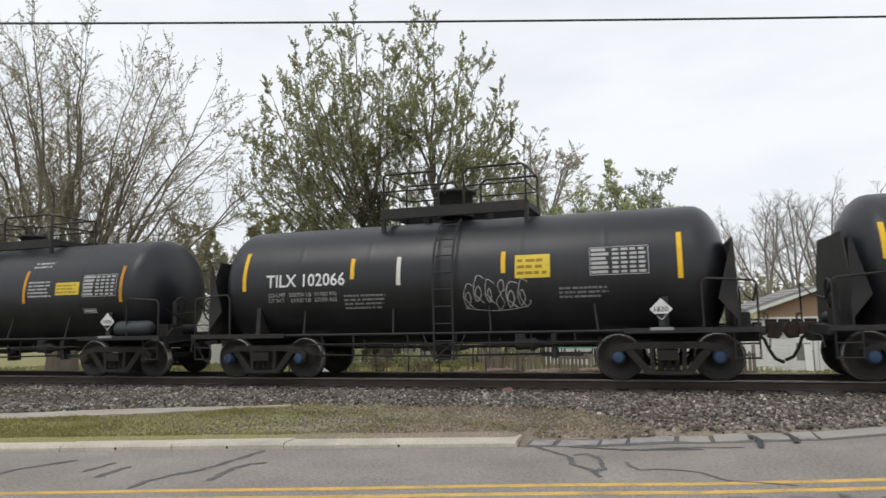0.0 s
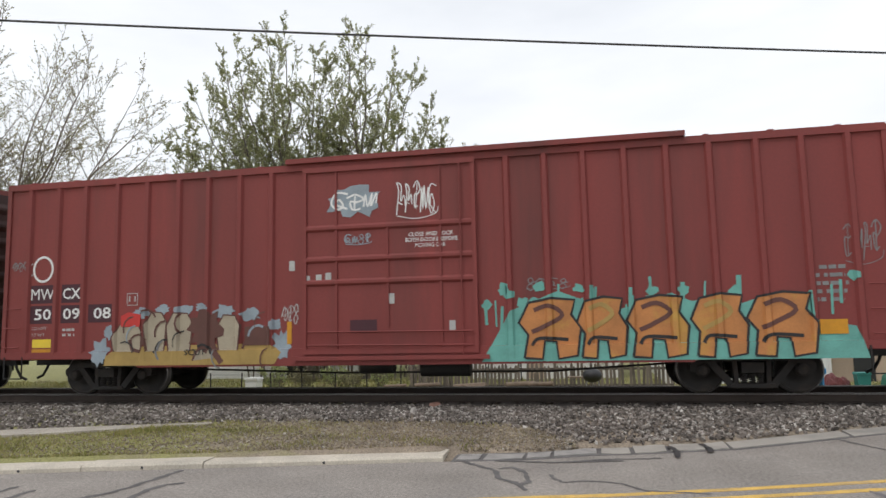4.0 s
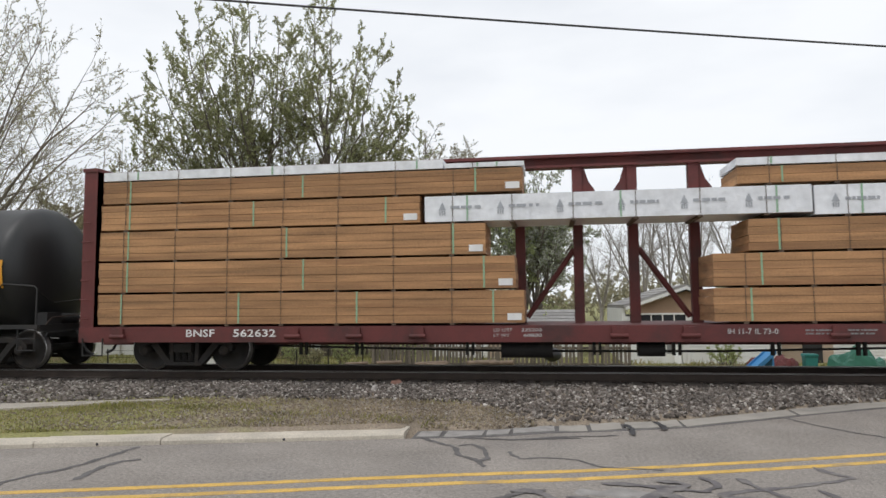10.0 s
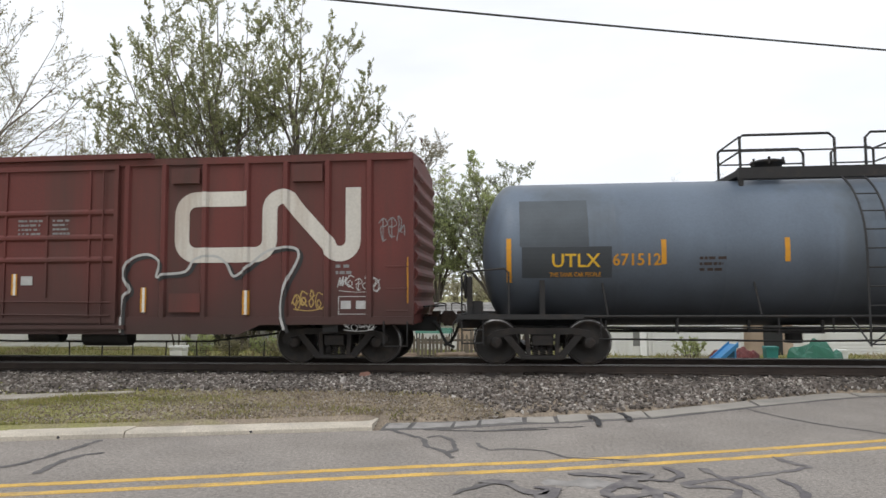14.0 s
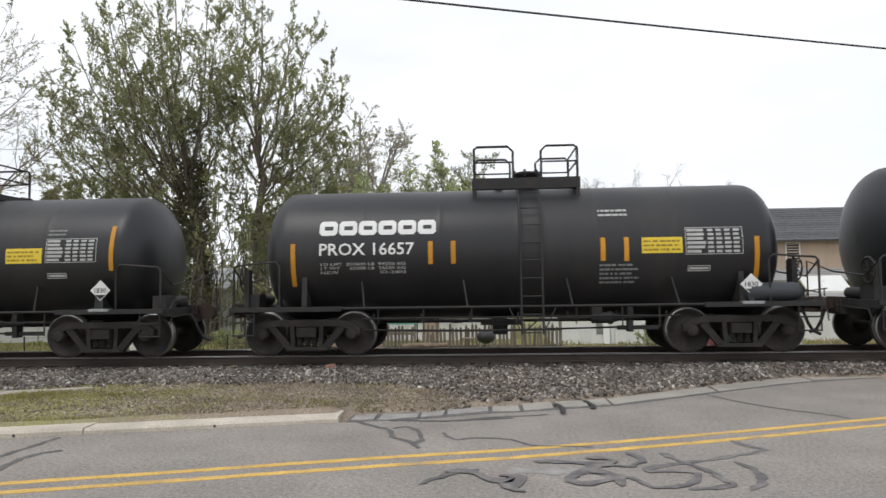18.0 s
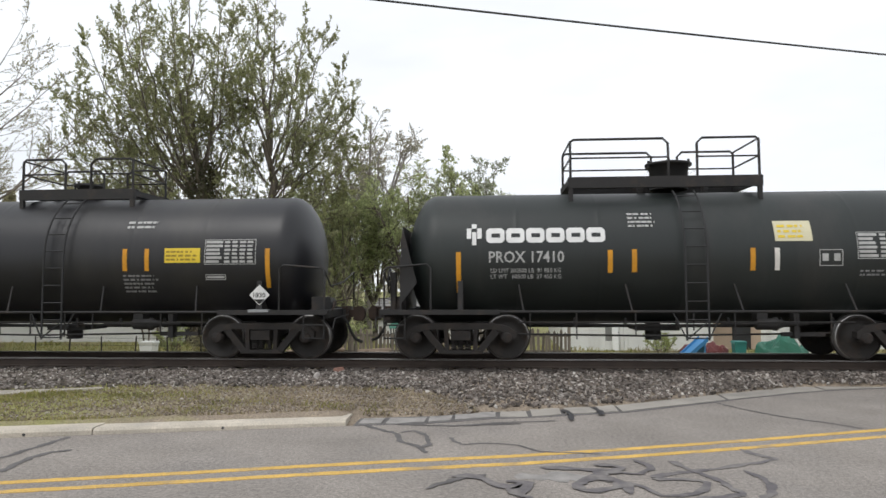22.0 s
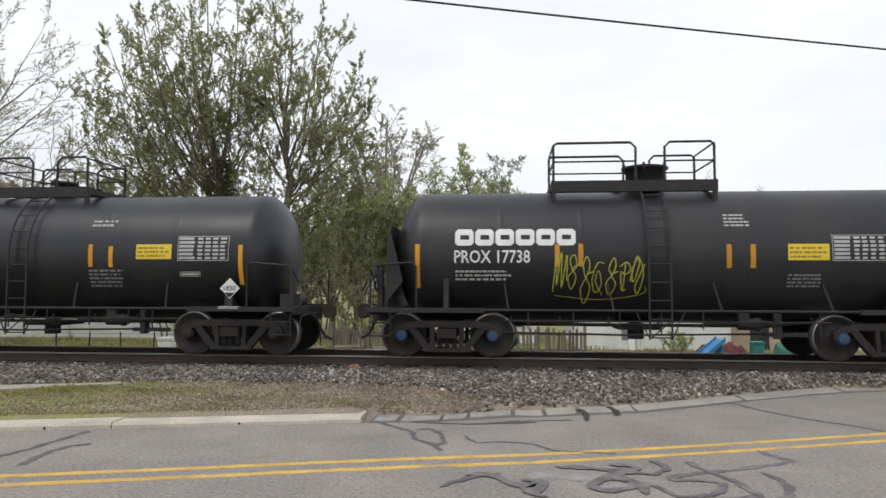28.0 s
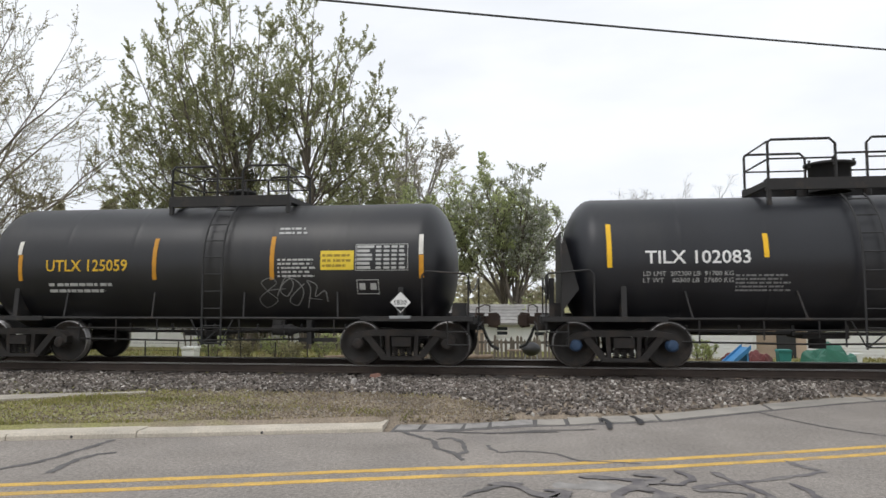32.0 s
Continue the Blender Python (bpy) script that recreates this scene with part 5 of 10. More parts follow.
class Tree:
    """Grows limbs, branches and twigs from the ground up; leaves sit in upright tufts on the twigs."""
    def __init__(self, seed, leaf, tuft, per_tuft, twig_r, up=0.25):
        self.rr = random.Random(seed)
        self.wood, self.twigs, self.leaves = Shape(), Shape(), Shape()
        self.leaf, self.tuft, self.per, self.twig_r, self.up = leaf, tuft, per_tuft, twig_r, up

    def bar(self, shape, pts, r0, r1, n):
        V, F, S = shape.v, shape.f, shape.s
        d = pts[-1] - pts[0]
        side = d.orthogonal().normalized()
        b = d.cross(side).normalized()
        ring = [side * math.cos(6.2832 * k / n) + b * math.sin(6.2832 * k / n) for k in range(n)]
        k0, m = len(V), len(pts) - 1
        for i, p in enumerate(pts):
            r = r0 + (r1 - r0) * i / m
            for v in ring:
                V.append((p[0] + v[0] * r, p[1] + v[1] * r, p[2] + v[2] * r))
        for i in range(m):
            for k in range(n):
                j = k0 + i * n
                F.append((j + k, j + (k + 1) % n, j + n + (k + 1) % n, j + n + k))
                S.append(True)

    def path(self, p, d, length, steps, wobble, lift):
        rr, pts = self.rr, [Vector(p)]
        d = Vector(d).normalized()
        for _ in range(steps):
            d = (d + Vector((rr.gauss(0, wobble), rr.gauss(0, wobble), rr.gauss(0, wobble) + lift))).normalized()
            pts.append(pts[-1] + d * length / steps)
        return pts

    def fork(self, d, spread):
        rr = self.rr
        d = Vector(d).normalized()
        a = d.orthogonal().normalized()
        b = d.cross(a)
        t = rr.uniform(0, 6.2832)
        k = math.tan(radians(rr.uniform(spread * 0.6, spread * 1.3)))
        return (d + (a * math.cos(t) + b * math.sin(t)) * k).normalized()

    def grow(self, p, d, length, r, level, counts, ratio, spread, lift):
        rr = self.rr
        last = level == len(counts)
        steps = 2 if last else 5
        pts = self.path(p, d, length, steps, 0.09 if level < 2 else 0.14, lift)
        if last:
            self.bar(self.twigs, pts, r, r * 0.5, 3)
            self.put_leaves(pts)
            return
        self.bar(self.wood if level < 2 else self.twigs, pts, r, r * 0.35, 7 if level < 1 else 5 if level < 2 else 3)
        n = counts[level]
        for i in range(n):
            u = 0.22 + 0.78 * (i + rr.random()) / n
            k = min(int(u * steps), steps - 1)
            q = pts[k].lerp(pts[k + 1], u * steps - k)
            dd = pts[k + 1] - pts[k]
            ll = length * ratio[level] * rr.uniform(0.65, 1.2) * (1.15 - 0.55 * u)
            self.grow(q, self.fork(dd, spread[level]), ll, max(r * (0.42 - 0.2 * u), self.twig_r), level + 1, counts, ratio, spread, lift)
        if level >= 1:
            self.put_leaves(pts[-2:])

    def put_leaves(self, pts):
        rnd, gs = self.rr.random, self.rr.gauss
        V, F = self.leaves.v, self.leaves.f
        for _ in range(self.tuft):
            i = int(rnd() * (len(pts) - 1))
            u = rnd()
            p, q = pts[i], pts[i + 1]
            cx, cy, cz = p[0] + (q[0] - p[0]) * u, p[1] + (q[1] - p[1]) * u, p[2] + (q[2] - p[2]) * u
            for _ in range(self.per):
                dx, dy, dz = gs(0, 0.6), gs(0, 0.6), gs(0.5, 0.6)
                l = self.leaf * (0.6 + 0.7 * rnd()) / math.sqrt(dx * dx + dy * dy + dz * dz + 1e-9)
                dx, dy, dz = dx * l, dy * l, dz * l
                ax, ay, az = rnd() - 0.5, rnd() - 0.5, rnd() - 0.5
                sx, sy, sz = dy * az - dz * ay, dz * ax - dx * az, dx * ay - dy * ax
                w = 0.27 * math.sqrt((dx * dx + dy * dy + dz * dz) / (sx * sx + sy * sy + sz * sz + 1e-9))
                sx, sy, sz = sx * w, sy * w, sz * w
                k = len(V)
                mx, my, mz = cx + dx * 0.5, cy + dy * 0.5, cz + dz * 0.5
                V.append((cx, cy, cz))
                V.append((mx + sx, my + sy, mz + sz))
                V.append((cx + dx, cy + dy, cz + dz))
                V.append((mx - sx, my - sy, mz - sz))
                F.append((k, k + 1, k + 2, k + 3))

    def finish(self, name, label, at, bark, foliage, group=""):
        t = thing(name, label, "tree", group, at=at)
        part("trunk", self.wood, bark, t)
        crown = None
        if self.leaves.f:
            self.leaves.s = [False] * len(self.leaves.f)
            crown = part("crown", self.leaves, foliage, t)
            tagged(crown, kind="stuff")
        tw = part("twig_mass", self.twigs, bark, t)
        tagged(tw, kind="stuff")
        return t


class SpreadTree(Tree):
    """A tree whose stems sweep from the trunk to the rim of its crown; twigs turn up and carry upright tufts."""
    def stem(self, foot, tip, r, branches, first, twigs, reach, bulge=0.7):
        rr = self.rr
        a, c = Vector(foot), Vector(tip)
        b = Vector((a.x + (c.x - a.x) * bulge, a.y + (c.y - a.y) * bulge, a.z + (c.z - a.z) * (1.0 - bulge) * 1.25))
        m, pts = 9, []
        for i in range(m + 1):
            u = i / m
            w = 0.11 * math.sin(math.pi * u)
            pts.append(a * (1 - u) ** 2 + b * (2 * u * (1 - u)) + c * u * u + Vector((rr.gauss(0, w), rr.gauss(0, w), rr.gauss(0, w))))
        self.bar(self.wood, pts, r, max(r * 0.16, self.twig_r), 6)
        for i in range(branches):
            u = first + (1 - first) * (i + rr.random()) / branches
            k = min(int(u * m), m - 1)
            p = pts[k].lerp(pts[k + 1], u * m - k)
            d = (pts[k + 1] - pts[k]).normalized()
            self.branch(p, self.fork(d, 50), reach * rr.uniform(0.55, 1.25) * (1.25 - 0.75 * u), max(r * (0.36 - 0.24 * u), self.twig_r * 1.3), twigs)
        self.branch(pts[-1], d, reach * 0.45, self.twig_r * 1.4, twigs)

    def branch(self, p, d, length, r, twigs):
        rr = self.rr
        pts = self.path(p, d, length, 4, 0.12, 0.07)
        self.bar(self.twigs, pts, r, self.twig_r, 4)
        for i in range(twigs):
            u = 0.15 + 0.85 * (i + rr.random()) / twigs
            k = min(int(u * 4), 3)
            q = pts[k].lerp(pts[k + 1], u * 4 - k)
            tw = self.path(q, self.fork(pts[k + 1] - pts[k], 38), length * rr.uniform(0.22, 0.45), 3, 0.13, self.up)
            self.bar(self.twigs, tw, self.twig_r, self.twig_r * 0.6, 3)
            self.put_leaves(tw[1:])
        self.put_leaves(pts[-2:])


# the two tall leafy trees behind the track, grown into one crown
t = SpreadTree(3, 0.10, 22, 1, 0.007, 0.14)
t.bar(t.wood, [Vector((0.1, 0, -0.3)), Vector((0.05, 0, 2.5)), Vector((-0.2, 0.05, 5.0)), Vector((-0.5, 0, 7.6))], 0.36, 0.18, 10)
for x, y, z, foot, r in ((-2.3, 0.4, 17.2, 6.8, 0.12), (-1.0, -0.6, 17.0, 7.4, 0.12), (-3.6, -0.3, 16.4, 6.4, 0.11), (-0.2, 1.2, 16.6, 7.5, 0.11), (-4.7, 0.8, 15.4, 6.0, 0.10), (-5.6, -0.6, 14.2, 5.6, 0.10),
                         (-6.4, 0.5, 12.9, 5.2, 0.09), (-7.0, -0.4, 11.4, 4.8, 0.09), (-7.2, 0.6, 10.0, 4.4, 0.08), (-6.8, -0.5, 8.4, 4.2, 0.08), (-5.8, 0.6, 7.0, 3.9, 0.07), (-4.2, -1.0, 13.6, 6.0, 0.09),
                         (-2.6, 2.6, 14.8, 6.5, 0.10), (-2.8, -2.8, 14.6, 6.4, 0.10), (-5.0, 2.2, 11.8, 5.2, 0.08), (-4.8, -2.4, 11.2, 5.0, 0.08), (-0.6, -2.8, 13.8, 6.8, 0.09), (0.2, 2.8, 13.2, 6.8, 0.09),
                         (-3.4, 1.4, 12.4, 6.0, 0.08), (-1.6, -1.6, 12.6, 6.6, 0.08), (-3.6, -1.8, 9.6, 4.6, 0.07), (-4.4, 1.6, 8.8, 4.4, 0.07), (0.9, -0.6, 14.8, 7.4, 0.09), (1.2, 0.8, 12.0, 6.6, 0.08), (-1.0, 0.9, 10.6, 6.4, 0.07)):
    t.stem((0.05 - 0.07 * foot, 0, foot), (x, y, z * 0.945), r * 0.8, 15, 0.2, 9, 2.6)
t.finish("broadleaf_tree", "tall many-stemmed tree in fresh yellow-green leaf", pose(-12.6, 30, BACK_Z), "bark", "leaf_fresh", "tall trees behind the track")
t = SpreadTree(13, 0.10, 20, 1, 0.007, 0.14)
t.bar(t.wood, [Vector((0, 0, -0.3)), Vector((0.1, 0, 2.6)), Vector((-0.1, 0, 4.8)), Vector((0.3, 0.05, 7.4)), Vector((-0.2, 0, 9.2))], 0.26, 0.12, 9)
for x, y, z, foot, r in ((-0.7, 0.2, 17.3, 9.0, 0.12), (0.4, -0.4, 16.6, 8.6, 0.11), (1.5, 0.5, 15.6, 8.0, 0.10), (-1.8, 0.6, 15.8, 8.8, 0.10), (2.5, -0.4, 14.3, 7.4, 0.09), (3.3, 0.5, 12.9, 6.8, 0.08),
                         (3.9, -0.3, 11.4, 6.2, 0.08), (4.1, 0.4, 9.8, 5.6, 0.07), (3.8, -0.6, 8.2, 5.0, 0.07), (2.9, 0.8, 7.0, 4.6, 0.06), (0.6, 2.6, 13.6, 7.6, 0.08), (0.8, -2.6, 13.2, 7.4, 0.08),
                         (2.2, 1.9, 11.0, 6.4, 0.07), (2.0, -2.1, 10.6, 6.2, 0.07), (-1.4, -1.6, 12.0, 7.2, 0.07), (1.6, 0.2, 9.6, 6.0, 0.06), (-1.6, 1.4, 8.6, 5.4, 0.06)):
    t.stem((0.1, 0, foot), (x, y, z * 0.945), r * 0.8, 14, 0.2, 9, 2.4)
t.finish("broadleaf_tree", "tall slim tree in fresh leaf with a crooked trunk", pose(-10.2, 30.6, BACK_Z), "bark", "leaf_fresh", "tall trees behind the track")
# thicket of saplings round the two trunks
t = SpreadTree(23, 0.10, 12, 1, 0.007, 0.12)
for i in range(60):
    x, y = t.rr.uniform(-3.6, 6.4), t.rr.uniform(-1.6, 1.8)
    h = t.rr.uniform(4.4, 9.0) - 0.3 * abs(x - 0.8)
    t.stem((x, y, -0.1), (x + t.rr.uniform(-0.9, 0.9), y + t.rr.uniform(-0.6, 0.6), h), t.rr.uniform(0.025, 0.05), 9, 0.12, 5, 1.1, 0.5)
ob = thing("thicket", "dense thicket of leafy saplings round the tree trunks", "thicket", at=pose(-12.2, 30.2, BACK_Z), kind="stuff")
part("stems", t.wood, "bark", ob)
t.leaves.s = [False] * len(t.leaves.f)
tagged(part("foliage", t.leaves, "leaf_fresh", ob), kind="stuff")
tagged(part("twig_mass", t.twigs, "bark", ob), kind="stuff")
ivy = Tree(8, 0.15, 1, 1, 0.01)
for _ in range(6500):
    a, z = ivy.rr.uniform(0, 6.28), ivy.rr.random() ** 0.8 * 8.2
    r = 0.8 - 0.04 * z + ivy.rr.gauss(0, 0.13)
    ivy.put_leaves([Vector((r * math.cos(a) - 0.065 * z, r * math.sin(a), z)), Vector((r * math.cos(a) - 0.065 * z, r * math.sin(a), z + 0.1))])
ivy.leaves.s = [False] * len(ivy.leaves.f)
tagged(part("ivy", ivy.leaves, "leaf_ivy", at=pose(-12.6, 30, BACK_Z)), "dark ivy climbing a tree trunk", "ivy", kind="stuff")

# the wide vase of budding stems
t = SpreadTree(5, 0.07, 12, 1, 0.006, 0.05)
t.bar(t.wood, [Vector((0, 0, -0.3)), Vector((0.05, 0, 0.8)), Vector((0, 0.05, 1.8))], 0.7, 0.5, 10)
for i in range(54):
    a = i * 2.39996 + t.rr.uniform(-0.25, 0.25)
    rho = 8.7 * ((i + 0.5) / 54) ** 0.55
    top = 13.0 - 1.0 * (rho / 6.4) ** 2 - max(0.0, rho - 6.4) * 1.1
    z = top * (1.0 if i % 3 else t.rr.uniform(0.5, 0.85))
    t.stem((0.35 * math.cos(a), 0.35 * math.sin(a), t.rr.uniform(0.7, 1.9)), (rho * math.cos(a), rho * math.sin(a), z), t.rr.uniform(0.06, 0.12), 15, 0.25, 9, 3.0, t.rr.uniform(0.44, 0.6))
t.finish("budding_tree", "wide fan-shaped tree with thin stems in bud", pose(-23.7, 22.3, BACK_Z), "brown_bark", "leaf_bud")


def round_tree(seed, at, h, spread, leafy, label, name, bark, foliage, leaf=0.16, stems=5, group=""):
    t = Tree(seed, leaf, *leafy, 0.008)
    trunk = h * 0.22
    t.bar(t.wood, [Vector((0, 0, -0.3)), Vector((0.03, 0, trunk * 0.5)), Vector((0, 0.03, trunk))], 0.03 * h * 0.7, 0.03 * h * 0.5, 8)
    for i in range(stems):
        a = 6.2832 * i / stems + t.rr.uniform(-0.3, 0.3)
        lean = 0.0 if i == 0 else spread * t.rr.uniform(0.6, 1.1)
        l = (h - trunk) * (1.0 if i == 0 else t.rr.uniform(0.75, 0.98))
        t.grow((0, 0, trunk * t.rr.uniform(0.75, 1)), (math.cos(a) * lean, math.sin(a) * lean, 1), l, 0.010 * h, 0, (10, 7, 4), (0.36, 0.48, 0.7), (42, 42, 42), 0.04)
    return t.finish(name, label, at, bark, foliage, group)


round_tree(21, pose(-7.6, 42, BACK_Z), 13.0, 0.5, (5, 1), "pale tree with opening buds", "budding_tree", "grey_bark", "leaf_pale", 0.12, 9)
GREENS = ((-9.5, 37, 7.0), (-6.2, 36.5, 7.6), (-4.2, 36, 8.0), (-1.2, 36.5, 9.2), (-7.8, 35, 6.5), (-11.5, 39, 8.0))
for i, (x, y, h) in enumerate(GREENS):
    round_tree(30 + i, pose(x, y, BACK_Z), h, 0.55, (5, 1), "leafy green tree behind the yards", "broadleaf_tree", "bark", "leaf_green", 0.14, 8, "green trees behind the yards")
for i, (x, y, h) in enumerate(((7.5, 55, 10), (9.8, 58, 11), (16, 60, 11.5), (19, 61, 10), (12.5, 62, 11.5), (23, 64, 11), (4.5, 60, 9))):
    round_tree(50 + i, pose(x, y, BACK_Z), h, 0.5, (0, 0), "bare grey tree beyond the houses", "bare_tree", "grey_bark", "leaf_pale", 0.16, 5, "bare trees beyond the houses")
for i, (x, y, h) in enumerate(((-53.5, 27, 17), (-48, 27, 15), (-58, 28, 17.5), (-38, 38, 9))):
    round_tree(60 + i, pose(x, y, BACK_Z), h, 0.45, (1, 1), "bare tree with the first buds", "bare_tree", "grey_bark", "leaf_pale", 0.12, 5, "bare trees west of the yards")
for i, (x, y, h) in enumerate(((-22, 36, 8.0), (-18, 38, 8.8), (-28, 38, 8.5))):
    round_tree(70 + i, pose(x, y, BACK_Z), h, 0.5, (7, 1), "small budding tree behind the garage", "budding_tree", "brown_bark", "leaf_bud", 0.16, 5, "small trees behind the garage")


round_tree(44, pose(-0.6, 35, BACK_Z), 8.4, 0.42, (6, 1), "green tree covered with pale blossom", "blossoming_tree", "bark", "leaf_blossom", 0.14, 8)


def bush(seed, at, w, h, foliage, label):
    t = Tree(seed, 0.11, 2, 4, 0.008)
    for i in range(14):
        a = 6.2832 * i / 14
        t.grow((0.1 * math.cos(a), 0.1 * math.sin(a), -0.05), (math.cos(a) * w / h * t.rr.uniform(0.1, 0.9), math.sin(a) * w / h * t.rr.uniform(0.1, 0.9), 1), h * t.rr.uniform(0.7, 1), 0.015, 2, (0, 0, 5), (0, 0, 0.4), (0, 0, 40), 0.03)
    s = t
    b = thing("bush", label, "bush", at=at)
    if s.wood.f:
        part("stems", s.wood, "bark", b)
    part("branch_mass", s.twigs, "bark", b)
    s.leaves.s = [False] * len(s.leaves.f)
    tagged(part("foliage", s.leaves, foliage, b), kind="stuff")


bush(80, pose(6.3, 26, BACK_Z), 1.0, 0.85, "leaf_green", "small leafy green bush by the bungalow")
rr = random.Random(90)
for i in range(9):
    bush(81 + i, pose(-7.4 + i * 1.05, 32.5 + rr.uniform(-1, 1), BACK_Z), 1.3, rr.uniform(1.6, 2.6), "leaf_green", "leafy green bush behind the fence")
for i in range(7):
    bush(95 + i, pose(-12.0 + i * 1.1 + rr.uniform(-0.3, 0.3), 25.5 + rr.uniform(-0.8, 0.8), BACK_Z), 0.8, rr.uniform(0.8, 1.3), "leaf_bud" if i % 2 else "leaf_green", "scrubby bush along the back of the track")
# woods along the skyline
woods = Tree(99, 0.5, 5, 3, 0.02)
for i in range(150):
    x = -130 + 260 * (i + woods.rr.random()) / 150
    y = woods.rr.uniform(85, 115)
    h = woods.rr.uniform(4.5, 7.5)
    for k in range(5):
        a = woods.rr.uniform(0, 6.28)
        woods.grow((x, y, 0), (0.4 * math.cos(a), 0.4 * math.sin(a), 1), h * woods.rr.uniform(0.7, 1), 0.06, 2, (0, 0, 6), (0, 0, 0.4), (0, 0, 40), 0.02)
woods.twigs.add(woods.leaves.v, woods.leaves.f)
tagged(part("far_woods", woods.twigs, "leaf_pale", at=pose(0, 0, BACK_Z)), "hazy line of far budding woods", "woods", kind="stuff")


# ---- markings: everything painted or stuck on a car's near side ----
from mathutils.geometry import tessellate_polygon

def on_tank(radius, zc):
    def surf(x, z, off=0.006):
        d = z - zc
        r = radius + off
        return (x, -math.sqrt(max(r * r - d * d, 0.0004)), z) if abs(d) < r else (x, -0.02, zc + math.copysign(r, d))
    return surf


def on_side(y):
    return lambda x, z, off=0.006: (x, -y - off, z)


def over_posts(y, posts, doors, sill_top):
    """A boxcar's side: paint laid at 0.055 or more follows the posts, the doors and the sill. Returns the surface and where paint bends."""
    cuts = sorted([x + d for x in posts for d in (-0.08, -0.042, 0.042, 0.08)] + [x + d for q in doors for x in q for d in (-0.003, 0.003)])
    def surf(x, z, off=0.006):
        if off < 0.05:
            return (x, -y - off, z)
        rise = 0.0
        for p in posts:
            d = abs(x - p)
            if d < 0.08:
                rise = max(rise, 0.063 * min((0.08 - d) / 0.038, 1.0))
        for a, b in doors:
            if a - 0.001 < x < b + 0.001:
                rise = max(rise, 0.057)
        if z < sill_top:
            rise = max(rise, 0.053)
        return (x, -y - (off - 0.055) - rise, z)
    return surf, (cuts, (sill_top - 0.004, sill_top + 0.004))


def lay(tris, surf, off, cut=0.09, name="marking", cuts=()):
    """Flat triangles of (x, z), cut into level bands and laid on a car's side."""
    bm = bmesh.new()
    for t in tris:
        bm.faces.new([bm.verts.new((x, 0, z)) for x, z in t])
    bmesh.ops.remove_doubles(bm, verts=bm.verts[:], dist=1e-5)
    if cut and bm.verts:
        zs = [v.co.z for v in bm.verts]
        z = min(zs) + cut
        while z < max(zs) - 1e-4:
            bmesh.ops.bisect_plane(bm, geom=bm.verts[:] + bm.edges[:] + bm.faces[:], plane_co=(0, 0, z), plane_no=(0, 0, 1))
            z += cut
    if cuts and bm.verts and off >= 0.05:
        for axis, places in ((0, cuts[0]), (2, cuts[1])):
            lo, hi = min(v.co[axis] for v in bm.verts), max(v.co[axis] for v in bm.verts)
            no = (1, 0, 0) if axis == 0 else (0, 0, 1)
            for x in places:
                if lo < x < hi:
                    bmesh.ops.bisect_plane(bm, geom=bm.verts[:] + bm.edges[:] + bm.faces[:], plane_co=[c * x for c in no], plane_no=no)
    for v in bm.verts:
        v.co = surf(v.co.x, v.co.z, off)
    me = bpy.data.meshes.new(name)
    bm.normal_update()
    bm.to_mesh(me)
    bm.free()
    return me


def quad(x0, x1, z0, z1):
    return [[(x0, z0), (x1, z0), (x1, z1)], [(x0, z0), (x1, z1), (x0, z1)]]


def put_mark(car, surf, name, tris, material, off=0.006, label="", curved=True, cuts=()):
    me = lay(tris, surf, off, 0.09 if curved else 0, name, cuts)
    me.materials.append(M[material])
    return part(name, me, "", car, label)


SIGNS = (     # loops, hooks and zigzags in a unit square, from which tags are drawn
    [[(0.0, 0.3), (0.3, 0.95), (0.55, 0.7), (0.3, 0.3), (0.1, 0.6), (0.5, 0.9), (0.9, 0.5), (0.7, 0.0), (0.4, 0.2), (0.95, 0.75)]],
    [[(0.1, 0.1), (0.2, 0.9), (0.35, 0.2), (0.5, 1.0), (0.62, 0.15), (0.85, 0.9), (0.95, 0.3)]],
    [[(0.5, 0.55), (0.2, 0.85), (0.5, 1.05), (0.75, 0.8), (0.5, 0.55), (0.15, 0.25), (0.5, -0.05), (0.85, 0.25), (0.5, 0.55), (1.0, 0.7)]],
    [[(0.9, 0.9), (0.3, 1.0), (0.05, 0.5), (0.35, 0.1), (0.7, 0.35), (0.45, 0.65), (0.25, 0.4), (0.9, 0.05)]],
    [[(0.0, 0.8), (0.5, 1.0), (0.95, 0.75), (0.6, 0.55), (0.2, 0.6), (0.4, 0.1), (0.8, 0.15)], [(0.45, 0.95), (0.5, 0.05)]],
    [[(0.1, 0.0), (0.3, 0.7), (0.15, 1.0), (0.6, 0.85), (0.5, 0.4), (0.9, 0.6), (1.0, 0.2)], [(0.2, 0.35), (0.75, 0.3)]])


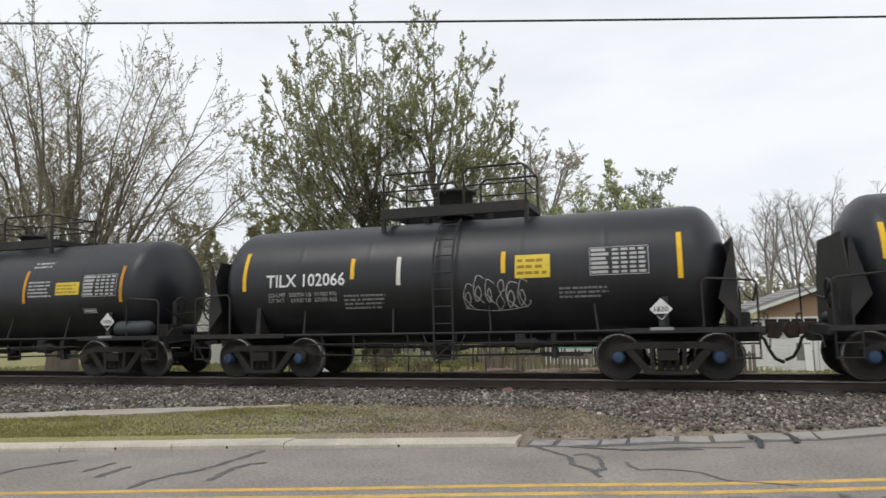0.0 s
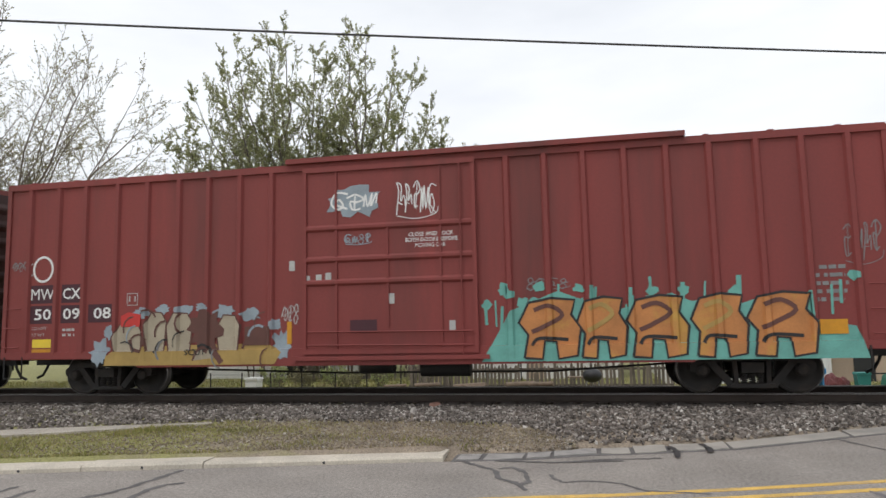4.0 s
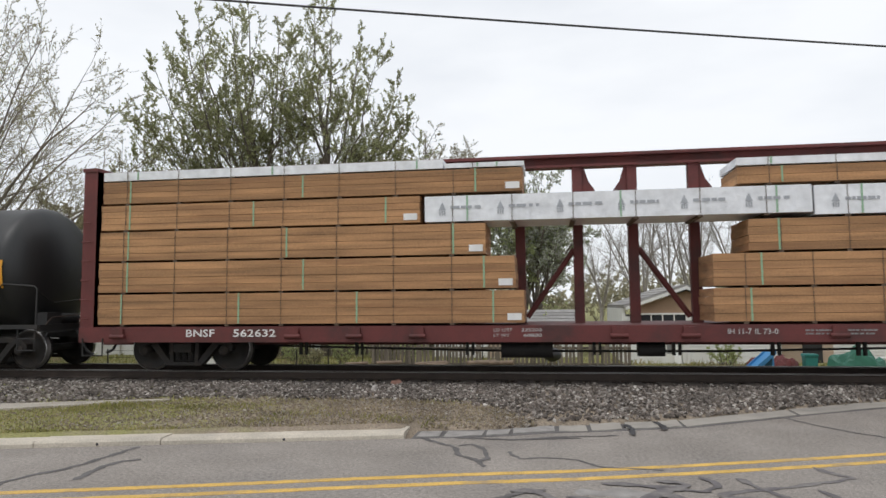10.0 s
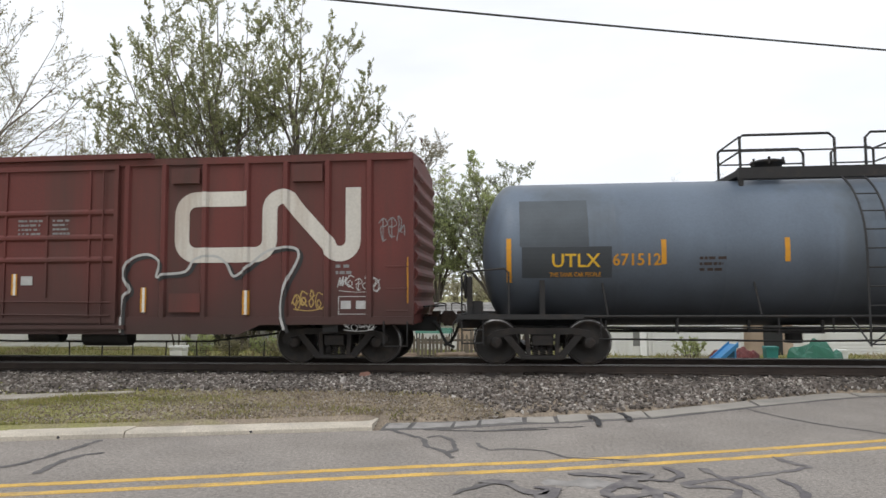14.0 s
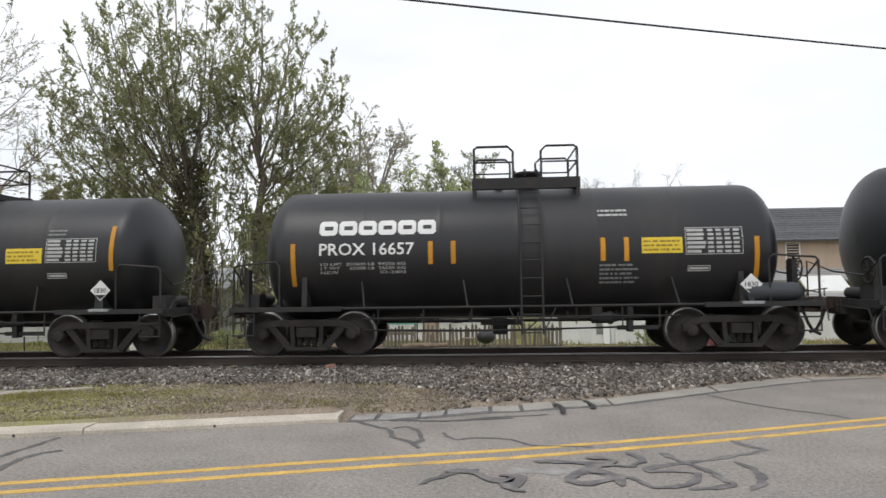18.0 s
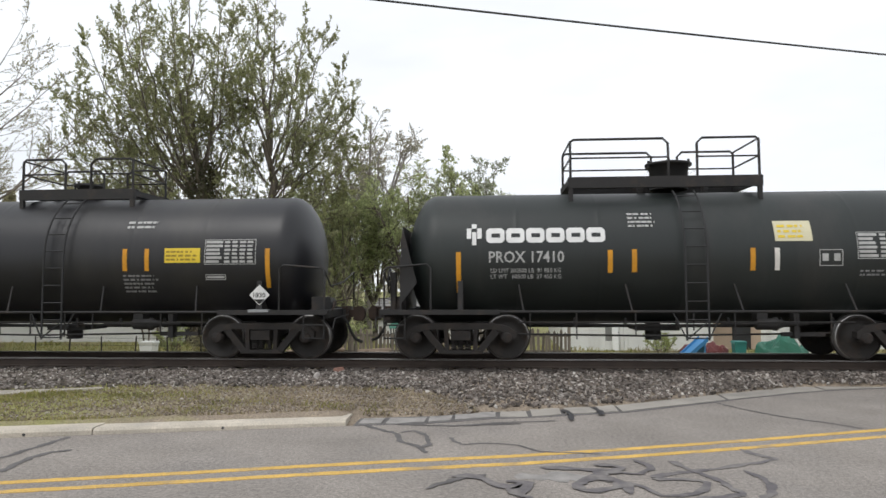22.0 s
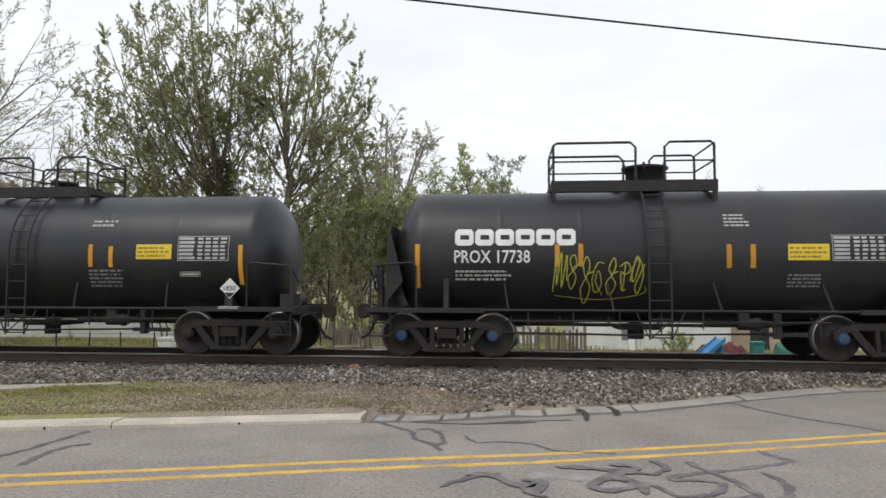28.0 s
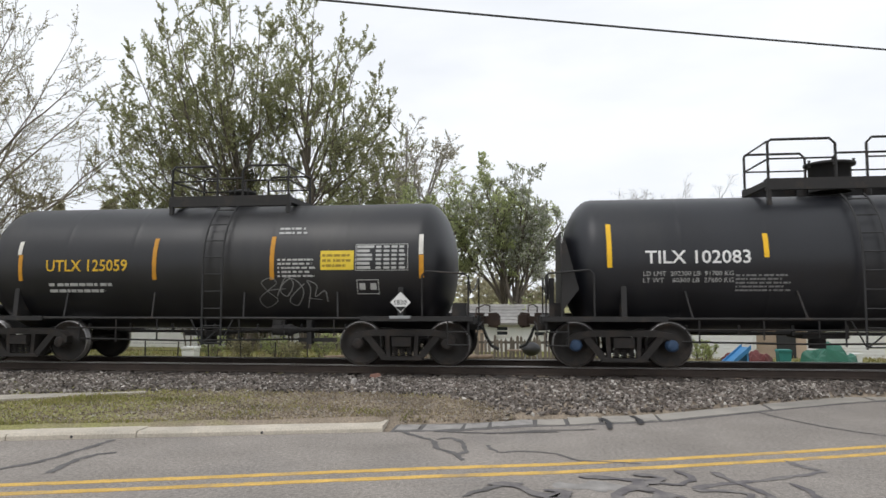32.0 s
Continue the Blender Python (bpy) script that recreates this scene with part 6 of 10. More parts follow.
class Side:
    """The near side of a car, to mark."""
    def __init__(self, car, surf, curved, cuts=()):
        self.car, self.surf, self.curved, self.cuts = car, surf, curved, cuts

    def put(self, name, tris, material, off=0.006, label=""):
        return put_mark(self.car, self.surf, name, tris, material, off, label, self.curved, self.cuts)

    def rect(self, x0, x1, z0, z1, material, name="panel", off=0.006, label=""):
        return self.put(name, quad(x0, x1, z0, z1), material, off, label)

    def stripes(self, z0, z1, xs, material="orange_tape", w=0.045):
        for x in xs:
            self.put("reflective_stripe", quad(x - w, x + w, z0, z1), material, 0.007)

    def text(self, words, x0, x1, z0, z1, material="white_paint", bold=0.012, off=0.008):
        cu = bpy.data.curves.new("lettering", "FONT")
        cu.body, cu.offset, cu.resolution_u = words, 0.0 if set("MW") & set(words) else bold, 2
        ob = new("lettering", cu)
        bpy.context.view_layer.update()
        me = bpy.data.meshes.new_from_object(ob.evaluated_get(bpy.context.evaluated_depsgraph_get()))
        bpy.data.objects.remove(ob)
        me.calc_loop_triangles()
        co = [v.co for v in me.vertices]
        ax, bx = min(c.x for c in co), max(c.x for c in co)
        ay, by = min(c.y for c in co), max(c.y for c in co)
        flat = [(x0 + (c.x - ax) / (bx - ax) * (x1 - x0), z0 + (c.y - ay) / (by - ay) * (z1 - z0)) for c in co]
        tris = [[flat[i] for i in t.vertices] for t in me.loop_triangles]
        bpy.data.meshes.remove(me)
        return self.put("lettering", tris, material, off)

    def small_print(self, x0, x1, z0, z1, rows=2, material="dim_white", seed=0, name="stencil_print"):
        """Rows of bars for stencilled lines too small to read."""
        rnd = random.Random(seed * 7919 + rows)
        tris = []
        pitch = (z1 - z0) / rows
        for r in range(rows):
            za = z0 + r * pitch + pitch * 0.2
            x = x0
            end = x1 - (x1 - x0) * rnd.uniform(0, 0.22)
            while x < end:
                w = min(rnd.uniform(0.4, 1.5) * pitch, end - x)
                tris += quad(x, x + w, za, za + pitch * 0.48)
                x += w + pitch * rnd.choice((0.2, 0.2, 0.5))
        return self.put(name, tris, material, 0.008)

    def table(self, x0, x1, z0, z1, material="faded_white", rows=6, seed=1):
        """A stencilled test table: frame, two blocks of rows."""
        t = 0.012
        tris = quad(x0, x1, z0, z0 + t) + quad(x0, x1, z1 - t, z1) + quad(x0, x0 + t, z0, z1) + quad(x1 - t, x1, z0, z1)
        xm = x0 + (x1 - x0) * 0.38
        rnd = random.Random(seed)
        h = (z1 - z0 - 0.03) / rows
        for r in range(rows):
            za = z0 + 0.02 + r * h
            tris += quad(x0 + 0.03, xm - rnd.uniform(0.02, 0.12), za + h * 0.15, za + h * 0.8)
            n = 4
            for k in range(n):
                w = (x1 - xm - 0.03) / n
                tris += quad(xm + k * w + 0.01, xm + (k + 1) * w - rnd.uniform(0.02, 0.05), za + h * 0.15, za + h * 0.72)
        return self.put("test_table", tris, material, 0.008, "white stencilled inspection table")

    def placard(self, x, z, size=0.2, text="1830"):
        """A diamond plate on its post, standing off the tank."""
        d = [(x, z - size), (x + size, z), (x, z + size), (x - size, z)]
        p = part("hazard_placard", Shape().prism(d, -1.415, -1.40), "white_paint" if text else "grimy_white", self.car, "white diamond hazard placard")
        part("placard_post", Shape().box(x - 0.05, x + 0.05, -1.40, -1.38, 0.97, z + size * 0.3), "grimy_steel", self.car)
        part("post_foot", Shape().box(x - 0.2, x + 0.2, -1.485, -1.36, 0.95, 1.0), "faded_white" if not text else "grimy_white", self.car)
        flat = Side(self.car, on_side(1.415), False)
        if text:
            k = size * 0.5
            flat.put("placard_base", [[(x - k * 1.1, z - size * 0.42), (x, z - size * 0.9), (x + k * 1.1, z - size * 0.42)]], "black_ink", 0.003)
            flat.text(text, x - size * 0.6, x + size * 0.6, z - size * 0.24, z + size * 0.24, "black_ink", off=0.003)
        else:
            flat.put("placard_base", [[(x, z - size * 0.8), (x + size * 0.8, z), (x, z + size * 0.8)], [(x, z - size * 0.8), (x, z + size * 0.8), (x - size * 0.8, z)]], "grimy_steel", 0.003)
        return p

    def emergency(self, x0, x1, z0, z1, material="placard_yellow", lines=3, seed=5):
        """A yellow panel with lines of print."""
        self.rect(x0, x1, z0, z1, material, "emergency_panel", 0.006, "yellow emergency notice panel")
        m = 0.1 * (z1 - z0)
        self.small_print(x0 + m, x1 - m, z0 + m, z1 - m, lines, "notice_ink" if material == "placard_yellow" else "black_ink", seed)

    def ribbon(self, pts, width, material, name="graffiti", off=0.009):
        """A painted stroke."""
        tris = []
        vs = [Vector(p) for p in pts]
        sides = []
        for i, p in enumerate(vs):
            d = (vs[min(i + 1, len(vs) - 1)] - vs[max(i - 1, 0)]).normalized()
            nrm = Vector((-d.y, d.x)) * width * 0.5
            sides.append((p + nrm, p - nrm))
        for (a, b), (c, d) in zip(sides, sides[1:]):
            tris += [[tuple(b), tuple(d), tuple(c)], [tuple(b), tuple(c), tuple(a)]]
        return tris

    def scribble(self, x0, x1, z0, z1, material="faded_white", seed=1, letters=5, width=0.02):
        """A sprayed tag: one looping hand-drawn sign after another, with a tail stroke."""
        rnd = random.Random(seed)
        tris = []
        w = (x1 - x0) / letters
        h = z1 - z0
        def curve(pts):
            out = []
            for i in range(len(pts) - 1):
                p0, p1, p2, p3 = pts[max(i - 1, 0)], pts[i], pts[i + 1], pts[min(i + 2, len(pts) - 1)]
                for u in (0.0, 0.2, 0.4, 0.6, 0.8):
                    out.append(tuple(0.5 * (2 * b + (c - a) * u + (2 * a - 5 * b + 4 * c - d) * u * u + (3 * b - a - 3 * c + d) * u ** 3) for a, b, c, d in zip(p0, p1, p2, p3)))
            return out + [pts[-1]]
        for k in range(letters):
            cx, lean = x0 + (k + 0.5) * w, rnd.uniform(0.0, 0.3) * w
            sign = rnd.choice(SIGNS)
            ju, jz, sz = rnd.uniform(0.85, 1.3), rnd.uniform(-0.1, 0.1), rnd.uniform(0.75, 1.0)
            for stroke in sign:
                pts = [(cx + (u - 0.5) * w * ju + lean * (v - 0.5) + rnd.gauss(0, 0.03) * w, z0 + h * (0.5 + (v - 0.5) * sz + jz) + rnd.gauss(0, 0.03) * h) for u, v in stroke]
                tris += self.ribbon(curve(pts), width * rnd.uniform(0.6, 1.0), material)
        if letters > 3:
            tris += self.ribbon(curve([(x0 + 0.1 * w, z0 + 0.02 * h), (x0 + (x1 - x0) * 0.5, z0 - 0.08 * h), (x1 - 0.2 * w, z0 + 0.05 * h), (x1 + 0.15 * w, z0 + 0.25 * h)]), width * 0.6, material)
        return self.put("graffiti", tris, material, 0.009, "sprayed graffiti tag")

    def poly(self, pts, material, name="graffiti", off=0.007, label=""):
        idx = tessellate_polygon([[Vector((x, z, 0)) for x, z in pts]])
        tris = []
        for t in idx:
            q = [pts[i] for i in t]
            ar = (q[1][0] - q[0][0]) * (q[2][1] - q[0][1]) - (q[2][0] - q[0][0]) * (q[1][1] - q[0][1])
            tris.append(q if ar > 0 else q[::-1])
        return self.put(name, tris, material, off, label)

    def wordmark(self, x0, x1, z0, z1, n=6, material="white_paint", mark=False):
        """A maker's wordmark as a row of plain blocks with a slot in each."""
        w, h = (x1 - x0) / n, z1 - z0
        tris = []
        for k in range(n):
            a, b, c = x0 + k * w + w * 0.04, x0 + (k + 1) * w - w * 0.04, w * 0.14
            p = [(a + c, z0), (b - c, z0), (b, z0 + c), (b, z1 - c), (b - c, z1), (a + c, z1), (a, z1 - c), (a, z0 + c)]
            q = [(a + w * 0.26, z0 + 0.36 * h), (b - w * 0.22, z0 + 0.36 * h), (b - w * 0.22, z0 + 0.36 * h), (b - w * 0.22, z1 - 0.36 * h), (b - w * 0.22, z1 - 0.36 * h), (a + w * 0.26, z1 - 0.36 * h), (a + w * 0.26, z1 - 0.36 * h), (a + w * 0.26, z0 + 0.36 * h)]
            for i in range(8):
                j = (i + 1) % 8
                tris.append([p[i], p[j], q[j]])
                if q[i] != q[j]:
                    tris.append([p[i], q[j], q[i]])
        self.put("wordmark", tris, material, 0.008, "white maker's wordmark of plain blocks")
        if mark:
            s = (z1 - z0)
            q = x0 - 1.25 * s
            tr = quad(q, q + 0.3 * s, z0 + 0.3 * s, z1) + quad(q + 0.7 * s, q + s, z0 + 0.3 * s, z1) + quad(q + 0.36 * s, q + 0.64 * s, z0 - 0.15 * s, z1 - 0.25 * s) + quad(q + 0.34 * s, q + 0.66 * s, z1, z1 + 0.3 * s)
            self.put("emblem", tr, material, 0.008)


# ---- tank cars ----
CARS = []      # (car, where its middle is at the start)


def tank_profile(half, radius, depth):
    prof = [(-half + depth * (1 - math.cos(math.pi / 2 * i / 10)), max(radius * math.sin(math.pi / 2 * i / 10), 0.001)) for i in range(11)]
    seams = []
    for k in range(1, 6):
        x = -half + depth + (2 * (half - depth)) * k / 6
        seams += [(x - 0.10, radius), (x - 0.03, radius), (x - 0.008, radius + 0.003), (x + 0.008, radius + 0.003), (x + 0.03, radius), (x + 0.10, radius)]
    prof += [(-half + depth + 0.08, radius)]
    return prof + seams + [(-x, r) for x, r in reversed(prof)]


def tank_car(label, start, half, radius=1.33, zc=2.02, paint="black_tank", top=None, ladder=0.0, rails="loops", shields=False,
             blue=False, dome=(0.0, 0.3, 0.36), saddle_band=True, reservoir=0, cage=False, lift=0.0, trim="grimy_steel"):
    """A tank car. top: the platform's ends along the car. Returns its near side."""
    car = thing("tank_car", label, "tank car", "cars of the train", pose(start, TRACK_Y, RAIL_Z))
    CARS.append((car, start))
    H, R = half, radius
    dull = trim if trim != "grimy_steel" else "black_steel"
    part("tank", Shape().lathe(tank_profile(H, R, 0.62), 56, (0, 0, zc)), paint, car)
    bog = H - (1.18 if start > -175 else 1.11 if shields else 1.0)
    add_bogies(car, start, (-bog, bog), blue)
    add_couplers(car, H + 0.52)
    for sx in (-1, 1):
        s = Shape().box(sx * (H - 2.3) if sx > 0 else -(H + 0.5), (H + 0.5) if sx > 0 else -(H - 2.3), -0.24, 0.24, 0.68, 0.98)
        part("draft_sill", s, "black_steel", car)
        s = Shape().prism_x([(-1.42, 0.90), (1.42, 0.90), (1.42, 0.97), (1.3, 1.0), (R * 0.93, zc - R * 0.36 + 0.1), (R * 0.7, zc - R * 0.60), (0, zc - R + 0.03), (-R * 0.7, zc - R * 0.60), (-R * 0.93, zc - R * 0.36 + 0.1), (-1.3, 1.0), (-1.42, 0.97)], sx * bog - 0.05, sx * bog + 0.05)
        part("bolster_web", s, "black_steel", car)
        a, b = sorted((sx * (bog - 0.75), sx * (H + 0.42)))
        s = Shape()
        for sy in (-1, 1):
            s.box(a, b, sy * 1.42 - 0.06, sy * 1.42 + 0.06, 0.90, 0.99)
        s.box(*sorted((sx * (H + 0.36), sx * (H + 0.44))), -1.42, 1.42, 0.84, 0.99)
        s.box(*sorted((sx * (H - 0.05), sx * (H + 0.36))), -1.40, 1.40, 0.93, 0.96)
        part("end_platform", s, trim if trim != "grimy_steel" else "black_steel", car)
        s = Shape()
        x0, x1 = sx * (H - 0.55), sx * (H + 0.34)
        s.tube([(x0, -1.42, 0.96), (x0, -1.42, 1.78), (x0 + sx * 0.08, -1.42, 1.86), (x1 - sx * 0.06, -1.42, 1.80), (x1, -1.42, 1.74), (x1, -1.42, 0.95)], 0.021, 6)
        part("end_handrail", s, dull, car)
        s = Shape()
        s.tube([(x1, 1.42, 0.95), (x1, 1.42, 1.8), (x1, 0.3, 1.55), (x1, -0.9, 1.45), (x1, -1.42, 1.74)], 0.018, 5)
        part("end_handrail", s, dull, car)
        s = Shape()
        for z in (0.45, 0.70):
            s.tube([(x1 - sx * 0.4, -1.44, z), (x1, -1.44, z)], 0.016, 5)
        for x in (x1 - sx * 0.4, x1):
            s.tube([(x, -1.44, 0.43), (x, -1.44, 0.92)], 0.016, 5)
        part("stirrup_step", s, dull, car)
        if shields:
            s = Shape().prism_x([(-1.36, 0.97), (1.36, 0.97), (1.30, 1.9), (0.95, 2.62), (-0.95, 2.62), (-1.30, 1.9)], *sorted((sx * (H + 0.02), sx * (H + 0.05))))
            s.prism([(x * 1, z) for x, z in ([(H - 0.28, 1.5), (H + 0.03, 1.1), (H + 0.03, 2.35), (H - 0.02, 2.5)] if sx > 0 else [(-H + 0.28, 1.5), (-H + 0.02, 2.5), (-H - 0.03, 2.35), (-H - 0.03, 1.1)])], -1.34, -1.30)
            part("head_shield", s, "black_steel", car, "black steel head shield")
    for sy in (-1, 1):
        s = Shape()
        s.tube([(-bog + 0.6, sy * 1.43, 0.95), (bog - 0.6, sy * 1.43, 0.95)], 0.028, 6)
        part("side_sill_pipe", s, dull, car)
    n = max(3, int((2 * bog - 2.4) / 2.2))
    for k in range(n + 1):
        x = -bog + 1.2 + (2 * bog - 2.4) * k / n
        part("pipe_bracket", Shape().tube([(x, -1.43, 0.95), (x - 0.08, -R * 0.9, zc - R * 0.42)], 0.02, 5), dull, car)
    s = Shape()
    s.tube([(-bog + 0.3, -0.55, 0.72), (-1.2, -0.6, 0.66), (1.3, -0.62, 0.66), (bog - 0.3, -0.5, 0.72)], 0.026, 6)
    s.tube([(-bog + 0.9, 0.3, 0.6), (bog - 0.9, 0.3, 0.6)], 0.03, 6)
    part("brake_pipe", s, "black_steel", car)
    for k in range(7):
        x = -bog + 1.25 + (2 * bog - 2.5) * k / 6
        part("pipe_hanger", Shape().box(x - 0.022, x + 0.022, -0.66, -0.60, 0.62, zc - R + 0.12), "black_steel", car)
    s = Shape()
    s.tube([(-bog + 1.1, -1.15, 0.74), (bog - 1.1, -1.15, 0.74)], 0.017, 5)
    s.tube([(-bog + 1.1, -0.85, 0.50), (-0.6, -0.88, 0.47), (bog - 1.4, -0.8, 0.52)], 0.02, 5)
    part("brake_rod", s, "black_steel", car)
    rr = random.Random(int(abs(start) * 10))
    for k in range(7):
        x = -bog + 1.4 + (2 * bog - 2.8) * (k + rr.uniform(-0.3, 0.3)) / 6
        z = rr.uniform(0.42, 0.66)
        part("rod_hanger", Shape().box(x - 0.012, x + 0.012, -1.16, -1.14, z, 0.93), "black_steel", car)
    part("lever_bracket", Shape().box(2.1, 2.2, -0.95, -0.75, 0.42, 0.9).box(1.9, 2.7, -0.88, -0.83, 0.46, 0.54), "black_steel", car)
    s = Shape()
    s.cyl((-0.35, -0.15, zc - R - 0.02), (-0.35, -0.15, zc - R - 0.34), 0.16, 12)
    s.box(-0.75, 0.1, -0.5, 0.3, zc - R - 0.14, zc - R - 0.05)
    part("bottom_outlet", s, "black_steel", car)
    s = Shape().lathe([(0, 0.001), (0.0, 0.11), (0.30, 0.11), (0.33, 0.13), (0.38, 0.13), (0.42, 0.09), (0.6, 0.04), (0.95, 0.025), (0.95, 0.001)], 14, (1.4, -0.95, 0.70)).box(1.4, 1.6, -1.0, -0.72, 0.72, 0.95)
    s.tube([(0.75, -0.95, 0.70), (1.42, -0.95, 0.70)], 0.02, 6)
    part("brake_cylinder", s, "black_steel", car)
    if reservoir:
        x = reservoir * (H - 0.45)
        part("air_reservoir", Shape().cyl((x - 0.38, -1.28, 1.17), (x + 0.38, -1.28, 1.17), 0.17, 14).ball((x - 0.38, -1.28, 1.17), 0.17).ball((x + 0.38, -1.28, 1.17), 0.17), "tank_patch", car, "grey air reservoir")
    # brake wheel on the end
    s = Shape()
    cx = -(H + 0.30)
    s.lathe([(-0.02, 0.24), (0.0, 0.265), (0.02, 0.24), (0.0, 0.22), (-0.02, 0.24)], 20, (cx, -0.95, 1.55), "x")
    for k in range(5):
        a = 2 * math.pi * k / 5
        s.tube([(cx, -0.95, 1.55), (cx, -0.95 + 0.24 * math.cos(a), 1.55 + 0.24 * math.sin(a))], 0.012, 4)
    part("brake_wheel", s, "black_steel", car)
    part("brake_stand", Shape().box(cx + 0.03, cx + 0.13, -1.05, -0.85, 0.95, 1.72), "black_steel", car)
    if reservoir:
        ex = H + 0.30
        q = Shape().lathe([(-0.02, 0.24), (0.0, 0.265), (0.02, 0.24), (0.0, 0.22), (-0.02, 0.24)], 20, (ex, -0.6, 1.62), "x")
        for k in range(5):
            a = 2 * math.pi * k / 5
            q.tube([(ex, -0.6, 1.62), (ex, -0.6 + 0.24 * math.cos(a), 1.62 + 0.24 * math.sin(a))], 0.012, 4)
        part("brake_wheel", q, "black_steel", car)
        part("brake_stand", Shape().box(ex - 0.14, ex - 0.03, -0.72, -0.48, 0.95, 1.78), "black_steel", car)
    for sx in (-1, 1):
        ex = sx * (H + 0.12)
        part("valve_box", Shape().box(ex - 0.14, ex + 0.14, -1.0, -0.55, 0.97, 1.24).cyl((ex, -0.55, 1.1), (ex, 0.1, 1.1), 0.12, 10), "black_steel", car)
        part("cut_lever", Shape().tube([(sx * (H + 0.5), -1.38, 0.62), (sx * (H + 0.52), -1.3, 0.82), (sx * (H + 0.55), -0.2, 0.86)], 0.014, 5), "black_steel", car)
    # top
    if top is None:
        top = (-1.25, 1.0)
    x0, x1 = top
    zt = zc + R + lift
    s = Shape()
    for y in (-0.72, 0.72):
        s.box(x0, x1, y - 0.05, y + 0.05, zt - 0.07, zt + 0.15)
    for x in (x0 + 0.05, x1 - 0.05):
        s.box(x - 0.05, x + 0.05, -0.72, 0.72, zt + 0.0, zt + 0.12)
        for y in (-0.72, 0.72):
            s.box(x - 0.04, x + 0.04, y - 0.04, y + 0.04, zt - 0.34 - lift, zt + 0.02)
    part("platform_frame", s, "black_steel", car)
    for y in (-0.60, 0.60):
        s = Shape()
        k = int((x1 - x0) / 0.12)
        for i in range(k):
            xx = x0 + 0.06 + i * (x1 - x0 - 0.12) / max(k - 1, 1)
            s.box(xx - 0.02, xx + 0.02, y - 0.12, y + 0.12, zt + 0.13, zt + 0.155)
        s.box(x0, x1, y - 0.01, y + 0.01, zt + 0.115, zt + 0.14)
        part("walkway_grating", s, "black_steel", car)
    hz = zt + 0.13
    mid = ladder
    def hoop(xa, xb, y, tall=0.66, low=True):
        q = Shape()
        q.tube([(xa, y, hz), (xa, y, hz + tall - 0.06), (xa + 0.06 * (1 if xb > xa else -1), y, hz + tall), (xb - 0.1 * (1 if xb > xa else -1), y, hz + tall), (xb, y, hz + tall - 0.1), (xb, y, hz)], 0.026, 6)
        if low:
            q.tube([(xa, y, hz + tall * 0.52), (xb, y, hz + tall * 0.52)], 0.018, 5)
        part("handrail", q, dull, car)
    tall = 0.66 if not cage else 0.78
    for y in (-0.72, 0.72):
        hoop(x0 + 0.05, mid - 0.28, y, tall)
        hoop(x1 - 0.05, mid + 0.28, y, tall)
    for x in (x0 + 0.05, x1 - 0.05):
        q = Shape()
        q.tube([(x, -0.72, hz + tall * 0.52), (x, -0.72, hz + tall - 0.03), (x, 0.72, hz + tall - 0.03), (x, 0.72, hz + tall * 0.52), (x, -0.72, hz + tall * 0.52)], 0.02, 5)
        part("end_rail", q, dull, car)
    dx, dr, dh = dome
    dh += 0.17 if dr > 0.35 else 0.06
    s = Shape().lathe([(0, dr * 0.92), (dh - 0.08, dr * 0.92), (dh - 0.07, dr + 0.05), (dh - 0.02, dr + 0.05), (dh, dr * 0.9), (dh + 0.02, 0.001)], 24, (dx, 0, zt - 0.03), "z")
    for k in range(6):
        a = 2 * math.pi * k / 6 + 0.3
        s.cyl((dx + (dr + 0.03) * math.cos(a), (dr + 0.03) * math.sin(a), zt + dh - 0.14), (dx + (dr + 0.03) * math.cos(a), (dr + 0.03) * math.sin(a), zt + dh), 0.025, 6)
    part("manway_dome", s, "black_steel", car)
    part("relief_valve", Shape().cyl((dx + 0.75, 0.1, zc + R - 0.05), (dx + 0.75, 0.1, zc + R + 0.22), 0.07, 10), "black_steel", car)
    part("vapour_valve", Shape().cyl((dx - 0.6, -0.15, zc + R - 0.05), (dx - 0.6, -0.15, zc + R + 0.16), 0.09, 10), "black_steel", car)
    # ladder, bent over the tank
    lad = Shape()
    path = [(-(R + 0.13), 0.42), (-(R + 0.13), zc)]
    for i in range(1, 9):
        a = radians(62) * i / 8
        path.append((-(R + 0.13) * math.cos(a), zc + (R + 0.13) * math.sin(a)))
    for x in (mid - 0.2, mid + 0.2):
        lad.tube([(x, y, z) for y, z in path], 0.021, 5)
    lad.tube([(mid - 0.2, -(R + 0.13), 0.44), (mid + 0.2, -(R + 0.13), 0.78)], 0.015, 4)
    lad.tube([(mid + 0.2, -(R + 0.13), 0.44), (mid + 0.45, -1.43, 0.95)], 0.015, 4)
    lad.tube([(mid - 0.2, -(R + 0.13), 0.44), (mid - 0.45, -1.43, 0.95)], 0.015, 4)
    ld = part("ladder", lad, trim, car)
    rung = Shape().tube([(-0.2, 0, 0), (0.2, 0, 0)], 0.014, 5).mesh("rung", M[trim])
    zs = [0.46 + 0.34 * k for k in range(20)]
    for z in zs:
        d = max(z - zc, 0)
        if d < (R + 0.13) * math.sin(radians(60)):
            part("rung", rung, "", ld, at=pose(mid, -math.sqrt((R + 0.13) ** 2 - d * d), z))
    return Side(car, on_tank(R, zc), True)


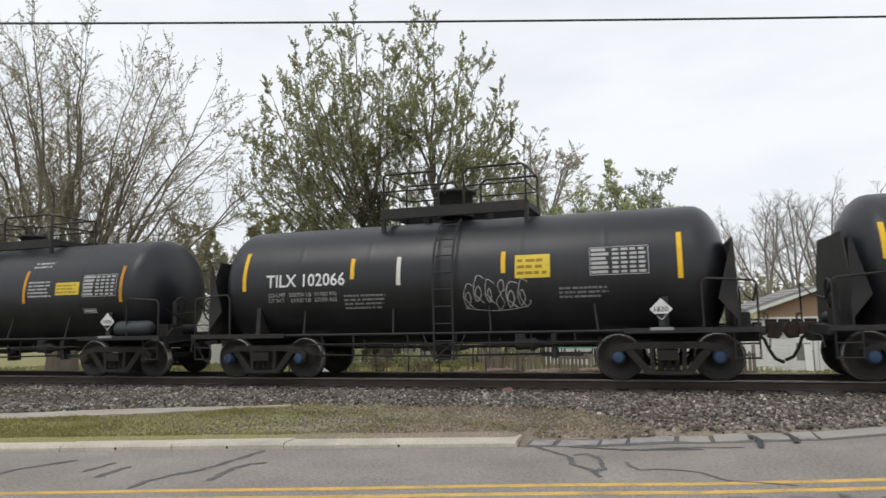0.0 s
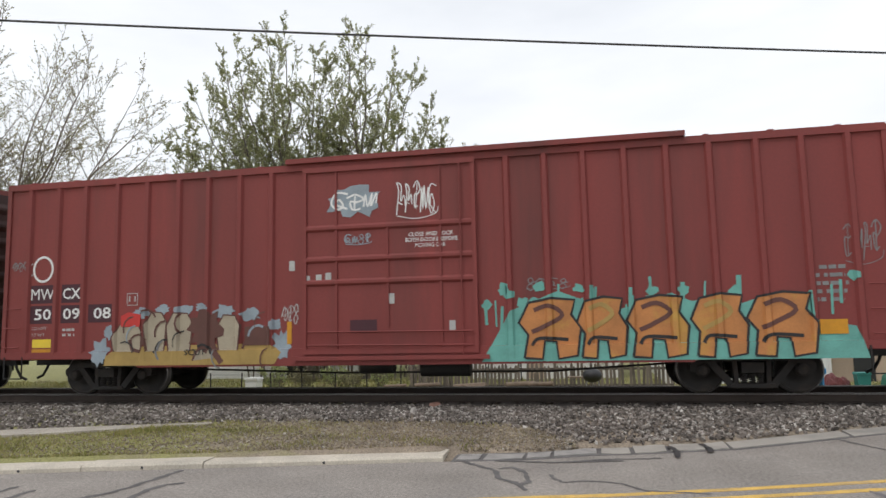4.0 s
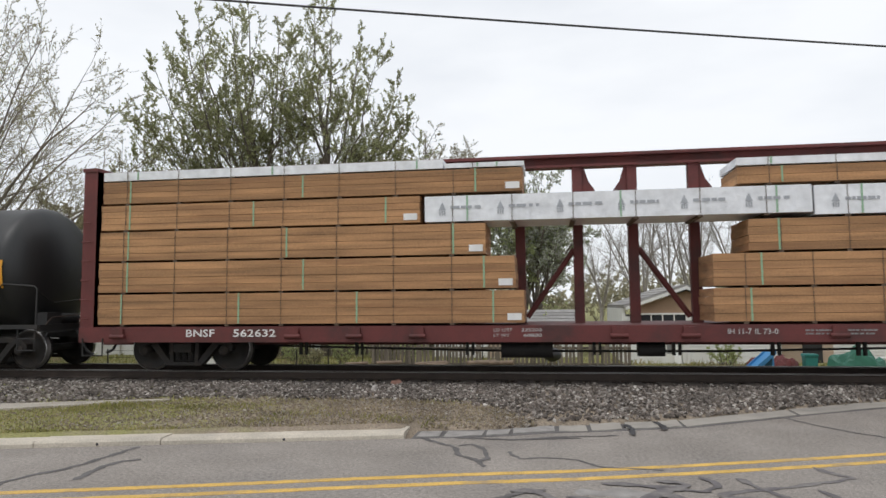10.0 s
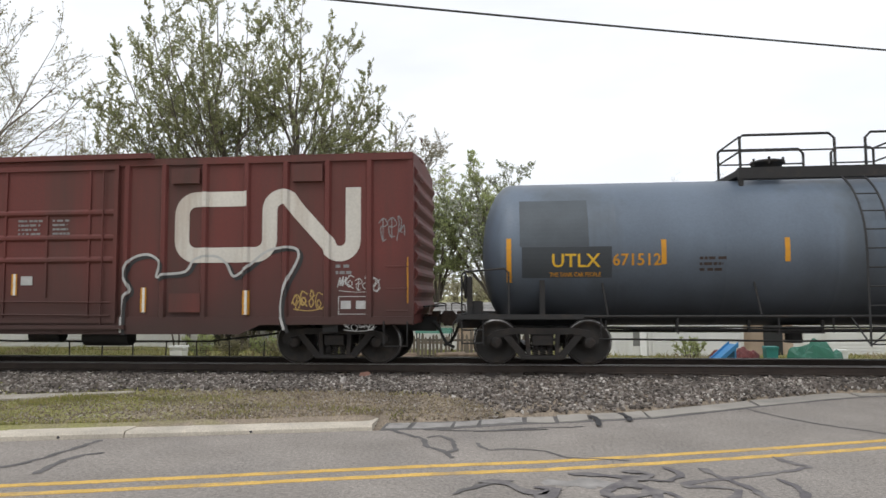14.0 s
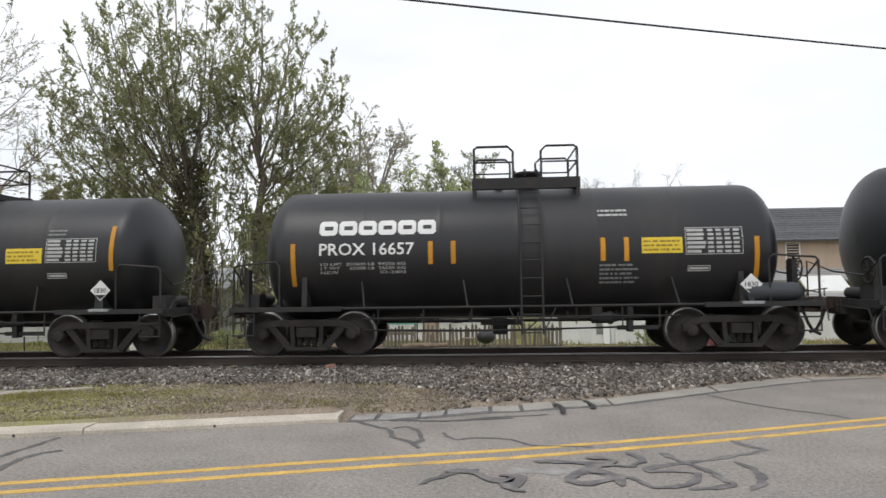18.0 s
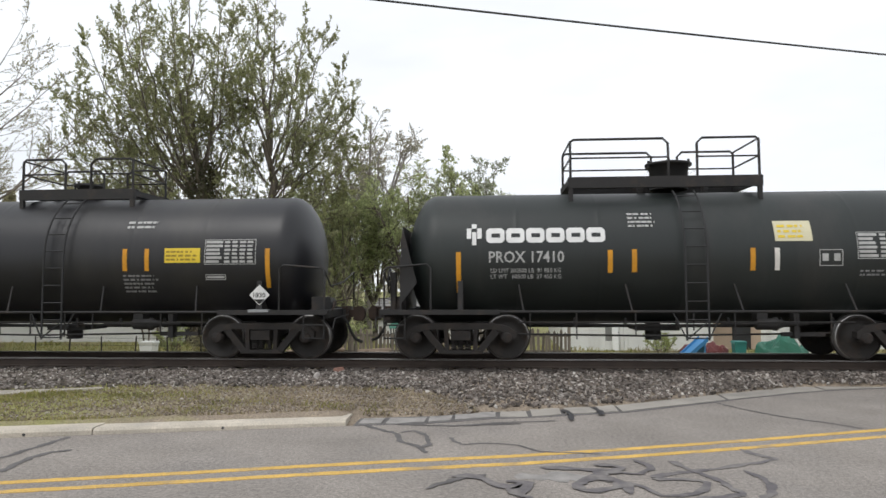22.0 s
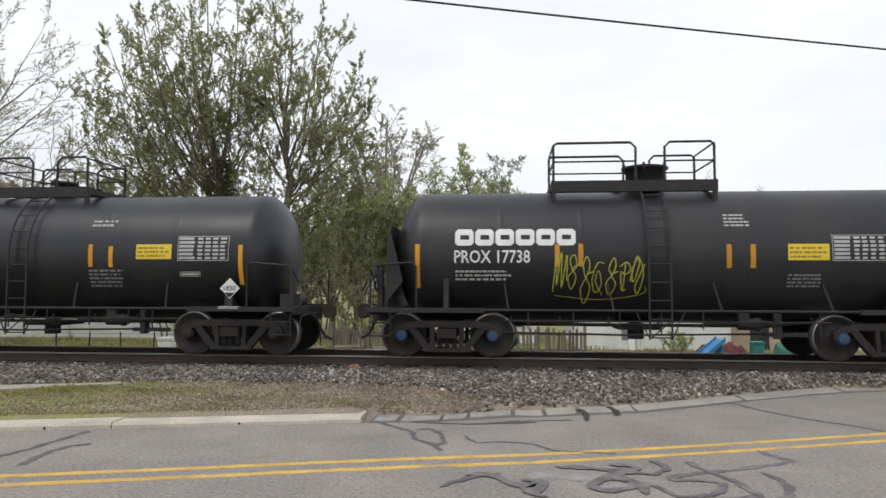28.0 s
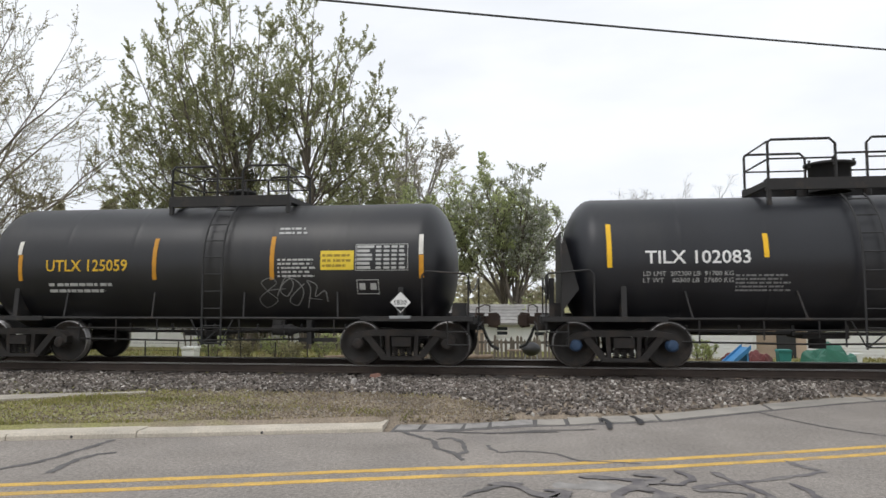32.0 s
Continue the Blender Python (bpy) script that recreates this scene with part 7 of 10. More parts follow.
mat("tag_lime", (0.42, 0.42, 0.05), 0.6, vary=0.15, bump=0.02)
mat("tag_lime_dim", (0.20, 0.24, 0.13), 0.6, vary=0.15, bump=0.02)
mat("pale_panel", (0.62, 0.58, 0.40), 0.55, vary=0.08, bump=0.02)
mat("tag_silver", (0.275, 0.265, 0.24), 0.55, vary=0.3, scale=2.2, fine=24, bump=0.06, dirt=(0.15, 0.12, 0.095), dirt_at=0.57, streak=True)
mat("tag_black", (0.022, 0.021, 0.022), 0.6, vary=0.3, bump=0.02)
mat("tag_sky", (0.30, 0.48, 0.53), 0.6, vary=0.2, bump=0.02)
mat("tag_teal", (0.13, 0.36, 0.31), 0.6, vary=0.2, bump=0.02)
mat("tag_orange", (0.46, 0.19, 0.06), 0.6, vary=0.25, scale=2, bump=0.02, dirt=(0.50, 0.30, 0.06))
mat("tag_ochre", (0.36, 0.24, 0.075), 0.6, vary=0.2, bump=0.02)
mat("stained_white", (0.56, 0.53, 0.48), 0.65, vary=0.2, scale=1.6, fine=20, bump=0.03, dirt=(0.38, 0.30, 0.24), dirt_at=0.6, streak=True)
mat("tag_cream", (0.36, 0.31, 0.23), 0.6, vary=0.2, scale=2, bump=0.02)
mat("tag_brown", (0.11, 0.045, 0.036), 0.6, vary=0.2, bump=0.02)
mat("tag_red", (0.50, 0.035, 0.03), 0.6, vary=0.15, bump=0.02)
mat("tag_haze", (0.25, 0.30, 0.34), 0.6, vary=0.25, scale=3, bump=0.02)
mat("tag_pink", (0.40, 0.25, 0.30), 0.6, vary=0.2, bump=0.02)
mat("tag_green", (0.16, 0.27, 0.05), 0.6, vary=0.2, bump=0.02)
mat("logo_red", (0.13, 0.018, 0.02), 0.6, vary=0.2, bump=0.02)
mat("faint_ink", (0.052, 0.052, 0.055), 0.6, vary=0.2, bump=0.02)


def outline_marks(self, x0, x1, z0, z1, material="faded_white", t=0.014):
    tris = quad(x0, x1, z0, z0 + t) + quad(x0, x1, z1 - t, z1) + quad(x0, x0 + t, z0, z1) + quad(x1 - t, x1, z0, z1)
    h = z1 - z0
    if h > 0.15:
        w = (x1 - x0) / 2
        for k in range(2):
            tris += quad(x0 + k * w + 0.05, x0 + (k + 1) * w - 0.05, z0 + 0.3 * h, z1 - 0.25 * h)
    else:
        tris += quad(x0 + 0.03, x1 - 0.03, z0 + 0.3 * h, z1 - 0.3 * h)
    return self.put("stencil_box", tris, material, 0.008)


def stroke_marks(self, pts, width, material, off=0.011):
    return self.put("graffiti_line", self.ribbon(pts, width, material), material, off)


Side.outline = outline_marks
Side.stroke = stroke_marks


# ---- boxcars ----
def darken_low(name, base, soot, z0, z1):
    """Darkens the colour towards the bottom with an uneven edge; grime on the boxcars."""
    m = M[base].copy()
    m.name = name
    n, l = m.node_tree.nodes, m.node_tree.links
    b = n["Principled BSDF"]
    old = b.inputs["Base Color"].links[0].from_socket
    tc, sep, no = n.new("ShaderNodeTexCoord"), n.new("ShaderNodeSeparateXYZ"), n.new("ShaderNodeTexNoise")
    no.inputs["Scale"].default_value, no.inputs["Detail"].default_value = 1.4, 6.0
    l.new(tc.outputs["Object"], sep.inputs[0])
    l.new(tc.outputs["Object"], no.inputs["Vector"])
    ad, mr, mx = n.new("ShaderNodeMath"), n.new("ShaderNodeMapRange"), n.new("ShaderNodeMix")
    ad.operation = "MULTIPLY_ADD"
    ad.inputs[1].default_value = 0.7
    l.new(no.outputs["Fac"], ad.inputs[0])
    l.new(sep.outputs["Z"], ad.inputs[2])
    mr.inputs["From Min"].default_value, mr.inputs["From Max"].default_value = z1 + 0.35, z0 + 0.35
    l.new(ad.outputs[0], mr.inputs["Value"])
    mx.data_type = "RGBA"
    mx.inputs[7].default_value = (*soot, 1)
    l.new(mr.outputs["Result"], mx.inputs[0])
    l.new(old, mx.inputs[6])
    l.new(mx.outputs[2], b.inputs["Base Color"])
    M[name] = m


# tank shells and the mid-tone patch: darker towards the belly
darken_low("grey_tank", "grey_tank", (0.034, 0.038, 0.044), 0.9, 2.5)
darken_low("mid_patch", "mid_patch", (0.026, 0.029, 0.034), 0.9, 2.5)
darken_low("blue_tank", "blue_tank", (0.085, 0.105, 0.12), 0.6, 1.7)
darken_low("grimy_red_box", "old_red_box", (0.05, 0.024, 0.02), 0.7, 2.3)
darken_low("sooty_red_box", "faded_red_box", (0.075, 0.036, 0.03), 2.65, 3.05)


def boxcar(label, start, half, top=4.62, y=1.50, paint="red_box", doors=((-2.38, -0.13), (-0.10, 2.33)), posts=(), raised=(-5.1, 5.1), bog=2.1, sill=0.62,
           ends="red_box", white_end=False, bars=(3.35, 2.76, 1.75), base=1.68, low=None):
    under = (lambda x: lerp_at(x, low)) if low else (lambda x: 0)
    lower = "tag_silver" if low else paint
    car = thing("boxcar", label, "boxcar", "cars of the train", pose(start, TRACK_Y, RAIL_Z))
    CARS.append((car, start))
    H = half
    s = Shape().box(-H, H, -y, y, sill + 0.18, top - 0.05)
    part("body", s, paint, car)
    s = Shape().prism_x([(-y - 0.04, top - 0.10), (y + 0.04, top - 0.10), (y + 0.04, top - 0.03), (0, top + 0.12), (-y - 0.04, top - 0.03)], -H, H)
    for k in range(int(2 * H / 1.1)):
        x = -H + 0.6 + k * 1.1
        s.prism_x([(-y, top - 0.03), (y, top - 0.03), (y, top + 0.0), (0, top + 0.15), (-y, top + 0.0)], x - 0.05, x + 0.05)
    part("roof", s, paint, car)
    if raised:
        for sy in (-1, 1):
            a, b = sorted((sy * (y - 0.02), sy * (y + 0.13)))
            part("door_header", Shape().box(raised[0], raised[1], a, b, top - 0.03, top + 0.07), paint, car)
    for sy in (-1, 1):
        a, b = sorted((sy * y, sy * (y + 0.05)))
        part("side_sill", Shape().prism([(-H, sill + 0.2), (-H + 3.0, sill + 0.18), (-H + 3.4, sill), (H - 3.4, sill), (H - 3.0, sill + 0.18), (H, sill + 0.2), (H, sill + 0.34), (-H, sill + 0.34)], a, b), lower if sy < 0 else paint, car)
        part("top_chord", Shape().box(-H, H, a, b, top - 0.17, top - 0.06), paint, car)
    for x in posts:
        for z0, z1, pt in ((sill + 0.3, under(x), lower), (max(sill + 0.3, under(x)), top - 0.15, paint)):
            if z1 - z0 > 0.05:
                post = Shape().add([(-0.075, 0, z0), (-0.04, -0.06, z0), (0.04, -0.06, z0), (0.075, 0, z0), (-0.075, 0, z1), (-0.04, -0.06, z1), (0.04, -0.06, z1), (0.075, 0, z1)],
                                   [(0, 1, 5, 4), (1, 2, 6, 5), (2, 3, 7, 6), (0, 3, 2, 1), (4, 5, 6, 7)])
                part("side_post", post, pt, car, at=pose(x, -y, 0))
    for x in (-H + 0.03, H - 0.03):
        for sy in (-1, 1):
            part("corner_post", Shape().box(x - 0.05, x + 0.05, *sorted((sy * (y - 0.02), sy * (y + 0.035))), sill + 0.2, top - 0.06), paint, car)
    for sx in (-1, 1):
        part("end_wall", Shape().box(*sorted((sx * H, sx * (H + 0.02))), -y, y, sill + 0.2, top - 0.05), ends, car)
        n = 9
        for k in range(n):
            z = sill + 0.5 + (top - sill - 0.9) * k / (n - 1)
            part("end_rib", Shape().prism([(sx * (H + 0.02), z - 0.13), (sx * (H + 0.085), z - 0.03), (sx * (H + 0.085), z + 0.03), (sx * (H + 0.02), z + 0.13)][::(1 if sx > 0 else -1)], -y + 0.12, y - 0.12), ends, car)
        if white_end and sx > 0:
            part("end_panel", Shape().box(H + 0.09, H + 0.1, -y + 0.02, y - 0.02, top - 0.62, top - 0.08), "white_paint", car, "white-painted top of the end wall")
        for k in range(9):
            z = sill + 0.45 + k * 0.42
            q = [(sx * (H - 0.08), -y - 0.10, z), (sx * (H - 0.5), -y - 0.10, z)] if k < 3 else [(sx * (H + 0.12), -y + 0.15, z), (sx * (H + 0.12), -y + 0.55, z)]
            part("grab_iron", Shape().tube(q, 0.014, 5), paint, car)
        s = Shape()
        s.tube([(sx * (H - 0.1), -y - 0.05, sill + 0.25), (sx * (H - 0.1), -y - 0.05, 0.4), (sx * (H - 0.55), -y - 0.05, 0.4), (sx * (H - 0.55), -y - 0.05, sill + 0.25)], 0.018, 5)
        part("sill_step", s, "black_steel", car)
        part("end_platform", Shape().box(*sorted((sx * (H + 0.05), sx * (H + 0.4))), -0.7, 0.7, sill + 0.5, sill + 0.53), "black_steel", car)
    s = Shape().box(-H - 0.3, H + 0.3, -0.2, 0.2, 0.62, 0.92)
    part("centre_sill", s, "black_steel", car)
    for x, w in ((-H + bog, 0.15), (H - bog, 0.15), (-2.5, 0.06), (0.2, 0.06), (2.8, 0.06)):
        part("cross_bearer", Shape().box(x - w, x + w, -1.45, 1.45, 0.66, 0.83), "black_steel", car)
    part("brake_cylinder", Shape().cyl((-0.9, -0.7, 0.55), (-0.2, -0.7, 0.55), 0.15, 12), "black_steel", car)
    part("air_reservoir", Shape().cyl((0.4, -0.8, 0.52), (1.4, -0.8, 0.52), 0.18, 12), "black_steel", car)
    part("brake_rod", Shape().tube([(-H + 3, -0.5, 0.55), (-1.5, -0.6, 0.42), (3.0, -0.6, 0.42), (H - 3, -0.4, 0.58)], 0.022, 5), "black_steel", car)
    s = Shape()
    cx = -(H + 0.16)
    s.lathe([(-0.02, 0.26), (0.0, 0.28), (0.02, 0.26), (0.0, 0.24), (-0.02, 0.26)], 20, (cx, -0.7, 2.6), "x")
    for k in range(5):
        a = 2 * math.pi * k / 5
        s.tube([(cx, -0.7, 2.6), (cx, -0.7 + 0.26 * math.cos(a), 2.6 + 0.26 * math.sin(a))], 0.012, 4)
    part("brake_wheel", s, "black_steel", car)
    for x0, x1 in doors:
        d0, d1 = sill + 0.24, top - 0.14
        door = part("door", Shape().box(x0, x1, -y - 0.055, -y + 0.01, d0, d1), paint, car)
        s = Shape()
        part("door_sill", Shape().box(x0, x1, -y - 0.10, -y - 0.055, d0 - 0.02, d0 + 0.08), lower, door)
        s.box(x0, x1, -y - 0.10, -y - 0.055, d1 - 0.10, d1)
        for x in (x0 + 0.04, x1 - 0.04):
            s.box(x - 0.04, x + 0.04, -y - 0.095, -y - 0.055, d0 + 0.08, d1 - 0.1)
        part("door_frame", s, paint, door)
        for z in bars:
            part("door_bar", Shape().prism_x([(-y - 0.055, z - 0.07), (-y - 0.055, z + 0.07), (-y - 0.10, z + 0.025), (-y - 0.10, z - 0.025)], x0 + 0.08, x1 - 0.08), lower if z < under((x0 + x1) / 2) else paint, door)
        for f in (0.2, 0.5, 0.8):
            x = x0 + (x1 - x0) * f
            lo, hi = (d0 + 0.08) if f != 0.5 else d0 + 0.5, bars[0] if f == 0.5 else d1 - 0.1
            for z0, z1, pt in ((lo, under(x), lower), (max(lo, under(x)), hi, paint)):
                if z1 - z0 > 0.05:
                    part("door_stile", Shape().box(x - 0.022, x + 0.022, -y - 0.085, -y - 0.055, z0, z1), pt, door)
        part("lock_rod", Shape().tube([(x1 - 0.3, -y - 0.11, d0 - 0.05), (x1 - 0.3, -y - 0.11, d1 - 0.1)], 0.018, 5), paint, door)
        for z in (1.28, 1.02):
            part("lock_lever", Shape().tube([(x0 + 0.1, -y - 0.12, z), (x1 - 0.1, -y - 0.12, z - 0.03)], 0.017, 5), lower, door)
        part("door_guide", Shape().box(x0 - 0.2, x1 + 0.2, -y - 0.12, -y, d0 - 0.14, d0 - 0.06), lower, door)
    add_bogies(car, start, (-H + bog, H - bog), base=base)
    add_couplers(car, H + 0.33)
    surf, cuts = over_posts(y, posts, doors, sill + 0.34)
    return Side(car, surf, False, cuts)



def rounded(pts):
    """A smooth line through the points."""
    out = []
    for i in range(len(pts) - 1):
        p0, p1, p2, p3 = pts[max(i - 1, 0)], pts[i], pts[i + 1], pts[min(i + 2, len(pts) - 1)]
        for u in (0.0, 0.25, 0.5, 0.75):
            out.append(tuple(0.5 * (2 * b + (c - a) * u + (2 * a - 5 * b + 4 * c - d) * u * u + (3 * b - a - 3 * c + d) * u ** 3) for a, b, c, d in zip(p0, p1, p2, p3)))
    return out + [pts[-1]]


# the train's first boxcar, with tags in ochre, cream, orange and teal
s = boxcar("dark red boxcar with orange and teal graffiti below", -44.25, 8.92, 4.73, doors=((-1.84, 1.70),), raised=(-2.2, 5.6), white_end=True, bog=2.35,
           posts=(-8.33, -7.61, -6.93, -6.14, -5.42, -4.67, -3.98, -3.26, -2.55, 2.3, 3.03, 3.75, 4.5, 5.25, 6.0, 6.8, 7.55, 8.3), bars=(3.34, 2.71, 2.25))
for x0, x1, z0, z1 in ((-8.3, -7.62, 2.02, 2.42), (-7.48, -6.95, 2.02, 2.42), (-8.3, -7.62, 1.58, 1.97), (-7.48, -6.95, 1.58, 1.97), (-6.80, -6.18, 1.58, 1.97)):
    s.rect(x0, x1, z0, z1, "maroon_panel", "number_panel", 0.003)
s.text("MW", -8.24, -7.66, 2.10, 2.34, off=0.01)
s.text("CX", -7.44, -7.0, 2.10, 2.34, off=0.01)
s.text("50", -8.14, -7.72, 1.66, 1.90, off=0.01)
s.text("09", -7.42, -7.0, 1.66, 1.90, off=0.01)
s.text("08", -6.66, -6.24, 1.66, 1.90, off=0.01)
s.text("LD LMT", -8.18, -7.82, 1.45, 1.51, "faded_white", 0.01)
s.text("LT WT", -8.18, -7.86, 1.31, 1.37, "faded_white", 0.01)
s.small_print(-7.42, -7.05, 1.28, 1.5, 2, "faded_white", 401)
s.rect(-8.17, -7.68, 1.06, 1.24, "placard_yellow", "notice_panel")
s.rect(-8.17, -7.68, 0.80, 1.03, "orange_tape", "notice_panel")
s.stroke([(-7.96 + 0.24 * math.cos(a * 0.35), 2.77 + 0.27 * math.sin(a * 0.35)) for a in range(19)], 0.05, "white_paint")
for sx in (-1, 1):
    s.stroke([(-7.96 + sx * (0.26 + 0.10 * math.sin(a * 0.3)), 2.77 + 0.13 * math.cos(a * 0.3)) for a in range(11)], 0.035, "faded_white")
s.outline(-5.86, -5.60, 1.92, 2.18)
s.scribble(-8.75, -8.35, 2.75, 2.98, "dim_white", 402, 3, 0.02)
rnd = random.Random(12)
def blob(cx, cz, rx, rz, seed, n=22):
    q = random.Random(seed)
    r = [1 + q.uniform(-0.3, 0.3) for _ in range(n)]
    return [(cx + rx * r[k] * math.cos(2 * math.pi * k / n), cz + rz * r[k] * math.sin(2 * math.pi * k / n)) for k in range(n)]
for i, (cx, cz, rx, rz) in enumerate(((-6.45, 0.95, 0.22, 0.26), (-6.25, 1.35, 0.12, 0.16), (-5.5, 1.75, 0.25, 0.11), (-5.0, 1.82, 0.16, 0.1), (-4.5, 1.78, 0.2, 0.15), (-4.1, 1.85, 0.14, 0.1), (-3.6, 1.74, 0.22, 0.13), (-3.0, 1.68, 0.2, 0.14), (-2.3, 1.0, 0.2, 0.3), (-2.45, 1.45, 0.13, 0.12))):
    s.poly(blob(cx, cz, rx, rz, 40 + i), "tag_haze", off=0.064)
s.poly([(-6.33, 0.66), (-2.45, 0.66), (-2.3, 0.9), (-2.6, 1.08), (-6.0, 1.05), (-6.3, 0.85)], "tag_ochre", off=0.068)
for k, (x0, x1, zt) in enumerate(((-6.1, -5.45, 1.5), (-5.35, -4.9, 1.75), (-4.85, -4.3, 1.72), (-4.2, -3.75, 1.0), (-3.7, -3.2, 1.65))):
    s.poly([(x0, 0.95), (x1 - 0.05, 0.95), (x1, zt - 0.2), (x1 - 0.12, zt), (x0 + 0.1, zt + 0.02), (x0 - 0.06, zt - 0.25)], "tag_cream", off=0.072)
    s.stroke([(x0, 0.95), (x0 - 0.06, zt - 0.25), (x0 + 0.1, zt + 0.02), (x1 - 0.12, zt), (x1, zt - 0.2), (x1 - 0.05, 0.95)], 0.03, "tag_brown", 0.078)
s.poly([(-5.97, 1.47), (-5.53, 1.47), (-5.5, 1.72), (-5.8, 1.78), (-5.98, 1.7)], "tag_red", off=0.08)
s.poly(blob(-4.0, 1.38, 0.36, 0.42, 77), "tag_brown", off=0.076)
s.stroke([(-3.9, 1.2), (-3.75, 0.9), (-3.6, 0.7)], 0.12, "tag_brown", 0.08)
s.stroke([(-5.75, 1.2), (-5.7, 1.0), (-5.5, 0.95), (-5.4, 1.2)], 0.08, "tag_brown", 0.08)
s.rect(-3.12, -2.55, 1.04, 1.42, "tag_brown", "dark_panel", 0.082)
q = random.Random(8)
for k in range(16):
    x, z = q.uniform(-6.2, -2.5), q.uniform(0.7, 1.6)
    a = q.uniform(0, 3)
    s.stroke([(x + 0.22 * math.cos(a + 0.5 * i), z + 0.25 * math.sin(a + 0.5 * i)) for i in range(5)], q.uniform(0.02, 0.05), q.choice(("tag_brown", "tag_brown", "tag_haze", "tag_black", "dim_white")), 0.086)
s.text("SCUT", -4.45, -3.95, 0.86, 0.98, "tag_black", 0.01, 0.088)
s.text("CLOSE AND LOCK", 0.36, 1.26, 3.10, 3.18, off=0.066, bold=0.01)
s.text("BOTH DOORS BEFORE", 0.30, 1.34, 2.99, 3.07, off=0.066, bold=0.01)
s.text("MOVING CAR", 0.5, 1.1, 2.88, 2.96, off=0.066, bold=0.01)
s.poly(blob(-0.73, 3.86, 0.56, 0.28, 91), "tag_haze", off=0.064)
s.scribble(-1.2, -0.25, 3.66, 4.06, "white_paint", 404, 3, 0.05).location.y = -0.06
s.scribble(0.13, 0.94, 3.5, 4.15, "white_paint", 405, 5, 0.025).location.y = -0.06
s.scribble(-0.95, -0.4, 3.0, 3.2, "tag_haze", 406, 4, 0.025).location.y = -0.06
for x, z in ((-1.75, 2.3), (-1.5, 2.32), (-1.3, 2.35), (-2.1, 2.62), (0.0, 1.9), (1.2, 1.35)):
    s.rect(x - 0.06, x + 0.06, z - 0.1, z + 0.1, "faded_white", "paper_label", 0.064)
s.rect(-0.85, -0.3, 1.25, 1.5, "maroon_panel", "paint_patch", 0.06)
s.rect(-2.2, -2.1, 1.05, 1.5, "orange_tape", "reflective_stripe", 0.066)
s.scribble(-2.3, -1.95, 1.5, 1.85, "faded_white", 407, 3, 0.02)
# the second, brighter piece
s.poly([(1.75, 0.66), (8.35, 0.66), (8.2, 1.2), (7.4, 1.35), (6.9, 1.8), (6.0, 1.5), (5.2, 1.85), (4.2, 1.55), (3.2, 1.95), (2.3, 1.6)], "tag_teal", off=0.064)
for i in range(16):
    s.poly(blob(rnd.uniform(1.8, 8.3), rnd.uniform(1.5, 2.1), 0.1, 0.09, 500 + i, 12), "tag_teal", off=0.066)
for k in range(34):       # sprayed runs along the piece's top and foot
    x = rnd.uniform(1.8, 8.2)
    z = rnd.uniform(1.5, 1.9)
    s.stroke([(x, z - 0.3), (x + rnd.uniform(-0.04, 0.04), z + rnd.uniform(0.0, 0.3))], rnd.uniform(0.03, 0.09), "tag_teal", 0.067)
for k, (x0, w) in enumerate(((2.55, 0.95), (3.6, 0.75), (4.5, 0.9), (5.6, 0.8), (6.55, 0.95))):
    p = [(x0 + w * u, 0.7 + 1.12 * v) for u, v in ((0, 0.02), (0.35, 0), (0.4, 0.3), (0.62, 0.28), (0.66, 0.0), (1.02, 0.05), (1.1, 0.5), (0.92, 0.72), (1.0, 0.96), (0.55, 1.0), (0.1, 0.93), (-0.1, 0.6), (0.08, 0.4))]
    s.poly(p, "tag_orange", off=0.07)
    s.stroke(p + [p[0]], 0.045, "tag_black", 0.076)
    s.stroke(rounded([(x0 + w * 0.2, 1.6), (x0 + w * 0.5, 1.68), (x0 + w * 0.75, 1.5), (x0 + w * 0.4, 1.3), (x0 + w * 0.15, 1.2)]), 0.08, "tag_ochre" if k % 2 else "tag_brown", 0.078)
    s.stroke(rounded([(x0 + w * 0.15, 0.95), (x0 + w * 0.3, 1.08), (x0 + w * 0.85, 1.05)]), 0.06, "tag_black", 0.079)
s.rect(7.61, 8.06, 1.07, 1.32, "orange_tape", "notice_panel", 0.08)
s.small_print(7.55, 8.2, 1.6, 2.3, 5, "dim_white", 408)
s.scribble(8.1, 8.7, 2.3, 3.0, "dim_white", 409, 4, 0.02)
s.scribble(2.6, 3.4, 2.0, 2.2, "dim_white", 410, 4, 0.02)

# the boxcar with the silver piece
SILVER_TOP = [(-8.83, 0.9), (-8.8, 0.9), (-8.44, 2.45), (-8.22, 2.62), (-6.66, 2.48), (-5.83, 2.46), (-5.77, 2.31), (-5.2, 2.35), (-5.11, 2.28), (-4.84, 2.37), (-4.14, 2.39), (-3.59, 2.33), (-3.45, 2.5), (-3.31, 2.58), (-1.7, 2.53), (-1.6, 2.4), (-1.55, 1.0), (-0.83, 1.0), (-0.46, 1.71), (-0.2, 2.26), (-0.09, 2.52), (0.47, 2.55), (1.03, 2.6), (1.72, 2.63), (2.3, 2.65), (2.69, 2.66), (3.11, 2.68), (3.25, 2.62), (3.58, 2.59), (3.71, 2.49), (3.72, 2.17), (4.15, 2.14), (4.38, 2.09), (4.51, 1.96), (4.65, 2.15), (5.18, 2.16), (5.19, 2.15), (5.28, 2.41), (5.57, 2.54), (6.81, 2.57), (7.01, 2.36), (7.06, 1.99), (8.83, 0.95)]
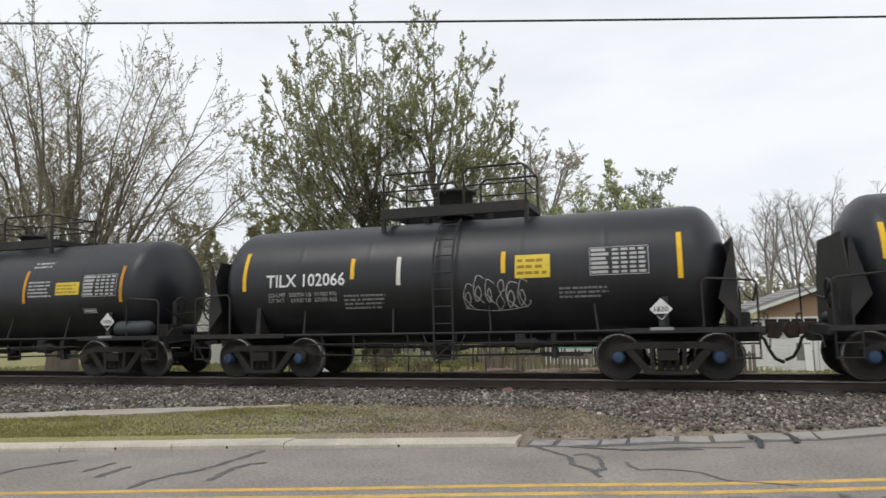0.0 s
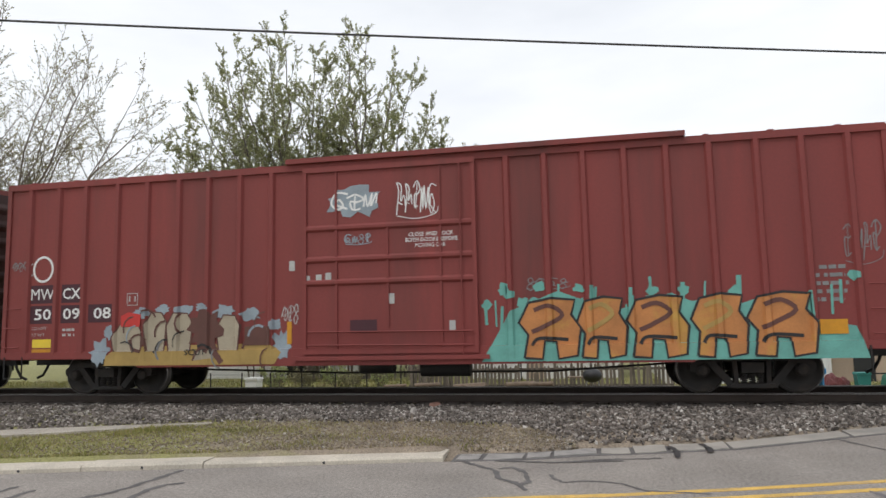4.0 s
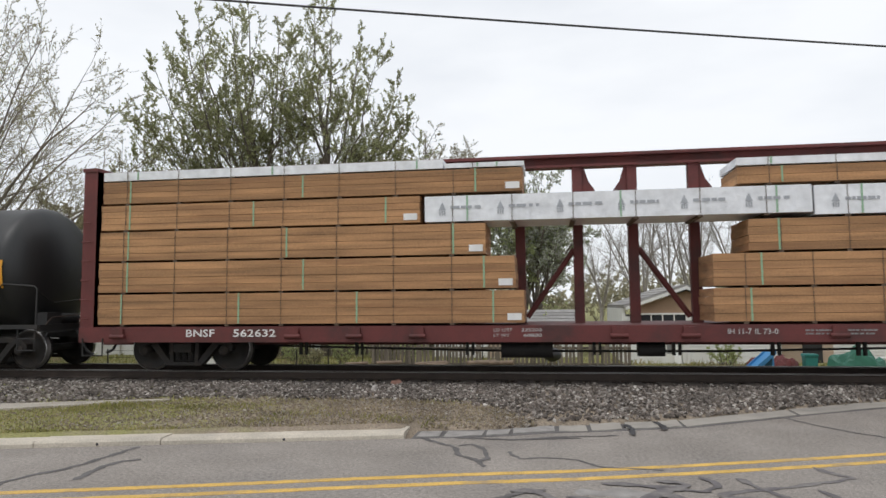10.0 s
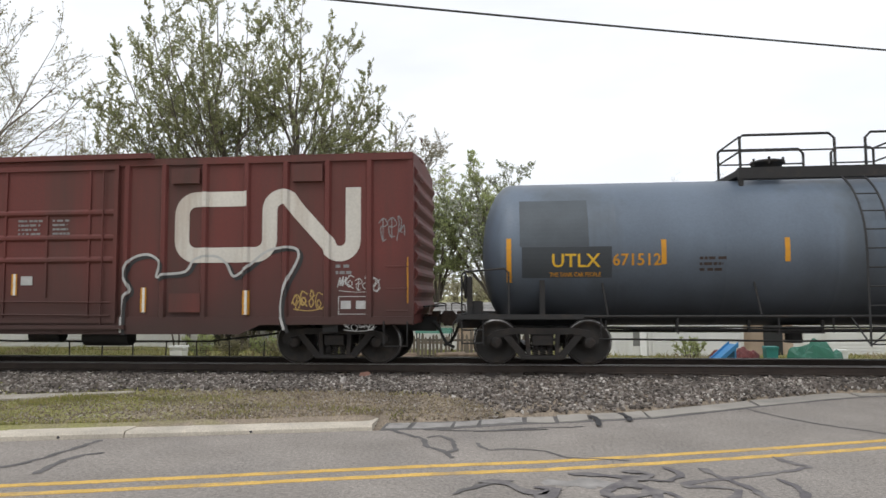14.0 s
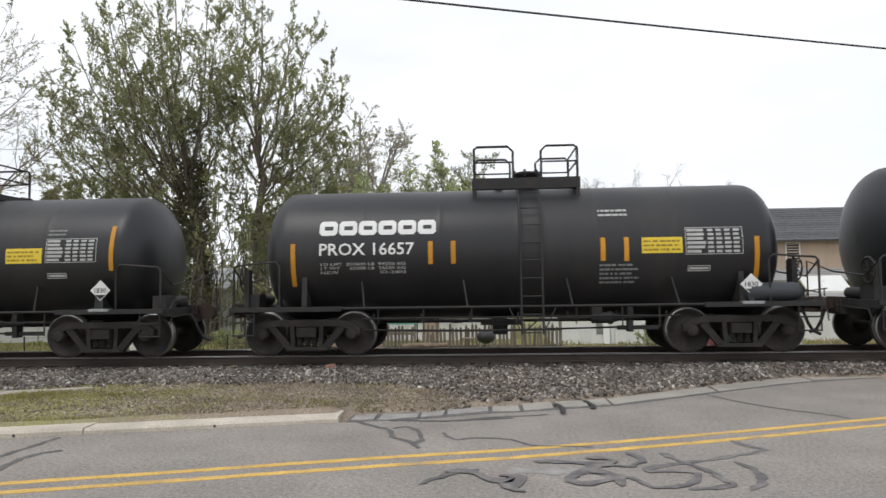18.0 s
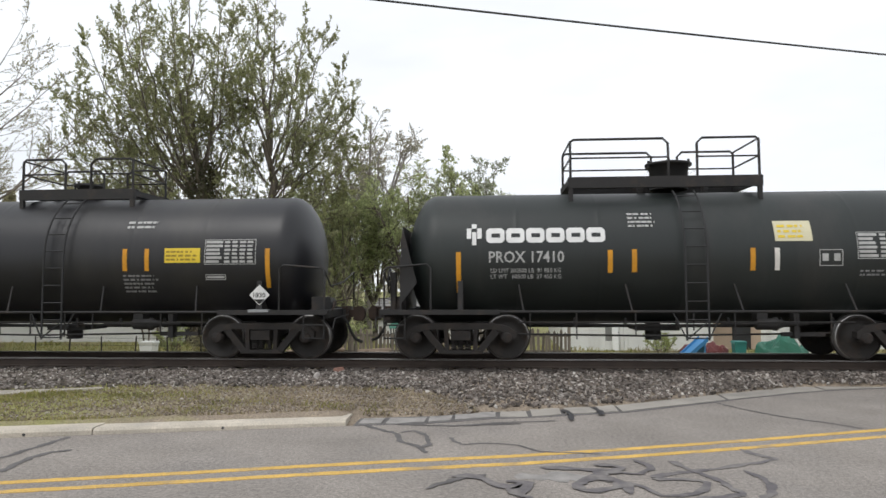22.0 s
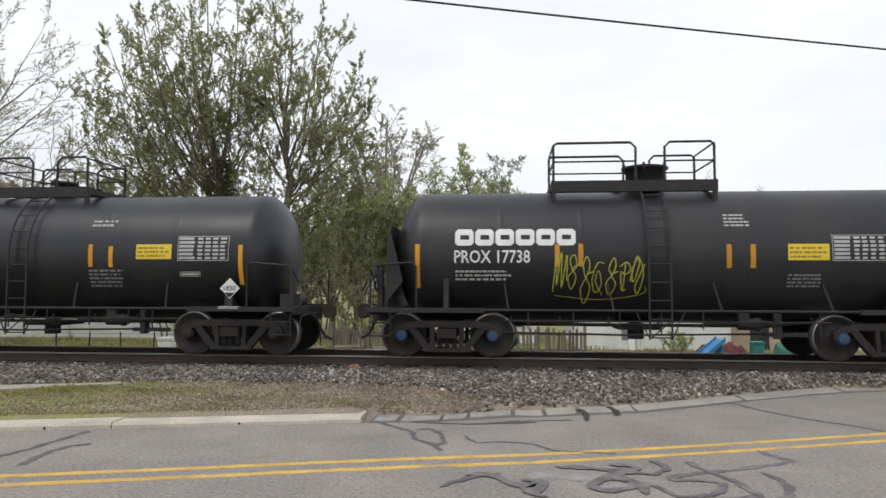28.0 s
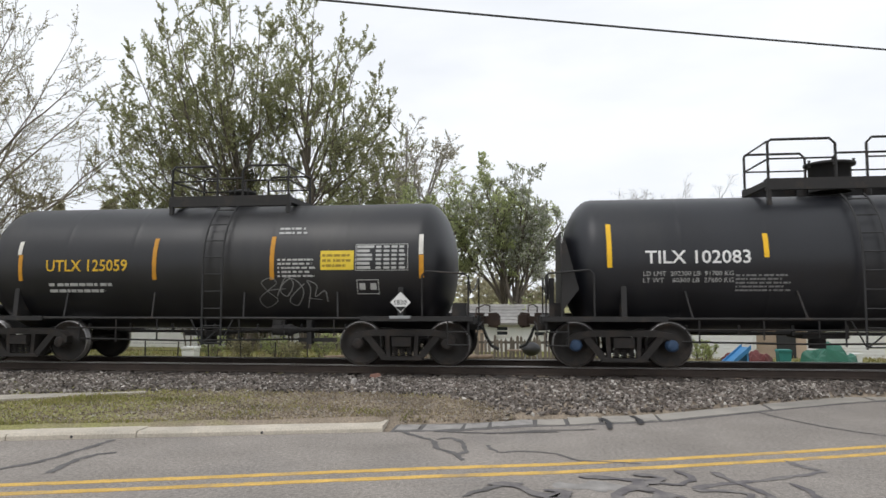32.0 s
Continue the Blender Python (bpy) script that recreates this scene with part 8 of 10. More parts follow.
s = boxcar("red boxcar with large silver graffiti lettering", -63.18, 8.83, 4.79, paint="sooty_red_box", ends="soot", low=SILVER_TOP,
           posts=(-8.1, -7.34, -6.59, -5.76, -4.85, -4.02, -3.27, -2.55, 2.5, 3.17, 4.0, 4.9, 5.68, 6.59, 7.38, 8.2), bars=(3.35, 2.76, 1.75), bog=2.05)
# silver fill, dark cuts and pale outlines of the lettering
s.poly([(-8.8, 0.71), (-8.57, 1.21), (-8.48, 2.0), (-8.44, 2.45), (-8.22, 2.62), (-6.66, 2.48), (-5.83, 2.46), (-5.77, 2.31), (-5.2, 2.35), (-5.11, 2.28), (-4.84, 2.37), (-4.14, 2.39), (-3.59, 2.33), (-3.45, 2.5), (-3.31, 2.58), (-2.39, 2.55), (-2.39, 0.93), (-2.71, 0.84), (-2.71, 0.92), (-8.8, 0.92)], "tag_silver", off=0.004)
s.poly([(-2.37, 2.55), (-1.7, 2.53), (-1.6, 2.4), (-1.68, 1.63), (-1.86, 1.45), (-2.11, 1.37), (-2.13, 1.01), (-2.37, 0.94)], "tag_silver", off=0.058)
s.poly([(-2.71, 0.85), (-2.39, 0.86), (-2.39, 0.92), (-2.71, 0.92)], "tag_silver", off=0.004)
s.poly([(-2.37, 0.86), (-2.05, 0.87), (-1.57, 1.09), (-0.99, 1.22), (-0.89, 1.16), (-0.94, 0.91), (-1.09, 0.76), (-1.09, 0.92), (-2.37, 0.92)], "tag_silver", off=0.058)
s.poly([(-0.83, 0.76), (-0.65, 1.11), (-0.46, 1.71), (-0.2, 2.26), (-0.14, 2.4), (-0.14, 0.92), (-0.83, 0.92)], "tag_silver", off=0.058)
s.poly([(-0.09, 2.52), (-0.09, 2.52), (0.47, 2.55), (1.03, 2.6), (1.72, 2.63), (2.3, 2.65), (2.32, 2.65), (2.32, 0.92), (-0.09, 0.92)], "tag_silver", off=0.058)
s.poly([(2.34, 2.65), (2.69, 2.66), (3.11, 2.68), (3.25, 2.62), (3.58, 2.59), (3.71, 2.49), (3.72, 2.17), (4.15, 2.14), (4.38, 2.09), (4.51, 1.96), (4.65, 2.15), (5.18, 2.16), (5.19, 2.15), (5.28, 2.41), (5.57, 2.54), (6.81, 2.57), (7.01, 2.36), (7.06, 1.99), (6.84, 1.61), (6.65, 1.32), (7.32, 0.73), (7.32, 0.92), (2.34, 0.92)], "tag_silver", off=0.004)
s.poly([(-3.63, 2.24), (-3.67, 0.92), (-3.5, 1.07), (-3.47, 1.65), (-3.55, 2.07)], "sooty_red_box", off=0.007)
for p, w in [([(-8.37, 2.28), (-8.42, 1.72), (-8.57, 1.15), (-8.68, 0.76)], 0.16), ([(-5.78, 2.28), (-5.71, 1.52), (-5.72, 0.71)], 0.05), ([(-5.17, 2.3), (-5.02, 1.99), (-5.12, 1.67)], 0.17), ([(-5.13, 1.46), (-5.11, 0.92)], 0.2), ([(-5.71, 1.46), (-5.11, 1.46)], 0.05), ([(-4.68, 1.92), (-4.19, 1.9)], 0.07), ([(-2.68, 1.55), (-1.97, 1.5)], 0.12), ([(-2.65, 0.9), (-1.94, 0.93)], 0.12), ([(-6.62, 1.47), (-5.92, 1.45)], 0.2), ([(-6.61, 1.53), (-6.61, 0.92)], 0.1), ([(-6.63, 0.92), (-6.11, 0.92)], 0.17), ([(-6.48, 2.44), (-6.1, 2.35)], 0.03), ([(-7.35, 1.09), (-6.8, 1.23)], 0.03), ([(-4.29, 1.39), (-3.73, 1.81)], 0.03), ([(-4.7, 1.56), (-4.17, 1.18)], 0.03), ([(2.76, 2.61), (2.66, 2.05), (2.48, 1.23), (2.29, 0.61)], 0.12), ([(3.2, 2.57), (3.05, 1.9), (2.89, 1.23), (2.69, 0.61)], 0.14), ([(3.14, 2.13), (3.51, 2.1)], 0.05), ([(3.63, 2.49), (3.59, 2.2), (3.48, 1.99), (3.37, 1.51)], 0.13), ([(3.49, 1.41), (3.4, 1.08), (3.3, 0.66)], 0.28), ([(4.42, 2.04), (4.52, 1.94), (4.48, 1.59)], 0.09), ([(4.5, 1.4), (4.37, 0.94), (4.18, 0.61)], 0.09), ([(4.85, 1.34), (5.41, 1.32)], 0.13), ([(4.76, 0.97), (5.39, 0.96)], 0.13), ([(0.14, 2.21), (-0.21, 1.46), (-0.57, 0.91)], 0.05), ([(1.34, 2.01), (1.25, 1.54)], 0.05), ([(5.42, 1.37), (5.24, 0.94), (5.13, 0.67)], 0.12), ([(5.7, 1.48), (5.47, 0.94), (5.36, 0.65)], 0.12), ([(5.98, 2.21), (5.91, 1.92), (6.0, 1.53)], 0.08), ([(6.17, 1.33), (6.55, 0.94), (6.71, 0.7)], 0.1), ([(5.91, 1.48), (5.77, 0.67)], 0.13), ([(6.56, 1.86), (6.33, 1.72)], 0.06), ([(5.24, 1.93), (5.15, 1.54)], 0.06), ([(6.81, 2.53), (6.99, 2.33), (7.02, 1.99), (6.81, 1.61), (6.65, 1.32), (7.28, 0.77)], 0.14)]:
    s.stroke(p, w, "tag_black", 0.066)
for p in [[(3.96, 1.41), (4.17, 1.38), (4.19, 1.13), (4.01, 0.96), (3.91, 1.08)], [(4.49, 1.5), (4.7, 1.46), (4.65, 0.95), (4.44, 0.95)]]:
    s.poly(p, "tag_black", off=0.066)
for p, w in [([(3.55, 1.2), (3.47, 0.94), (3.33, 0.62)], 0.06), ([(5.51, 1.33), (5.28, 0.94), (5.2, 0.67)], 0.04), ([(7.08, 1.99), (6.88, 1.61), (6.7, 1.32), (7.33, 0.82)], 0.05)]:
    s.stroke(p, w, "tag_sky", 0.072)
for p in [[(-8.8, 0.71), (-8.57, 1.21), (-8.48, 2.0), (-8.44, 2.45), (-8.22, 2.62)], [(-6.66, 2.48), (-5.83, 2.46), (-5.77, 2.31), (-5.2, 2.35), (-5.11, 2.28), (-4.84, 2.37), (-4.14, 2.39), (-3.59, 2.33), (-3.45, 2.5), (-3.31, 2.58), (-1.7, 2.53), (-1.6, 2.4), (-1.68, 1.63), (-1.86, 1.45), (-2.11, 1.37), (-2.13, 1.01)], [(-5.83, 2.45), (-5.89, 1.68)], [(-5.83, 1.3), (-5.81, 0.87)], [(-4.81, 2.32), (-4.74, 1.94), (-4.66, 0.97)], [(-4.17, 2.38), (-4.25, 1.98)], [(-3.65, 2.24), (-3.68, 0.92), (-3.49, 1.07), (-3.47, 1.65), (-3.56, 2.08)], [(-1.79, 2.4), (-1.78, 1.94)], [(-2.65, 1.02), (-2.71, 0.84)], [(-1.57, 1.06), (-1.14, 1.2)], [(-0.2, 2.26), (-0.09, 2.52), (0.47, 2.55), (1.03, 2.6), (1.72, 2.63), (2.3, 2.65), (2.69, 2.66), (3.11, 2.68), (3.25, 2.62), (3.58, 2.59), (3.71, 2.49), (3.72, 2.17), (4.15, 2.14), (4.38, 2.09), (4.51, 1.96), (4.65, 2.15), (5.18, 2.16), (5.19, 2.15), (5.28, 2.41), (5.57, 2.54), (6.81, 2.57), (7.01, 2.36), (7.06, 1.99), (6.84, 1.61), (6.65, 1.32), (7.32, 0.73)]]:
    s.stroke(p, 0.10, "tag_black", 0.063)
    s.stroke(p, 0.026, "faded_white", 0.070)
for x0, x1 in ((-8.14, -7.43), (-7.36, -6.65)):
    s.rect(x0, x1, 1.97, 2.71, "black_ink", "number_panel", 0.068)
s.text("CM", -8.04, -7.56, 2.40, 2.60, off=0.074)
s.text("HX", -7.24, -6.82, 2.40, 2.60, off=0.074)
s.text("143", -8.06, -7.52, 2.08, 2.29, off=0.074)
s.text("78", -7.22, -6.84, 2.08, 2.29, off=0.074)
s.text("CLOSE THIS DOOR", -1.66, -0.71, 3.86, 3.95, off=0.064, bold=0.01)
s.text("BEFORE CLOSING", -1.63, -0.74, 3.73, 3.82, off=0.064, bold=0.01)
s.text("MAIN DOOR", -1.48, -0.88, 3.60, 3.69, off=0.064, bold=0.01)
s.text("CLOSE AND LOCK", 0.66, 1.63, 3.88, 3.97, off=0.064, bold=0.01)
s.text("BOTH DOORS BEFORE", 0.56, 1.73, 3.75, 3.84, off=0.064, bold=0.01)
s.text("MOVING CAR", 0.78, 1.45, 3.61, 3.70, off=0.064, bold=0.01)
for x, z0, z1 in ((-8.10, 1.04, 1.91), (-5.96, 1.05, 1.50), (-2.87, 1.05, 1.51), (2.85, 1.06, 1.53), (5.98, 1.06, 1.53), (8.10, 1.08, 1.96)):
    s.put("reflective_stripe", quad(x - 0.06, x + 0.06, z0, z1), "bright_tape", 0.084)
s.rect(7.6, 8.2, 0.86, 1.0, "orange_tape", "notice_panel", 0.066)
s.small_print(6.35, 7.0, 1.75, 2.2, 5, "faded_white", 421).location.y = -0.075
s.small_print(-7.95, -7.5, 1.45, 1.7, 2, "dim_white", 422).location.y = -0.07
s.small_print(0.15, 0.42, 2.9, 3.1, 3, "faded_white", 423).location.y = -0.06
s.scribble(-7.95, -7.6, 2.75, 3.0, "faded_white", 424, 3, 0.025).location.y = -0.05
s.scribble(7.0, 7.35, 2.45, 2.75, "tag_sky", 425, 3, 0.025).location.y = -0.05
for k in range(6):
    s.rect(-1.3 + 0.12 * k, -1.22 + 0.12 * k, 2.05 + 0.05 * (k % 3), 2.12 + 0.05 * (k % 2), "faded_white", "paper_label", 0.066)
for k in range(4):
    part("dark_lever", Shape().box(-5.5 + 0, -5.3, -1.62, -1.5, 4.05, 4.2) if k == 0 else Shape().box((-6.3, 5.2, 5.0)[k - 1], (-5.3, 6.3, 5.2)[k - 1], -1.57, -1.5, (4.03, 3.98, 4.0)[k - 1], (4.06, 4.01, 4.15)[k - 1]), "soot", s.car)

# the older boxcar with the white ribbon emblem
s = boxcar("old brown-red boxcar with a white ribbon emblem and tags", -151.35, 7.45, 4.15, paint="grimy_red_box", ends="old_red_box", doors=((-1.53, 1.50),), raised=(-1.9, 2.2), bog=1.62,
           posts=(-6.7, -5.9, -5.05, -4.18, -3.37, -2.52, -1.75, 1.66, 2.44, 3.29, 4.15, 4.94, 5.78, 6.61), bars=(3.05, 2.55, 2.1))
def arc(cx, cz, r, a0, a1, n=8):
    return [(cx + r * math.cos(radians(a0 + (a1 - a0) * k / n)), cz + r * math.sin(radians(a0 + (a1 - a0) * k / n))) for k in range(n + 1)]
path = [(4.16, 3.28)] + [(3.4, 3.28)] + arc(3.12, 2.98, 0.30, 90, 180) + arc(3.12, 2.47, 0.30, 180, 270) + [(3.6, 2.17), (4.2, 2.17)] + arc(4.32, 2.47, 0.30, -90, 0) + [(4.62, 2.8)] + arc(4.88, 3.05, 0.26, 180, 60) + [(5.2, 3.02), (5.8, 2.36)] + arc(6.03, 2.43, 0.26, 225, 360) + [(6.29, 2.9), (6.29, 3.46)]
s.stroke(path, 0.30, "stained_white", 0.064)
for x, w in ((-5.71, 0.22), (-5.38, 0.22), (-5.05, 0.2), (-4.7, 0.2)):
    s.rect(x, x + w, 3.17, 3.38, "faded_white", "name_block", 0.008)
    s.rect(x, x + w, 2.86, 3.07, "faded_white", "name_block", 0.008)
s.text("413", -5.75, -5.2, 2.40, 2.60, "faded_white")
s.text("274", -4.9, -4.32, 2.40, 2.60, "faded_white")
for z in (2.68, 2.30):
    s.rect(-5.75, -5.15, z, z + 0.04, "faded_white", "stencil_bar", 0.008)
    s.rect(-4.95, -4.32, z, z + 0.04, "faded_white", "stencil_bar", 0.008)
s.small_print(-5.75, -4.4, 1.9, 2.2, 3, "dim_white", 431)
s.outline(-3.95, -3.7, 2.35, 2.6)
s.small_print(-3.2, -2.75, 2.05, 2.7, 6, "dim_white", 432)
s.small_print(-0.65, -0.1, 2.6, 2.95, 4, "dim_white", 433).location.y = -0.06
s.small_print(0.1, 0.5, 2.6, 2.95, 4, "dim_white", 434).location.y = -0.06
for x0, x1, z0, z1 in ((2.61, 3.19, 3.60, 3.90), (5.09, 5.69, 3.59, 3.92), (-5.7, -5.1, 3.5, 3.85), (-3.3, -2.75, 3.52, 3.87), (2.61, 3.25, 1.05, 1.42)):
    part("vent_cover", Shape().box(x0, x1, -1.58, -1.5, z0, z1), "old_red_box", s.car)
s.poly([(-5.15, 0.62), (-5.05, 1.7), (-4.5, 1.75), (-4.2, 1.6), (-3.8, 1.72), (-3.0, 1.68), (-2.3, 1.5), (-1.7, 1.3), (-1.75, 0.9), (-2.1, 0.6), (-3.5, 0.58), (-4.4, 0.56)], "tag_pink", off=0.064)
for k, (x0, w) in enumerate(((-4.95, 0.55), (-4.3, 0.6), (-3.6, 0.65), (-2.85, 0.5))):
    p = [(x0, 0.64), (x0 + 0.2 * w, 1.2), (x0 + 0.1, 1.68), (x0 + w, 1.62), (x0 + w * 0.8, 1.2), (x0 + w, 0.62)]
    s.poly(p, "tag_sky" if k % 2 else "tag_teal", off=0.068)
    s.stroke(p, 0.04, "tag_brown", 0.073)
for pts in ([(1.6, 0.65), (1.62, 1.3), (1.75, 1.5), (1.62, 1.8), (1.75, 2.1), (2.1, 2.2), (2.35, 2.05), (2.3, 1.75), (2.45, 1.8), (2.9, 1.85), (3.1, 2.1), (3.5, 2.15), (3.75, 2.0), (3.9, 1.75), (4.2, 1.95), (4.6, 2.25), (5.1, 2.3), (5.2, 2.1), (4.95, 1.6), (4.85, 1.1), (4.95, 0.7)],):
    pts = rounded(pts)
    s.stroke(pts, 0.05, "faded_white", 0.066)
    s.stroke([(x + 0.06, z - 0.05) for x, z in pts], 0.07, "tag_black", 0.063)
for x, z0, z1 in ((-2.59, 1.04, 1.51), (-1.79, 1.04, 1.51), (-0.69, 1.4, 1.83), (2.04, 1.05, 1.54), (4.17, 1.0, 1.47), (7.4, 1.21, 2.09)):
    s.put("reflective_stripe", quad(x - 0.06, x + 0.06, z0, z1), "orange_tape", 0.07)
    s.put("reflective_stripe", quad(x - 0.02, x + 0.03, z0, z1), "white_tape", 0.073)
s.rect(-0.55, -0.3, 1.6, 1.78, "faded_white", "paper_label", 0.066)
for z in (2.5, 2.62, 2.95, 3.05):
    s.rect(-1.35, -1.1, z, z + 0.08, "faded_white", "paper_label", 0.066)
s.outline(6.0, 6.6, 1.0, 1.35)
s.scribble(6.0, 6.8, 1.45, 1.75, "faded_white", 435, 5, 0.02)
s.scribble(6.1, 6.7, 0.7, 0.95, "faded_white", 436, 4, 0.02)
s.scribble(5.1, 5.7, 1.1, 1.45, "tag_ochre", 437, 4, 0.03)
s.scribble(6.8, 7.3, 2.4, 2.9, "dim_white", 438, 3, 0.02)
s.small_print(5.95, 6.3, 1.75, 2.0, 2, "dim_white", 439)


# ---- the train: tank cars ----
s = tank_car("black tank car with black steel head shields", 8.2, 5.13, shields=True, blue=True)
s.stripes(2.08, 2.72, (-4.61,), "bright_tape")
s = tank_car("black tank car with white numbers and sprayed tags", -4.21, 5.44, top=(-1.53, 1.71), ladder=0.06, dome=(-0.06, 0.42, 0.42), shields=True, cage=True, blue=True, lift=0.12)
s.stripes(1.92, 2.78, (-4.58,), "bright_tape")
s.stripes(2.10, 2.54, (-1.97,), "bright_tape")
s.stripes(1.94, 2.53, (-0.93,), "white_tape")
s.stripes(2.10, 2.53, (1.27,), "bright_tape")
s.stripes(1.88, 2.74, (4.55,), "bright_tape")
s.text("TILX 102066", -4.021, -2.139, 1.979, 2.26, "white_paint")
s.text("LD LMT  202700 LB  91950 KG", -3.974, -2.342, 1.774, 1.859, "faded_white", 0.012)
s.text("LT WT    60300 LB  27350 KG", -3.974, -2.342, 1.654, 1.738, "faded_white", 0.012)
s.small_print(-2.169, -1.171, 1.463, 1.802, 4, "dim_white", 9)
s.scribble(0.444, 1.748, 1.419, 2.014, "faded_white", 10, 6)
s.emergency(1.505, 2.188, 1.986, 2.44, seed=11)
s.table(2.936, 4.008, 1.987, 2.522, seed=12)
s.small_print(2.348, 3.292, 1.568, 1.811, 3, "dim_white", 13)
s.placard(4.18, 1.33, text="1830")
s = tank_car("black tank car with yellow reporting marks", -16.44, 5.09, top=(-1.13, 1.51), ladder=-0.44, dome=(-0.01, 0.3, 0.36), reservoir=1)
s.stripes(1.81, 2.66, (-4.25,))
s.stripes(1.78, 2.65, (-1.66,))
s.stripes(1.83, 2.64, (1.28,))
s.stripes(1.79, 2.65, (4.26,))
s.text("UTLX 125585", -3.73, -1.977, 1.946, 2.266, "yellow_paint")
s.small_print(-3.712, -2.673, 1.803, 1.889, 1, "orange_tape", 20)
s.small_print(-3.679, -2.213, 1.472, 1.716, 2, "faded_white", 21)
s.small_print(1.384, 2.012, 2.691, 2.876, 2, "faded_white", 22)
s.small_print(1.408, 2.154, 1.955, 2.387, 5, "faded_white", 23)
s.emergency(2.283, 3.007, 2.003, 2.307, seed=24)
s.table(3.115, 4.122, 1.939, 2.468, seed=25)
s.outline(3.124, 3.514, 1.548, 1.655)
s.placard(3.97, 1.33, text="1830")
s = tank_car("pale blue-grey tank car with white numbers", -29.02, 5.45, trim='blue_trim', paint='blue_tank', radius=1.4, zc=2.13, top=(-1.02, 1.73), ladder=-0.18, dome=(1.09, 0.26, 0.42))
s.stripes(1.58, 2.29, (-4.43,))
s.stripes(1.94, 2.36, (-2.83,))
s.stripes(1.91, 2.33, (-1.19,))
s.stripes(1.97, 2.39, (1.69,))
s.stripes(1.93, 2.36, (3.04,))
s.stripes(1.52, 2.36, (5.05,))
s.text("HOKX 111444", -3.864, -1.766, 2.071, 2.396, "white_paint")
s.small_print(-3.914, -2.338, 1.69, 1.893, 2, "faded_white", 35)
s.emergency(1.99, 2.733, 2.058, 2.382, seed=36)
s.small_print(1.937, 2.777, 2.404, 2.597, 2, "white_paint", 37)
s.small_print(1.746, 2.968, 1.727, 1.902, 2, "faded_white", 38)
s.small_print(1.74, 2.383, 1.5, 1.635, 2, "faded_white", 39)
s.table(3.907, 4.932, 1.807, 2.403, seed=40)
s.rect(-3.986, -3.472, 1.332, 1.649, "tank_patch", "repaint_patch", 0.003)
s.rect(4.147, 4.62, 1.342, 1.653, "tank_patch", "repaint_patch", 0.003)
s.placard(4.39, 1.23, text="1824")
s.scribble(0.055, 0.924, 1.445, 1.858, "tag_lime_dim", 44, 5)
s.small_print(3.454, 3.733, 1.627, 1.904, 4, "faded_white", 45)
s.small_print(-4.407, -3.543, 2.548, 2.625, 1, "white_paint", 46)
s = tank_car("long weathered black tank car with faded tags", -120.4, 8.03, radius=1.46, zc=2.19, paint='old_tank', top=(-1.2, 0.47), ladder=-0.62, dome=(0.14, 0.28, 0.4))
s.stripes(1.55, 2.37, (-7.36,))
s.stripes(1.94, 2.36, (-4.12,))
s.stripes(1.93, 2.39, (-1.43,))
s.stripes(1.94, 2.38, (1.42,))
s.stripes(1.94, 2.39, (4.36,))
s.stripes(1.77, 2.37, (7.51,))
s.text("GATX 54461", -6.398, -4.593, 1.914, 2.144, "faded_white")
s.small_print(-6.404, -4.731, 1.604, 1.788, 2, "dim_white", 54)
s.scribble(-4.457, -2.615, 1.208, 1.834, "dim_white", 55, 7)
s.scribble(-2.262, -1.623, 1.808, 2.141, "dim_white", 56, 3)
s.scribble(-0.028, 2.74, 1.645, 2.827, "rust", 57, 8)
s.scribble(2.993, 3.93, 1.347, 2.136, "dim_white", 58, 4)
s.scribble(3.931, 5.258, 1.279, 1.853, "dim_white", 59, 5)
s.table(6.367, 7.426, 1.881, 2.39, seed=60)
s.outline(5.851, 6.315, 1.54, 1.805)
s.small_print(0.62, 1.169, 1.674, 1.782, 1, "dim_white", 62)
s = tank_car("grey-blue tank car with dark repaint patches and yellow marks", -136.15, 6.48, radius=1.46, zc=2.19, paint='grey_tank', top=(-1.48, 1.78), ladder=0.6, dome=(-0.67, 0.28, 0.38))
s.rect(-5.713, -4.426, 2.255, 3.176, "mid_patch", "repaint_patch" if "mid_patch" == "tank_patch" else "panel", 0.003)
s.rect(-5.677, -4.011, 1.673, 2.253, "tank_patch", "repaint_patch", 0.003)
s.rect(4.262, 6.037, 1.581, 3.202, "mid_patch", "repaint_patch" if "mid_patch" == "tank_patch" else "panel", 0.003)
s.stripes(1.59, 2.42, (-5.92,))
s.stripes(1.91, 2.37, (-3.07,))
s.stripes(1.94, 2.38, (-0.89,))
s.stripes(1.94, 2.38, (1.45,))
s.stripes(1.95, 2.40, (3.71,))
s.stripes(1.59, 2.43, (6.00,))
s.text("UTLX", -5.113, -4.22, 1.868, 2.122, "yellow_paint")
s.text("671512", -3.994, -3.119, 1.89, 2.119, "orange_tape")
s.text("THE TANK CAR PEOPLE", -5.161, -4.215, 1.695, 1.775, "orange_tape")
s.emergency(1.665, 2.418, 1.61, 1.913, seed=75)
s.scribble(2.556, 3.856, 1.383, 1.941, "white_paint", 76, 7)
s.outline(3.838, 4.263, 1.634, 1.931)
s.table(4.763, 5.776, 1.915, 2.422, seed=78)
s.small_print(4.791, 5.209, 2.47, 2.568, 1, "white_paint", 79)
s.placard(5.34, 1.35, text="")
s.small_print(-2.432, -1.952, 1.762, 2.077, 3, "rust", 81)
s = tank_car("long black tank car with white letters and thin tags", -167.45, 7.38, radius=1.46, zc=2.19, top=(-1.37, 0.4), ladder=-0.65, dome=(0.07, 0.28, 0.36))
